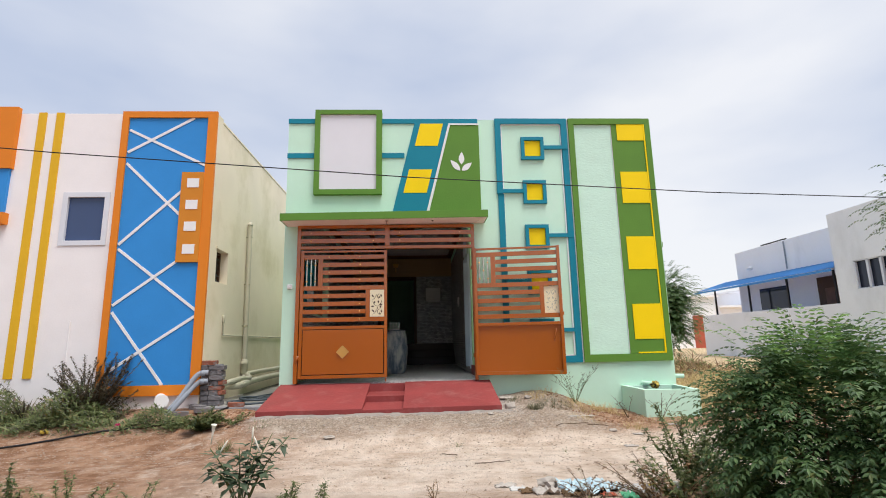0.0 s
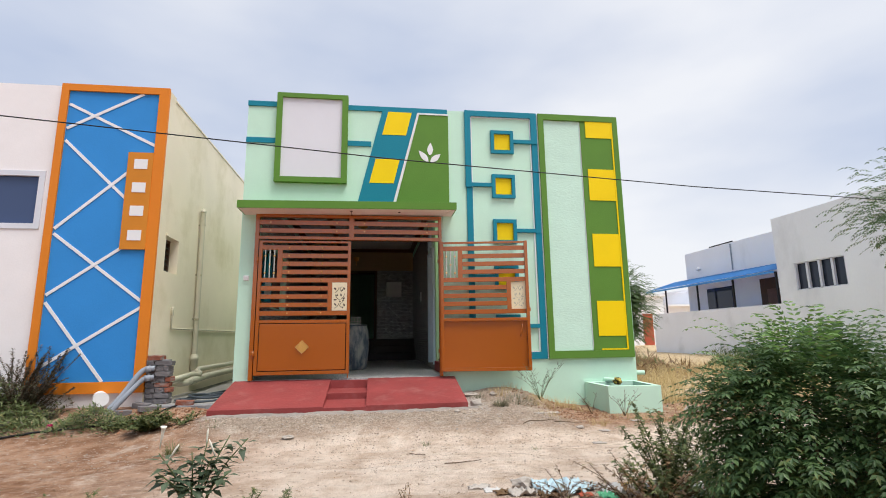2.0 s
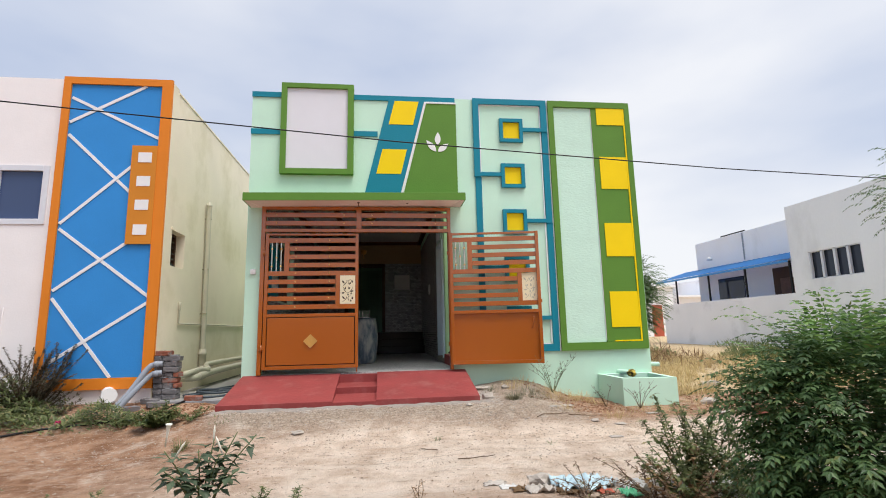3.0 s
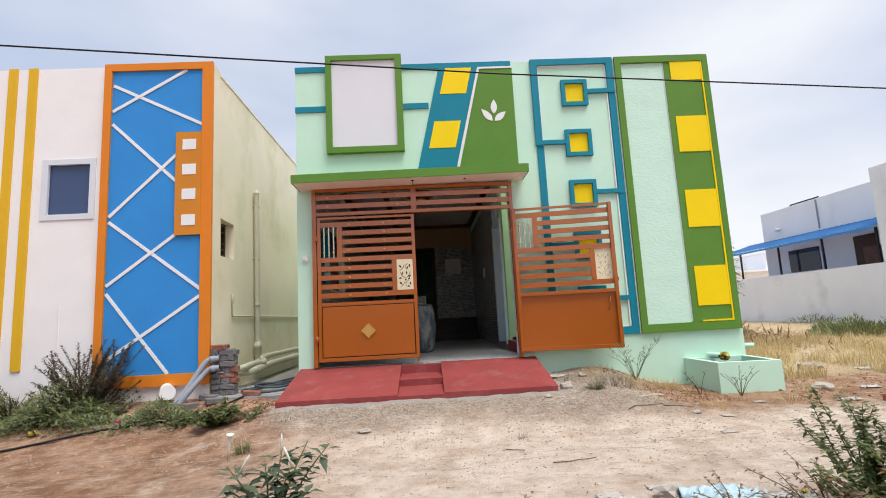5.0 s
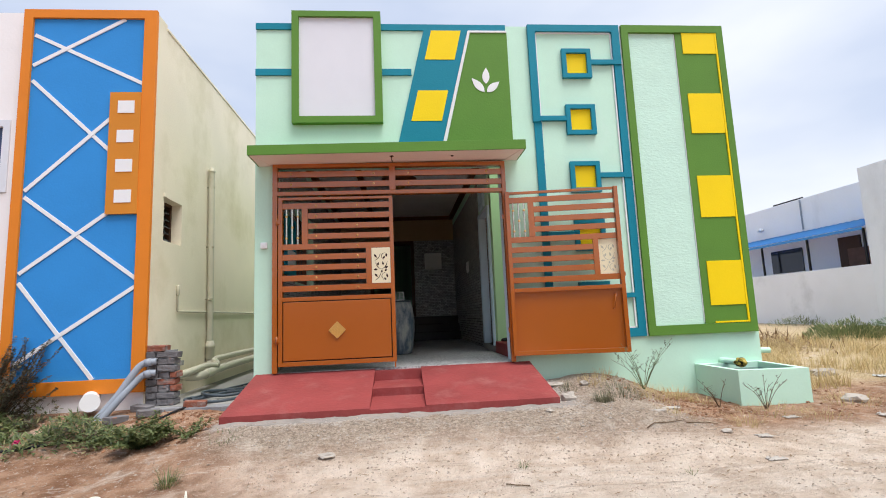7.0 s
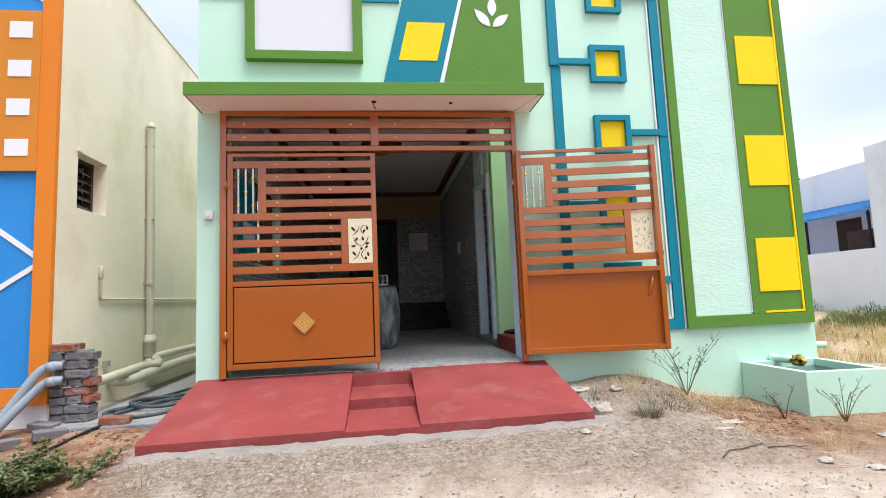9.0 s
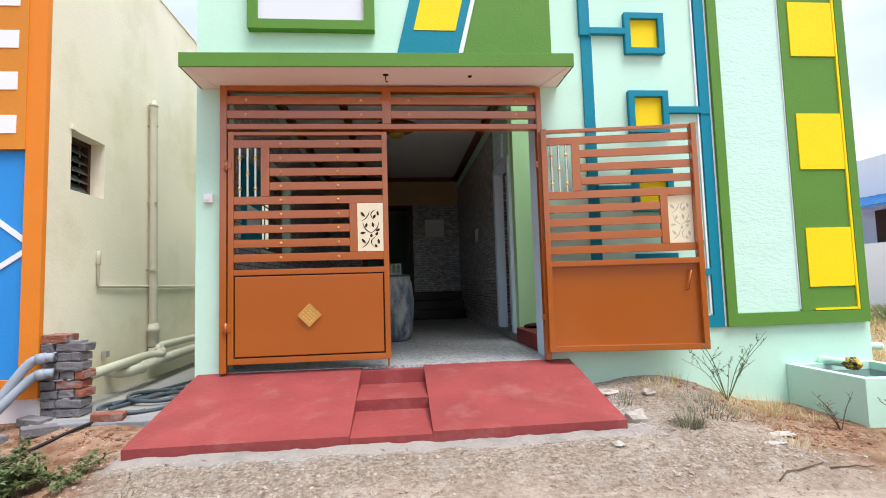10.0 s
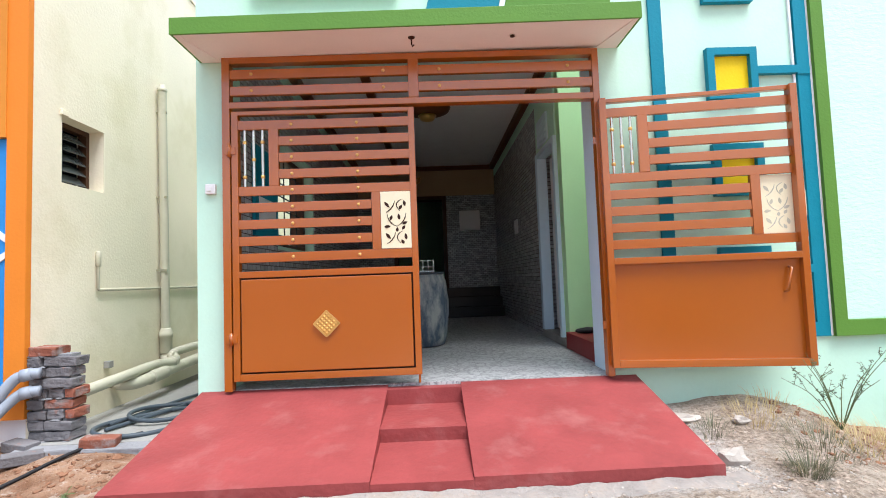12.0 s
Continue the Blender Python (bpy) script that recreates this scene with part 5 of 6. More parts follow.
# brick pier
pier = thing("brick_pier", (-3.0, 7.75, 0.1), "short rough brick pier with smeared cement", "brick pier")
part("mortar_core", B(-3.195, -2.925, 7.705, 7.80, 0.02, 0.735), MORTAR, pier, "grey cement core")
rng = random.Random(3)
RED_BRICKS = {(0, 1), (4, 1), (3, 2), (5, 2), (9, 0)}
for c in range(10):
    z = 0.098 + 0.0735 * c
    o = rng.uniform(-0.012, 0.012)
    row = ((-3.205, -3.10, 0), (-3.095 + o, -2.905 + o, 1)) if c % 2 == 0 else ((-3.205, -3.085, 0), (-3.08 + o, -2.97 + o, 1), (-2.96 + o, -2.895 + o, 2))
    if c == 9:
        row = ((-3.20, -3.015, 0),)
    elif c == 8:
        row = ((-3.205, -3.11, 0), (-3.10, -2.885, 1))
    for x0, x1, n in row:
        red = (c, n) in RED_BRICKS
        j = rng.uniform(-0.014, 0.014)
        bm = B(x0, x1, 7.672 + j, 7.825 + j, z - 0.031, z + 0.031, 0.007)
        bmesh.ops.subdivide_edges(bm, edges=[e for e in bm.edges if e.calc_length() > 0.04], cuts=2, use_grid_fill=True)
        cx = (x0 + x1) / 2
        bm.transform(Matrix.Translation((cx, 7.75, z)) @ pose(0, 0, 0, rng.uniform(-2, 2), rng.uniform(-3, 3), rng.uniform(-7, 5)) @ Matrix.Translation((-cx, -7.75, -z)))
        for v in bm.verts:
            v.co += Vector((noise.noise(v.co * 31), noise.noise(v.co * 29 + Vector((5, 0, 0))), noise.noise(v.co * 33))) * 0.007
        part("brick", bm, BRICK_RED if red else BRICK_GREY, pier, "red brick" if red else "")
for k in range(16):
    c = rng.randrange(9)
    part("mortar_squeeze", lump(bmesh.new(), (rng.uniform(-3.19, -2.93), 7.69, 0.135 + 0.0735 * c), (rng.uniform(0.02, 0.05), 0.018, rng.uniform(0.006, 0.012)), 0.5, 2, k), MORTAR, pier, "", smooth=True)
for at, rot, mat in (((-2.63, 7.57, 0.10), 10, BRICK_RED), ((-3.05, 7.45, 0.06), 40, BRICK_GREY), ((-3.20, 7.62, 0.10), -15, BRICK_GREY), ((-3.3, 7.30, 0.05), 70, BRICK_GREY), ((4.6, 6.2, -0.06), 30, BRICK_RED)):
    bm = B(-0.11, 0.11, -0.052, 0.052, -0.033, 0.033, 0.007)
    bm.transform(pose(at[0], at[1], ground_z(at[0], at[1]) + 0.035, 3, 4, rot))
    solid("loose_brick", bm, mat, "loose weathered brick lying on the earth", "brick", "loose bricks")

# ---- trough on the right ----
tr = thing("water_trough", (3.5, 7.2, -0.1), "mint-painted cement trough built against the house wall", "trough")
Q = [Vector((3.235, 7.05)), Vector((4.0, 6.98)), Vector((4.07, FY - 0.004)), Vector((3.22, FY - 0.004))]
mid = sum(Q, Vector((0, 0))) / 4
inn = [q + (mid - q).normalized() * 0.10 for q in Q]


def ring_wall(z0, z1):
    bm = bmesh.new()
    o0, o1 = [bm.verts.new((*q, z0)) for q in Q], [bm.verts.new((*q, z1)) for q in Q]
    i0, i1 = [bm.verts.new((*q, z0)) for q in inn], [bm.verts.new((*q, z1)) for q in inn]
    for k in range(4):
        j = (k + 1) % 4
        for f in ((o0[k], o0[j], o1[j], o1[k]), (i0[j], i0[k], i1[k], i1[j]), (o1[k], o1[j], i1[j], i1[k]), (o0[j], o0[k], i0[k], i0[j])):
            bm.faces.new(f)
    return bm


part("trough_wall", ring_wall(-0.3, 0.268), MINT, tr)
bm = bmesh.new()
bm.faces.new([bm.verts.new((*q, 0.20)) for q in inn])
part("water", bm, GLASS_DARK, tr, "dark standing water")
op = thing("outlet_pipe", (3.6, 7.6, 0.25), "mint outlet pipe end wrapped in speckled yellow plastic", "pipe")
part("pipe", tube(bmesh.new(), [(3.56, FY - 0.01, 0.295), (3.63, 7.60, 0.29)], 0.038, 14), MINT, op, smooth=True)
part("wrap", lump(bmesh.new(), (3.64, 7.57, 0.292), (0.055, 0.06, 0.055), 0.35, 3, 9), BAG_YELLOW, op, "speckled yellow plastic wrap")

# ---- buildings on the right, in the distance ----
FX = 14.4
fb = thing("white_house", (17, 14, 0), "whitewashed house with blue sheet awning behind a compound wall", "house")
W0, W1, WZ0, WZ1 = 13.55, 15.45, 2.42, 3.36
for q in ((FX, FX + 0.25, 2.0, W0, -0.3, 5.12), (FX, FX + 0.25, W1, 16.2, -0.3, 5.12), (FX, FX + 0.25, W0, W1, -0.3, WZ0), (FX, FX + 0.25, W0, W1, WZ1, 5.12), (FX + 0.25, 26, 15.95, 16.2, -0.3, 5.12), (FX + 0.25, 26, 2.0, 2.25, -0.3, 5.12)):
    part("tall_wall", B(*q), FAR_WHITE, fb, "tall whitewashed wall")
part("tall_roof", B(FX + 0.25, 26, 2.25, 15.95, 4.9, 5.0), FAR_GREY, fb)
part("rear_wall", B(15.9, 26, 16.21, 23.7, -0.3, 5.05), FAR_WHITE, fb, "lower whitewashed block")
fw = part("strip_window", B(FX + 0.12, FX + 0.14, W0, W1, WZ0, WZ1), GLASS_DARK, fb, "dark window panes")
for k in range(5):
    y = W0 + (W1 - W0) * k / 4
    part("window_mullion", B(FX + 0.02, FX + 0.10, y - 0.04, y + 0.04, WZ0, WZ1), ALU, fw, "pale window mullion")
part("window_rail", B(FX + 0.02, FX + 0.10, W0, W1, WZ0 - 0.03, WZ0 + 0.03), ALU, fw)
part("window_rail", B(FX + 0.02, FX + 0.10, W0, W1, WZ1 - 0.03, WZ1 + 0.03), ALU, fw)
bm = bmesh.new()
n = 60
for i in range(n):
    y0, y1 = 16.21 + 8.6 * i / n, 16.21 + 8.6 * (i + 1) / n
    z = 0.025 * (i % 2)
    vs = [bm.verts.new(c) for c in ((FX - 0.15, y0, 3.22 + z), (FX - 0.15, y1, 3.22 + 0.025 - z), (15.9, y1, 3.72 + 0.025 - z), (15.9, y0, 3.72 + z))]
    bm.faces.new(vs)
bmesh.ops.solidify(bm, geom=bm.faces[:], thickness=0.02)
aw = part("awning", bm, SHEET_BLUE, fb, "ribbed blue sheet awning")
part("awning_edge", B(FX - 0.17, FX - 0.13, 16.21, 24.81, 3.13, 3.21), SHEET_BLUE, aw)
for y in (16.35, 18.6, 20.9, 23.4):
    part("awning_post", B(FX + 0.05, FX + 0.11, y, y + 0.06, 1.9, 3.2), BLACK, aw, "dark steel post")
part("porch_window", B(15.86, 15.895, 20.5, 22.2, 2.15, 3.1), GLASS_DARK, fb, "dark porch window")
part("porch_door", B(15.85, 15.895, 17.9, 18.8, 0.9, 3.2), WOOD_DARK, fb, "brown porch door")
part("stone_cladding", B(15.80, 15.845, 16.22, 18.4, 0.8, 2.75), FAR_BROWN, fb, "brown stone cladding")
part("roof_pipe", tube(bmesh.new(), [(15.95, 20.2, 5.1), (15.95, 21.8, 5.1)], 0.03, 6), BLACK, fb)
part("wall_pipe", tube(bmesh.new(), [(15.87, 20.3, 3.8), (15.87, 20.3, 5.0)], 0.03, 6), PVC_GREY, fb)
part("wall_lamp", lump(bmesh.new(), (15.8, 22.6, 4.15), (0.12, 0.14, 0.09), 0.2, 2), PLASTIC_WHITE, fb)
cw = solid("compound_wall", B(FX - 0.001, FX + 0.2, 16.201, 24.6, -0.3, 2.02, 0.01), FAR_GREY, "grey plastered compound wall beside the white house", "wall")
solid("compound_wall", B(FX + 0.2, 26, 24.4, 24.6, -0.3, 2.02), FAR_GREY, "grey plastered compound wall beside the white house", "wall")

# distant houses
rng = random.Random(21)
for (x, y, w, d, h, mat) in ((22, 40, 5, 6, 4.2, FAR_WHITE), (27.5, 41, 4, 6, 3.4, OFFWHITE), (32, 43, 5, 6, 5.0, FAR_WHITE), (17.5, 46, 1.6, 3, 2.2, RUST), (40, 46, 8, 8, 4.5, FAR_WHITE), (12.5, 60, 9, 8, 3.5, FAR_WHITE)):
    dh = thing("distant_house", (x, y, 0), "small distant flat-roofed house", "house", "distant houses")
    part("wall", B(x - w / 2, x + w / 2, y, y + d, -0.5, h), mat, dh)
    part("roof", B(x - w / 2 - 0.2, x + w / 2 + 0.2, y - 0.3, y + d, h, h + 0.15), FAR_GREY, dh)
    part("window", B(x - 0.3 * w, x - 0.1 * w, y - 0.03, y - 0.001, 0.45 * h, 0.75 * h), GLASS_DARK, dh)
    part("door", B(x + 0.1 * w, x + 0.28 * w, y - 0.03, y - 0.001, 0, 0.65 * h), RUST, dh)

# unseen wall added across the lane: darkens what the gate panels reflect
reflection_wall = thing("reflection_wall", (0, -9.0, -0.3), "unseen plain plaster wall added to darken the gate's reflections", "wall", kind="structure")
part("wall_face", B(-22, 22, -9.25, -9.0, -0.4, 2.7), REFLECTION_WALL_PLASTER, reflection_wall)
part("coping", B(-22, 22, -9.30, -8.95, 2.702, 2.80, 0.01), CONCRETE, reflection_wall)

# overhead cable across the lane
oc = thing("overhead_cable", (0, 2.9, 2.0), "thin black overhead cable strung across the lane", "cable")
part("cable", tube(bmesh.new(), [(x, 2.843 + 0.0911 * x, 1.9967 - 0.0304 * x + 0.00502 * (x - 0.6) ** 2) for x in range(-16, 17, 2)], 0.0032, 6), WIRE, oc, smooth=True)
for x in (-16.05, 16.05):
    pole = thing("cable_pole", (x, 2.843 + 0.0911 * x, -0.3), "grey concrete cable pole", "pole", "cable poles")
    part("shaft", tube(bmesh.new(), [(x, 2.843 + 0.0911 * x, -0.3), (x, 2.843 + 0.0911 * x, 4.4)], 0.09, 12, 0.07), CONCRETE, pole, smooth=True)

# ---- plants ----


class Leaves:
    """Collects leaf blades as one mesh."""

    def __init__(self, seed):
        self.v, self.f, self.r = [], [], random.Random(seed)

    def blade(self, a, d, n, length, width, droop=0.15):
        """A folded pointed blade from a along d, with its face towards n."""
        d = d.normalized()
        s = d.cross(n)
        if s.length < 1e-3:
            s = d.cross(Vector((1, 0, 0.3)))
        s.normalize()
        n = s.cross(d)
        i = len(self.v)
        m, t = a + d * length * 0.45 - n * width * 0.12, a + d * length - n * length * droop
        self.v += [a, m + s * width / 2 + n * width * 0.12, t, m - s * width / 2 + n * width * 0.12, m]
        self.f += [(i, i + 1, i + 4), (i + 1, i + 2, i + 4), (i + 2, i + 3, i + 4), (i + 3, i, i + 4)]

    def pinnate(self, a, d, length, pairs, size):
        """A feathered leaf: a drooping stalk with paired leaflets."""
        r = self.r
        d = d.normalized()
        up = Vector((0, 0, 1))
        side = d.cross(up)
        if side.length < 0.05:
            side = Vector((1, 0, 0))
        side.normalize()
        p = a.copy()
        for k in range(pairs):
            u = (k + 1) / pairs
            dd = (d - up * 0.95 * u * u).normalized()
            p = p + dd * length / pairs
            nn = side.cross(dd)
            for sg in (1, -1):
                sd = (side * sg + dd * 0.75 - up * r.uniform(0.0, 0.35)).normalized()
                self.blade(p, sd, nn, size * (1.2 - 0.5 * u) * r.uniform(0.85, 1.15), size * 0.33)
        self.blade(p, dd, side.cross(dd), size * 0.9, size * 0.28)

    def grass(self, a, d, h, w):
        s = d.cross(Vector((0, 0, 1))) + Vector((1e-3, 0, 0))
        s.normalize()
        i = len(self.v)
        m = a + Vector((0, 0, h * 0.6)) + d * h * 0.25
        t = a + Vector((0, 0, h)) + d * h * 0.7
        self.v += [a - s * w / 2, a + s * w / 2, m + s * w / 3, t, m - s * w / 3]
        self.f += [(i, i + 1, i + 2, i + 4), (i + 4, i + 2, i + 3)]


def ball(r):
    while True:
        p = Vector((r.uniform(-1, 1), r.uniform(-1, 1), r.uniform(-1, 1)))
        if 0.02 < p.length < 1:
            return p


def feather_bush(name, at, rad, zc, count, seed, label, size=0.045, cat="bush", stems=9, mat=None, core=0.62):
    """A dense bush of feathered leaves on bent stems."""
    th = thing(name, at, label, cat)
    L, r = Leaves(seed), random.Random(seed)
    base = Vector(at)
    for k in range(stems):
        p = ball(r)
        tip = Vector((at[0] + p.x * rad[0] * 0.8, at[1] + p.y * rad[1] * 0.8, zc + abs(p.z) * rad[2] * 0.9))
        midp = base.lerp(tip, 0.5) + Vector((r.uniform(-0.08, 0.08), r.uniform(-0.08, 0.08), 0.05))
        part("stem", tube(bmesh.new(), curve([base + Vector((r.uniform(-0.05, 0.05), r.uniform(-0.05, 0.05), 0)), midp, tip], 4), 0.013, 6, 0.004), STEM, th, smooth=True)
    for k in range(count):
        p = ball(r)
        p = p.normalized() * (core + (1 - core) * p.length) * (0.82 + 0.36 * noise.noise(p.normalized() * 2.1 + Vector((seed, 0, 0))) + 0.12)
        a = Vector((at[0] + p.x * rad[0], at[1] + p.y * rad[1], zc + p.z * rad[2]))
        if a.z < at[2] + 0.06:
            a.z = at[2] + r.uniform(0.06, 0.3)
        out = Vector((p.x, p.y, p.z * 0.5 + 0.30)) + Vector((r.uniform(-0.8, 0.8), r.uniform(-0.8, 0.8), r.uniform(-0.3, 0.5)))
        L.pinnate(a, out, r.uniform(0.17, 0.30), r.choice((8, 9, 10)), size * r.uniform(0.85, 1.25))
    tagged(raw("foliage", L.v, L.f, mat or NEEM, th), "feathered green leaves")
    return th


def gz(x, y):
    return ground_z(x, y) - 0.01


feather_bush("roadside_bush", (2.0, 2.30, gz(2.0, 2.30)), (0.39, 0.42, 0.50), 0.42, 2100, 3, "dense dark green feather-leaved roadside bush", stems=12, size=0.042)
feather_bush("roadside_bush", (2.62, 2.55, gz(2.62, 2.55)), (0.36, 0.36, 0.40), 0.16, 700, 8, "smaller feather-leaved bush beside the lane", stems=6, size=0.042)

# paler feathered leaves on top of the bush
L = Leaves(17)
for k in range(26):
    p = ball(L.r)
    a = Vector((2.0 + p.x * 0.38, 2.30 + p.y * 0.36, 0.80 + 0.16 * L.r.random()))
    L.pinnate(a, Vector((p.x, p.y, 0.9)), 0.24, 9, 0.042)
sprays = raw("top_sprays", L.v, L.f, NEEM_LIGHT)
tagged(sprays, "paler green feathered leaves on top of the bush", "foliage", kind="stuff")

# dry brown scrub at the bush foot
L = Leaves(18)
for k in range(900):
    x, y = 1.86 + L.r.gauss(0, 0.22), 1.92 + L.r.gauss(0, 0.08)
    L.blade(Vector((x, y, gz(x, y) + L.r.uniform(0.02, 0.42))), Vector((L.r.uniform(-1, 1), L.r.uniform(-1, 1), L.r.uniform(-0.6, 0.6))), Vector((0, 0, 1)), L.r.uniform(0.04, 0.09), 0.03)
tagged(raw("dry_scrub", L.v, L.f, DRY), "dry brown leaves under the bush", "scrub", kind="stuff")


def sprig(name, at, height, spread, stems, leaves, size, width, mat, stem_mat, seed, label, cat="plant", lean=0.5, group="", low=0.6):
    """A loose upright plant with simple leaves along its stems."""
    th = thing(name, at, label, cat, group)
    L, r = Leaves(seed), random.Random(seed)
    for k in range(stems):
        a = r.uniform(0, math.tau)
        tip = Vector((at[0] + spread * math.cos(a) * r.uniform(0.4, 1), at[1] + spread * math.sin(a) * r.uniform(0.4, 1), at[2] + height * r.uniform(low, 1)))
        tip.z += gz(tip.x, tip.y) - gz(at[0], at[1])
        mid_p = Vector(at).lerp(tip, 0.5) + Vector((r.uniform(-1, 1), r.uniform(-1, 1), 0.4)) * spread * 0.15
        line = curve([at, mid_p, tip], 5)
        part("stem", tube(bmesh.new(), line, 0.0025 + 0.004 * height, 5, 0.0015), stem_mat, th, smooth=True)
        for j in range(leaves):
            u = (0.1 + 0.9 * (j + r.random()) / leaves) * (len(line) - 1)
            i = min(int(u), len(line) - 2)
            q = line[i].lerp(line[i + 1], min(1.0, u - i))
            d = Vector((r.uniform(-1, 1), r.uniform(-1, 1), r.uniform(-0.2, lean)))
            L.blade(q.copy(), d, Vector((0, 0, 1)) + d * 0.2, size * r.uniform(0.6, 1.2), width * r.uniform(0.7, 1.2), 0.2)
    if leaves:
        raw("foliage", L.v, L.f, mat, th)
    return th


# thorn-apple with white trumpet flowers
dx, dy = -1.20, 3.68
da = thing("thorn_apple_plant", (dx, dy, gz(dx, dy)), "thorn-apple plant with grey-green leaves and white trumpet flowers", "plant")
L = Leaves(31)
foot = Vector((dx, dy, gz(dx, dy)))
for tx, ty, tz in ((-1.40, 3.61, 0.24), (-1.33, 3.52, 0.12), (-1.24, 3.72, 0.22), (-1.17, 3.80, 0.27), (-1.09, 3.66, 0.20), (-1.03, 3.80, 0.30), (-0.92, 3.84, 0.27), (-0.98, 3.62, 0.10), (-1.16, 3.50, 0.06), (-1.44, 3.72, 0.10)):
    tip = Vector((tx, ty, tz + 0.06))
    line = curve([foot + ball(L.r) * 0.03, foot.lerp(tip, 0.5) + Vector((0, 0, 0.05)), tip], 6)
    part("stem", tube(bmesh.new(), line, 0.006, 6, 0.003), STEM_GREEN, da, smooth=True)
    for k in range(17):
        q = line[6 + (k * 7) // 17 if k < 15 else 5]
        a = k * 2.4 + L.r.uniform(-0.4, 0.4)
        d = Vector((math.cos(a), math.sin(a), L.r.uniform(-0.35, 0.55)))
        L.blade(q + d * 0.012, d, Vector((0, 0, 1)) + d * 0.25, L.r.uniform(0.07, 0.13), L.r.uniform(0.038, 0.062), L.r.uniform(0.1, 0.4))
raw("foliage", L.v, L.f, DATURA, da)
for fx, fy, fz, tilt in ((-1.40, 3.62, 0.325, 8),):
    bm = lathe(bmesh.new(), (0, 0, 0), [(0.004, 0), (0.006, 0.06), (0.010, 0.10), (0.014, 0.125), (0.020, 0.136), (0.009, 0.122), (0.003, 0.09)], 10)
    bm.transform(pose(fx, fy, fz, 6, tilt, 0))
    part("flower", bm, FLOWER, da, "white trumpet flower", smooth=True)
for fx, fy, fz, tilt in ((-1.178, 3.80, 0.29, 4), (-1.10, 3.74, 0.24, -20), (-1.345, 3.62, 0.25, 32)):
    bm = lathe(bmesh.new(), (0, 0, 0), [(0.003, 0), (0.006, 0.05), (0.007, 0.09), (0.002, 0.12)], 8)
    bm.transform(pose(fx, fy, fz, 6, tilt, 0))
    part("flower_bud", bm, FLOWER, da, "pale closed flower bud", smooth=True)
# sprigs along the near verge: x, y, height, spread, stems, leaves a stem, leaf length, leaf width, leaf
VERGE = collections.namedtuple("VERGE", "x y h spread stems leaves ln wd leaf")
for k, w in enumerate((
        VERGE(1.62, 3.40, 0.30, 0.42, 15, 34, 0.030, 0.012, RUSSET), VERGE(1.22, 3.55, 0.20, 0.30, 12, 22, 0.026, 0.010, RUSSET),
        VERGE(1.98, 3.60, 0.64, 0.34, 18, 60, 0.038, 0.018, WEED), VERGE(2.25, 3.42, 0.50, 0.38, 14, 50, 0.036, 0.018, WEED), VERGE(1.80, 3.30, 0.44, 0.36, 17, 40, 0.032, 0.015, WEED),
        VERGE(-0.84, 3.52, 0.24, 0.10, 5, 26, 0.030, 0.010, WEED), VERGE(-0.66, 3.50, 0.22, 0.14, 4, 24, 0.030, 0.010, WEED),
        VERGE(-2.52, 3.34, 0.52, 0.16, 5, 70, 0.030, 0.012, WEED), VERGE(-2.15, 3.28, 0.34, 0.34, 9, 46, 0.028, 0.011, WEED), VERGE(-2.85, 3.42, 0.30, 0.32, 8, 40, 0.028, 0.011, WEED),
        VERGE(-1.78, 3.36, 0.26, 0.26, 7, 36, 0.026, 0.010, WEED), VERGE(0.15, 3.72, 0.14, 0.10, 5, 12, 0.024, 0.008, DRY),
        VERGE(1.72, 3.22, 0.34, 0.36, 12, 30, 0.036, 0.016, DRY),
        VERGE(-2.62, 6.42, 0.22, 0.30, 40, 40, 0.042, 0.014, WEED), VERGE(-3.02, 6.62, 0.10, 0.22, 16, 24, 0.036, 0.012, WEED), VERGE(-2.28, 6.55, 0.11, 0.22, 14, 14, 0.034, 0.012, WEED))):
    russet = w.leaf is not WEED
    sprig("verge_weed", (w.x, w.y, gz(w.x, w.y)), w.h * 1.1, w.spread, w.stems + (0 if russet else 3), int(w.leaves * (1.2 if russet else 2)), w.ln * 1.25, w.wd * 1.4, w.leaf, STEM if russet else STEM_GREEN, 40 + k, "straggly russet dry weed at the lane edge" if russet else "straggly green weed at the lane edge", "weed", group="verge weeds", low=0.35)
# dark shrub against the neighbour's wall
sx, sy = -4.45, 7.22
shrub = sprig("garden_shrub", (sx, sy, gz(sx, sy)), 0.90, 0.66, 84, 200, 0.036, 0.020, SHRUB, STEM, 61, "dusky purple-brown shrub against the neighbour's wall", "shrub", lean=0.7, low=0.3)
# strap-leaved clumps
for k, (x, y, h) in enumerate(((-5.25, 7.1, 0.42), (-4.75, 6.95, 0.36), (-5.9, 7.0, 0.4))):
    th = thing("strap_leaf_plant", (x, y, gz(x, y)), "clump of strap-leaved garden plant by the wall", "plant", "strap-leaved plants")
    L = Leaves(70 + k)
    for j in range(34):
        a = L.r.uniform(0, math.tau)
        L.grass(Vector((x + 0.05 * math.cos(a), y + 0.05 * math.sin(a), gz(x, y))), Vector((math.cos(a), math.sin(a), 0)), h * L.r.uniform(0.5, 1), 0.035)
    raw("foliage", L.v, L.f, WEED if k else SHRUB, th)
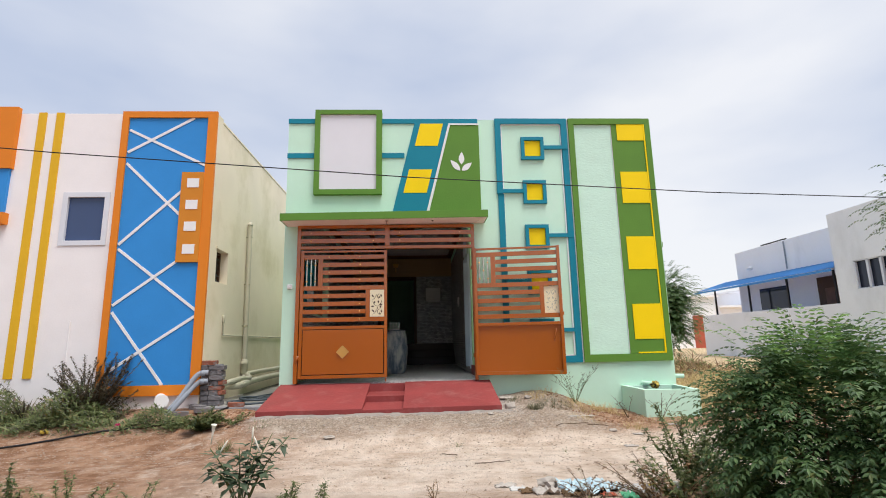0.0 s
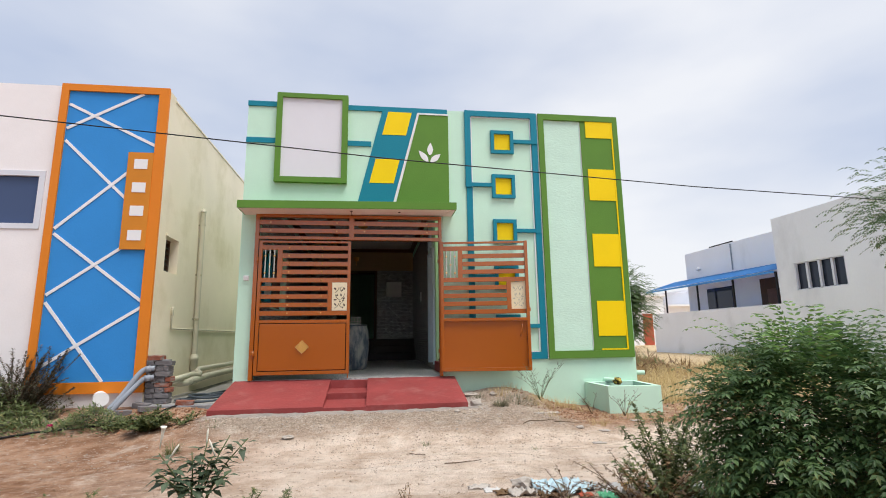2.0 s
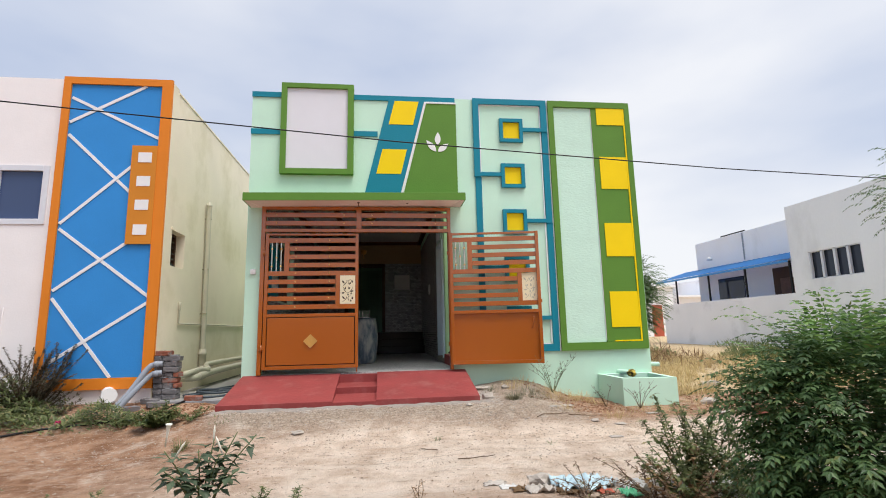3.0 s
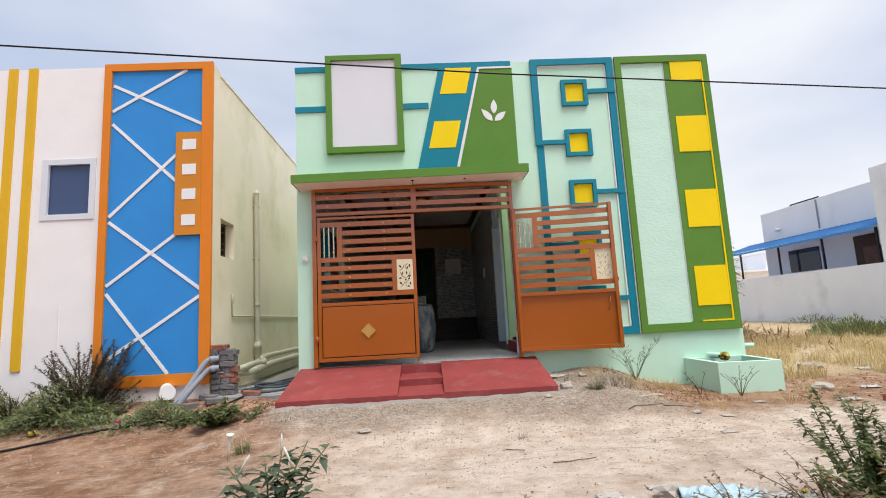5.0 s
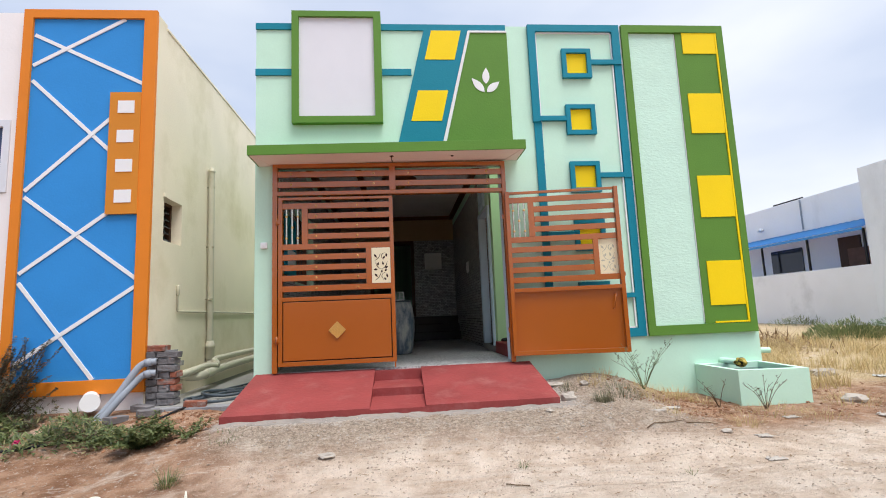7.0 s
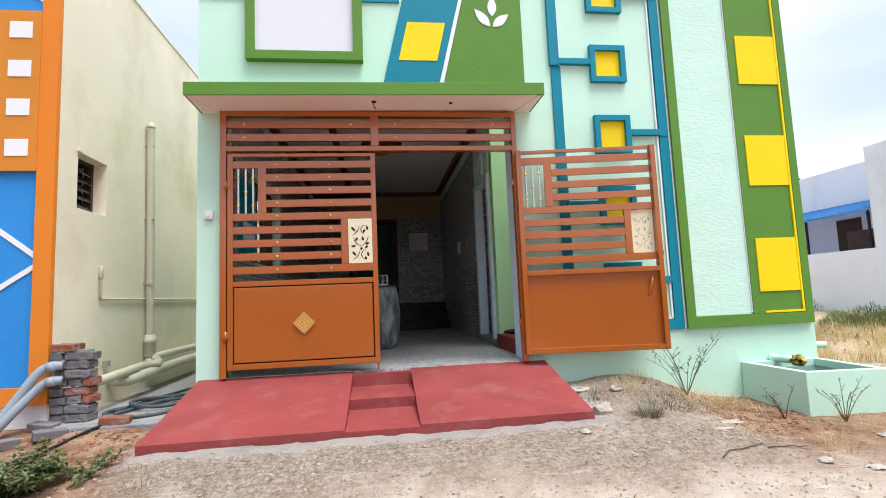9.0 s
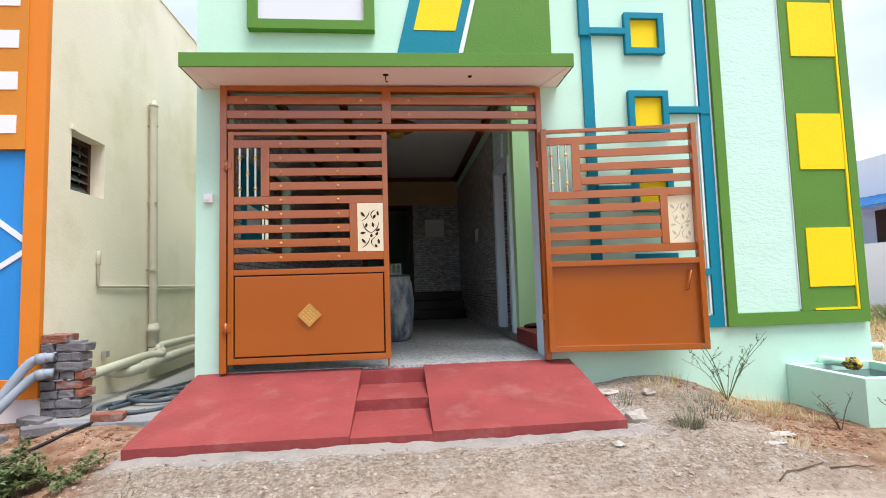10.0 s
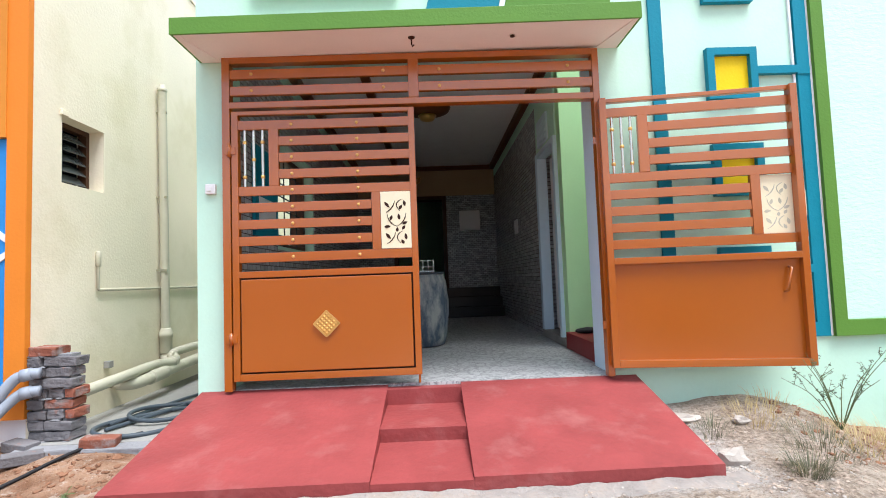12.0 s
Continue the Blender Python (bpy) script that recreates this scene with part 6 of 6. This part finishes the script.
# weed bed
L, D = Leaves(80), Leaves(81)
for k in range(30000):
    x, y = L.r.uniform(-8.5, -2.95), 7.02 + L.r.gauss(0, 0.30)
    if y > 7.64 or y < 6.35 or (x > -4.05 and y > 6.92):
        continue
    h = 0.42 * (0.7 + noise.noise(Vector((x * 1.7, y * 1.7, 3))) * 1.5)
    if x > -4.35:
        h *= 0.55
    if h < 0.02 and L.r.random() < 0.7:
        continue
    z = gz(x, y) + max(0.02, h) * L.r.random()
    (L if L.r.random() < (0.25 if y > 7.15 else 0.92) else D).blade(Vector((x, y, z)), Vector((L.r.uniform(-1, 1), L.r.uniform(-1, 0.6), L.r.uniform(-0.2, 0.9))), Vector((0, -0.4, 1)), L.r.uniform(0.035, 0.10), L.r.uniform(0.010, 0.026))
tagged(raw("weed_bed", L.v, L.f, WEED), "low green weeds along the neighbour's wall", "weeds", kind="stuff")
tagged(raw("dark_weeds", D.v, D.f, SHRUB), "dusky low weeds along the neighbour's wall", "weeds", kind="stuff")
# a few blossoms and scraps in the weeds
for x, y, q, m, lab in ((-3.75, 6.62, 0.45, MAGENTA, "small magenta blossom in the weeds"), (-4.55, 6.5, 0.6, BAG_YELLOW, "yellow wrapper scrap in the weeds"), (-5.15, 6.42, 1.3, FILM_WHITE, "white crumpled scrap at the weeds")):
    solid("scrap", lump(bmesh.new(), (x, y, gz(x, y) + 0.05), (0.07 * q, 0.05 * q, 0.05 * q), 0.6, 2, x), m, lab, "litter", "litter")
# grass tufts and low clumps
for k, (x, y, h, n, sp, m) in enumerate(((-2.06, 5.66, 0.15, 130, 0.07, WEED), (0.46, 5.5, 0.08, 26, 0.03, WEED), (1.58, 6.72, 0.14, 260, 0.10, TUFT), (1.95, 7.10, 0.12, 320, 0.24, TUFT), (2.35, 7.25, 0.14, 300, 0.26, STRAW), (1.40, 7.30, 0.10, 120, 0.12, TUFT), (2.75, 7.45, 0.16, 240, 0.22, STRAW), (1.75, 7.45, 0.12, 160, 0.2, STRAW), (3.3, 6.75, 0.10, 200, 0.35, STRAW), (4.35, 6.9, 0.14, 200, 0.3, STRAW), (2.2, 6.55, 0.10, 90, 0.2, STRAW), (2.75, 6.3, 0.13, 110, 0.16, STRAW), (1.55, 5.2, 0.06, 20, 0.05, WEED), (1.95, 7.55, 0.14, 90, 0.2, STRAW), (3.6, 6.4, 0.12, 90, 0.25, STRAW), (-1.9, 6.35, 0.07, 60, 0.15, WEED), (2.9, 7.2, 0.12, 80, 0.15, STRAW))):
    th = thing("grass_tuft", (x, y, gz(x, y)), "dry straw-coloured grass tuft" if m is STRAW else "green grass tuft on bare earth", "grass", "grass tufts")
    L = Leaves(100 + k)
    for j in range(n):
        a, q = L.r.uniform(0, math.tau), sp * math.sqrt(L.r.random())
        xx, yy = x + q * math.cos(a), y + q * math.sin(a)
        L.grass(Vector((xx, yy, gz(xx, yy))), Vector((math.cos(a), math.sin(a), 0)) * L.r.uniform(0.3, 1.9), h * L.r.uniform(0.2, 0.95), 0.0045)
    tagged(raw("grass_clump", L.v, L.f, m, th), kind="stuff")


def twig(name, at, h, n, seed, mat, leaf, label):
    """A bare forked seedling."""
    th = thing(name, at, label, "twig", "bare seedlings")
    r = random.Random(seed)
    L = Leaves(seed)
    b = Vector(at)
    for k in range(n):
        a = r.uniform(0, math.tau)
        t = b + Vector((0.62 * h * math.cos(a), 0.22 * h * math.sin(a), h * r.uniform(0.55, 1.0)))
        line = curve([b, b.lerp(t, 0.45) + Vector((0, 0, 0.12 * h)), t], 5)
        part("branch", tube(bmesh.new(), line, 0.004, 5, 0.0015), mat, th, smooth=True)
        for j in range(3):
            p = line[4 + 2 * j]
            q = p + Vector((r.uniform(-1, 1), r.uniform(-0.4, 0.4), r.uniform(0.3, 1))) * h * 0.16
            part("twiglet", tube(bmesh.new(), [p, q], 0.002, 4, 0.001), mat, th)
            for i in range(leaf):
                L.blade(p.lerp(q, r.random()), Vector((r.uniform(-1, 1), r.uniform(-1, 1), r.uniform(-0.3, 1))), Vector((0, -0.5, 1)), 0.022, 0.012)
    if leaf:
        raw("foliage", L.v, L.f, DATURA, th)


twig("seedling", (2.36, 7.45, gz(2.36, 7.45)), 0.62, 10, 5, STEM_GREEN, 8, "thin forked seedling with tiny leaves by the wall")
twig("seedling", (2.95, 7.0, gz(2.95, 7.0)), 0.34, 5, 6, STEM, 1, "bare brown forked seedling beside the trough")
twig("seedling", (3.34, 6.82, gz(3.34, 6.82)), 0.42, 7, 7, STEM, 2, "bare brown forked seedling beside the trough")

# dry straw field and far weeds
L = Leaves(120)
for k in range(22000):
    x, y = L.r.uniform(4.2, 10.5), 7.6 + 5.5 * L.r.random() ** 1.2
    if noise.noise(Vector((x * 0.8, y * 0.8, 7))) + 0.6 * noise.noise(Vector((x * 3.1, y * 3.1, 2))) < 0.0:
        continue
    a = L.r.uniform(0, math.tau)
    L.grass(Vector((x, y, gz(x, y))), Vector((math.cos(a), math.sin(a), 0)) * L.r.uniform(0.4, 1.5), L.r.uniform(0.05, 0.28), 0.010)
tagged(raw("dry_grass", L.v, L.f, STRAW), "dry yellow straw grass over the empty plot", "grass", kind="stuff")
for k, (x, y, rx, h, n) in enumerate(((9.4, 12.2, 0.9, 0.5, 2600), (11.3, 11.9, 0.9, 0.6, 2600), (7.6, 14.5, 1.0, 0.35, 1200), (13.2, 14.5, 0.8, 0.5, 500), (13.6, 18.5, 1.0, 0.4, 400))):
    th = thing("thorn_scrub", (x, y, gz(x, y)), "dark green low scrub at the plot's far edge", "shrub", "far scrub")
    L = Leaves(130 + k)
    for j in range(n):
        p = ball(L.r)
        z = gz(x, y) + abs(p.z) * h * (0.7 + 0.5 * noise.noise(Vector((p.x * 2, p.y * 2, k))))
        L.blade(Vector((x + p.x * rx, y + p.y * rx * 0.7, z)), Vector((p.x, p.y, 0.9 + L.r.random())), Vector((0, -1, 0.3)), L.r.uniform(0.06, 0.15), 0.016)
    raw("foliage", L.v, L.f, WEED if k % 2 == 0 else NEEM, th)


def leafy_tree(name, at, height, crown, zc, n, seed, label, trunk_r=0.09, size=0.16, lean=(0, 0), limbs=9):
    """A tapered trunk with limbs and a ragged crown of leaf sprays."""
    th = thing(name, at, label, "tree")
    r, L = random.Random(seed), Leaves(seed)
    b = Vector(at)
    fork = b + Vector((lean[0] * 0.5, lean[1] * 0.5, height * 0.45))
    part("trunk", tube(bmesh.new(), curve([b, b.lerp(fork, 0.5) + Vector((0.05, 0.03, 0)), fork, fork + Vector((lean[0] * 0.4, lean[1] * 0.4, height * 0.3))], 5), trunk_r, 10, trunk_r * 0.4), STEM, th, smooth=True)
    tips = []
    for k in range(limbs):
        p = ball(r)
        tip = Vector((at[0] + lean[0] + p.x * crown[0] * 0.8, at[1] + lean[1] + p.y * crown[1] * 0.8, zc + p.z * crown[2] * 0.8))
        line = curve([fork, fork.lerp(tip, 0.5) + Vector((0, 0, 0.15)), tip], 5)
        part("limb", tube(bmesh.new(), line, trunk_r * 0.4, 6, 0.006), STEM, th, smooth=True)
        tips += line[5:]
    for k in range(n):
        p = ball(r)
        c = tips[k % len(tips)] if r.random() < 0.6 else Vector((at[0] + lean[0] + p.x * crown[0], at[1] + lean[1] + p.y * crown[1], zc + p.z * crown[2]))
        a = c + ball(r) * 0.22 * crown[0]
        L.pinnate(a, Vector((p.x, p.y, p.z * 0.4 + 0.2)), size * 2.2, 6, size * 0.6)
    tagged(raw("crown", L.v, L.f, NEEM, th), "ragged crown of green leaves")
    return th


leafy_tree("lane_tree", (4.6, 3.4, gz(4.6, 3.4)), 2.6, (0.50, 0.55, 0.42), 1.98, 1000, 9, "young feather-leaved tree overhanging the lane", 0.04, 0.07, (-0.3, 0.0))
leafy_tree("plot_tree", (9.0, 17.6, gz(9.0, 17.6)), 3.2, (1.0, 1.1, 1.5), 2.0, 2400, 14, "bushy dark green tree behind the house", 0.10, 0.17)
leafy_tree("plot_tree", (16.5, 36, 0), 3.5, (2.0, 2.0, 1.5), 2.6, 400, 15, "distant dark green tree among houses", 0.12, 0.3)

# dead branch leaning beside the bush
db = thing("dead_branch", (3.1, 3.0, -0.15), "weathered brown dead branch leaning beside the bush", "branch")
part("bough", tube(bmesh.new(), curve([(2.75, 3.0, -0.2), (3.1, 3.02, 0.5), (3.36, 3.0, 0.9), (3.65, 3.05, 1.3)], 5), 0.04, 8, 0.018), STEM, db, smooth=True)
part("side_branch", tube(bmesh.new(), curve([(3.15, 3.02, 0.58), (3.4, 2.95, 0.62), (3.7, 3.0, 0.8)], 5), 0.02, 6, 0.008), STEM, db, smooth=True)
# heap of dry brush on the empty plot
L = Leaves(150)
for k in range(1500):
    x, y = 6.4 + L.r.gauss(0, 1.0), 12.2 + L.r.gauss(0, 0.7)
    z = gz(x, y) + 0.45 * L.r.random() * math.exp(-((x - 6.4) / 1.2) ** 2 - ((y - 12.2) / 0.9) ** 2)
    L.blade(Vector((x, y, z)), Vector((L.r.uniform(-1, 1), L.r.uniform(-1, 1), L.r.uniform(-0.1, 0.5))), Vector((0, 0, 1)), L.r.uniform(0.15, 0.5), L.r.uniform(0.012, 0.04), 0.05)
tagged(raw("brush_heap", L.v, L.f, DRY), "heap of dry brown brush on the empty plot", "brush", kind="stuff")

# ---- rubble, stones and litter ----


def pebbles(name, spots, count, lo, hi, mat, label, seed):
    r = random.Random(seed)
    V, F = [], []
    base = bmesh.new()
    bmesh.ops.create_icosphere(base, subdivisions=1, radius=1)
    bv, bf = [v.co.copy() for v in base.verts], [[v.index for v in f.verts] for f in base.faces]
    base.free()
    for k in range(count):
        x0, x1, y0, y1 = spots[k % len(spots)]
        x, y = r.uniform(x0, x1), r.uniform(y0, y1)
        if -2.1 < x < 1.2 and y > front_y(x) - 0.02:
            continue
        s = lo + (hi - lo) * r.random() ** 3
        sq = (s * r.uniform(0.7, 1.4), s * r.uniform(0.7, 1.3), s * r.uniform(0.4, 0.8))
        rot = Euler((r.uniform(-0.4, 0.4), r.uniform(-0.4, 0.4), r.uniform(0, 6.3))).to_matrix()
        z = ground_z(x, y) + sq[2] * 0.12
        i = len(V)
        for q in bv:
            k2 = 1 + 0.3 * noise.noise(q * 2 + Vector((x * 9, y * 9, 0)))
            V.append(rot @ Vector((q.x * sq[0] * k2, q.y * sq[1] * k2, q.z * sq[2] * k2)) + Vector((x, y, z)))
        F += [tuple(i + j for j in f) for f in bf]
    tagged(raw(name, V, F, mat), label, "pebbles", kind="stuff")


pebbles("gravel", ((-2.3, 1.6, 5.9, 6.75), (1.1, 2.6, 6.0, 7.7), (1.0, 2.2, 6.3, 7.3), (-1.5, 2.4, 5.5, 6.4)), 4200, 0.0025, 0.014, PEBBLE, "grey and tan rubble gravel by the ramp", 51)
pebbles("pale_gravel", ((-2.3, 1.4, 6.1, 6.7), (1.1, 2.4, 6.1, 7.6), (0.8, 1.6, 5.9, 6.8), (-2.0, 2.4, 5.9, 6.5)), 1100, 0.003, 0.013, STONE, "pale stone chips in the rubble", 52)
pebbles("lane_pebbles", ((-5, 4.5, 3.2, 6.0), (-6, -2.2, 5.2, 6.6), (2.5, 5.5, 5, 7.5), (-1.5, 3.0, 4.6, 6.0)), 4200, 0.003, 0.012, PEBBLE, "small stones scattered over the lane", 53)
pebbles("earth_clods", ((-3.2, -2.15, 6.4, 7.55), (1.9, 3.0, 6.9, 7.75), (3.8, 6.0, 6.4, 8.0), (-3.2, -2.15, 6.6, 7.45), (2.3, 3.2, 6.6, 7.3)), 1500, 0.004, 0.024, CLOD, "red earth clods and brick bits", 54)
L = Leaves(140)
for k in range(1600):
    x, y = L.r.uniform(-5, 5.0), L.r.uniform(3.3, 7.0)
    if -2.1 < x < 1.2 and y > 6.6:
        continue
    a = L.r.uniform(0, math.tau)
    L.blade(Vector((x, y, ground_z(x, y) + 0.007)), Vector((math.cos(a), math.sin(a), 0.05)), Vector((0, 0, 1)), L.r.uniform(0.02, 0.09), L.r.uniform(0.004, 0.012), 0.02)
tagged(raw("leaf_litter", L.v, L.f, DRY), "dry leaf and twig litter on the earth", "litter", kind="stuff")
for k, (x, y, s) in enumerate(((1.29, 6.90, (0.080, 0.06, 0.055)), (-0.99, 5.93, (0.07, 0.05, 0.022)), (1.32, 7.52, (0.11, 0.06, 0.03)), (1.62, 7.35, (0.05, 0.04, 0.03)), (0.95, 6.45, (0.04, 0.03, 0.02)), (2.35, 6.0, (0.05, 0.035, 0.02)), (1.05, 3.98, (0.09, 0.06, 0.05)), (1.75, 3.62, (0.10, 0.07, 0.06)), (2.0, 3.75, (0.08, 0.08, 0.05)), (4.4, 6.9, (0.12, 0.08, 0.06)), (5.6, 8.6, (0.2, 0.12, 0.07)))):
    solid("rubble_stone", lump(bmesh.new(), (x, y, ground_z(x, y) + s[2] * 0.55), s, 0.35, 2, k), STONE, "pale broken stone lying on the rubble", "stone", "rubble stones")


def crumple(name, at, size, mat, seed, label):
    """A crumpled piece of plastic film."""
    bm = bmesh.new()
    bmesh.ops.create_grid(bm, x_segments=14, y_segments=14, size=1)
    for v in bm.verts:
        p = v.co * 2.3 + Vector((seed, seed * 2.0, 0))
        v.co.z = 0.55 * abs(noise.noise(p * 1.4)) + 0.22 * abs(noise.noise(p * 3.1))
        v.co.x += 0.35 * noise.noise(p + Vector((9, 0, 0)))
        v.co.y += 0.35 * noise.noise(p + Vector((0, 9, 0)))
    bm.transform(Matrix.Translation((at[0], at[1], ground_z(at[0], at[1]) + 0.004)) @ Matrix.Diagonal((*size, 1)))
    bmesh.ops.solidify(bm, geom=bm.faces[:], thickness=0.003)
    return solid(name, bm, mat, label, "litter", "litter", smooth=True)


crumple("plastic_bag", (1.28, 3.86, 0), (0.17, 0.13, 0.19), FILM_BLUE, 2, "crumpled pale blue plastic bag on the earth")
crumple("plastic_bag", (1.56, 3.62, 0), (0.07, 0.06, 0.09), FILM_GREEN, 4, "crumpled green plastic scrap in the rubbish")
crumple("plastic_bag", (1.68, 3.80, 0), (0.12, 0.09, 0.13), FILM_WHITE, 6, "crumpled white plastic bag in the rubbish")
crumple("plastic_bag", (1.92, 3.62, 0), (0.10, 0.09, 0.16), FILM_WHITE, 7, "crumpled white plastic bag in the rubbish")
crumple("plastic_bag", (2.15, 3.45, 0), (0.12, 0.09, 0.18), FILM_WHITE, 9, "crumpled white plastic bag in the rubbish")
for k, (x, y, sx, sy, sz, m, lab) in enumerate((
        (0.98, 3.78, 0.09, 0.06, 0.10, PAPER, "torn brown card in the rubbish"), (1.12, 3.98, 0.07, 0.05, 0.06, FILM_WHITE, "crumpled white plastic bag in the rubbish"),
        (1.44, 3.90, 0.11, 0.08, 0.13, FILM_BLUE, "crumpled pale blue plastic bag on the earth"), (1.80, 3.72, 0.09, 0.08, 0.12, PAPER, "torn brown card in the rubbish"),
        (2.02, 3.68, 0.08, 0.07, 0.11, FILM_GREEN, "crumpled green plastic scrap in the rubbish"), (2.30, 3.66, 0.11, 0.08, 0.15, FILM_WHITE, "crumpled white plastic bag in the rubbish"),
        (0.80, 3.95, 0.06, 0.04, 0.05, FILM_WHITE, "crumpled white plastic bag in the rubbish"))):
    crumple("rubbish", (x, y, 0), (sx, sy, sz), m, 31 + 3 * k, lab)
crumple("paper_scrap", (0.72, 4.05, 0), (0.08, 0.04, 0.05), PAPER, 11, "torn pale paper scrap on the earth")
crumple("paper_scrap", (1.05, 4.15, 0), (0.05, 0.03, 0.04), PAPER, 12, "torn pale paper scrap on the earth")
crumple("paper_scrap", (4.2, 6.3, 0), (0.10, 0.07, 0.07), PAPER, 13, "torn pale card scrap on the earth")
sticks = random.Random(77)
for k, (x, y, ln, rz) in enumerate(((0.72, 4.75, 0.34, 8), (0.35, 5.2, 0.16, -20), (1.9, 6.15, 0.5, 24), (2.3, 6.25, 0.4, 15))):
    a = Vector((x - ln / 2 * math.cos(radians(rz)), y - ln / 2 * math.sin(radians(rz)), 0))
    pts = [a + Vector((math.cos(radians(rz)), math.sin(radians(rz)), 0)) * ln * i / 5 + Vector((0, sticks.uniform(-0.01, 0.01), 0)) for i in range(6)]
    pts = [Vector((p.x, p.y, ground_z(p.x, p.y) + 0.010)) for p in pts]
    solid("stick", tube(bmesh.new(), pts, 0.0045, 6, 0.003), STEM, "dry bent stick lying on the lane", "stick", "sticks", smooth=True)
for k, (x, y, w, d) in enumerate(((2.28, 6.78, 0.10, 0.04), (2.3, 5.38, 0.07, 0.03), (3.3, 6.45, 0.07, 0.035), (2.02, 6.5, 0.07, 0.025))):
    crumple("cement_sheet", (x, y, 0), (w, d, 0.035), PAPER, 41 + k, "broken pale cement sheet lying on the earth")
crumple("wrapper", (1.42, 3.72, 0), (0.05, 0.04, 0.05), FILM_RED, 21, "faded red wrapper in the rubbish")
crumple("wrapper", (1.80, 3.90, 0), (0.06, 0.05, 0.06), BAG_YELLOW, 22, "yellow wrapper in the rubbish")
crumple("paper_scrap", (1.48, 3.95, 0), (0.09, 0.06, 0.06), PAPER, 23, "torn pale paper scrap on the earth")
crumple("paper_scrap", (2.05, 3.85, 0), (0.08, 0.07, 0.08), FILM_WHITE, 24, "white crumpled plastic scrap on the earth")
crumple("paper_scrap", (1.15, 3.72, 0), (0.07, 0.06, 0.07), DRY, 25, "brown crumpled paper on the earth")
crumple("paper_scrap", (0.9, 3.85, 0), (0.10, 0.05, 0.05), DRY, 26, "brown crumpled paper on the earth")
crumple("paper_scrap", (2.6, 5.9, 0), (0.06, 0.04, 0.03), PAPER, 27, "torn pale paper scrap on the earth")
crumple("paper_scrap", (5.0, 6.9, 0), (0.11, 0.05, 0.07), FILM_WHITE, 28, "white crumpled sheet on the red earth")
crumple("paper_scrap", (6.2, 8.3, 0), (0.10, 0.07, 0.08), FILM_WHITE, 29, "white crumpled sheet in the dry grass")
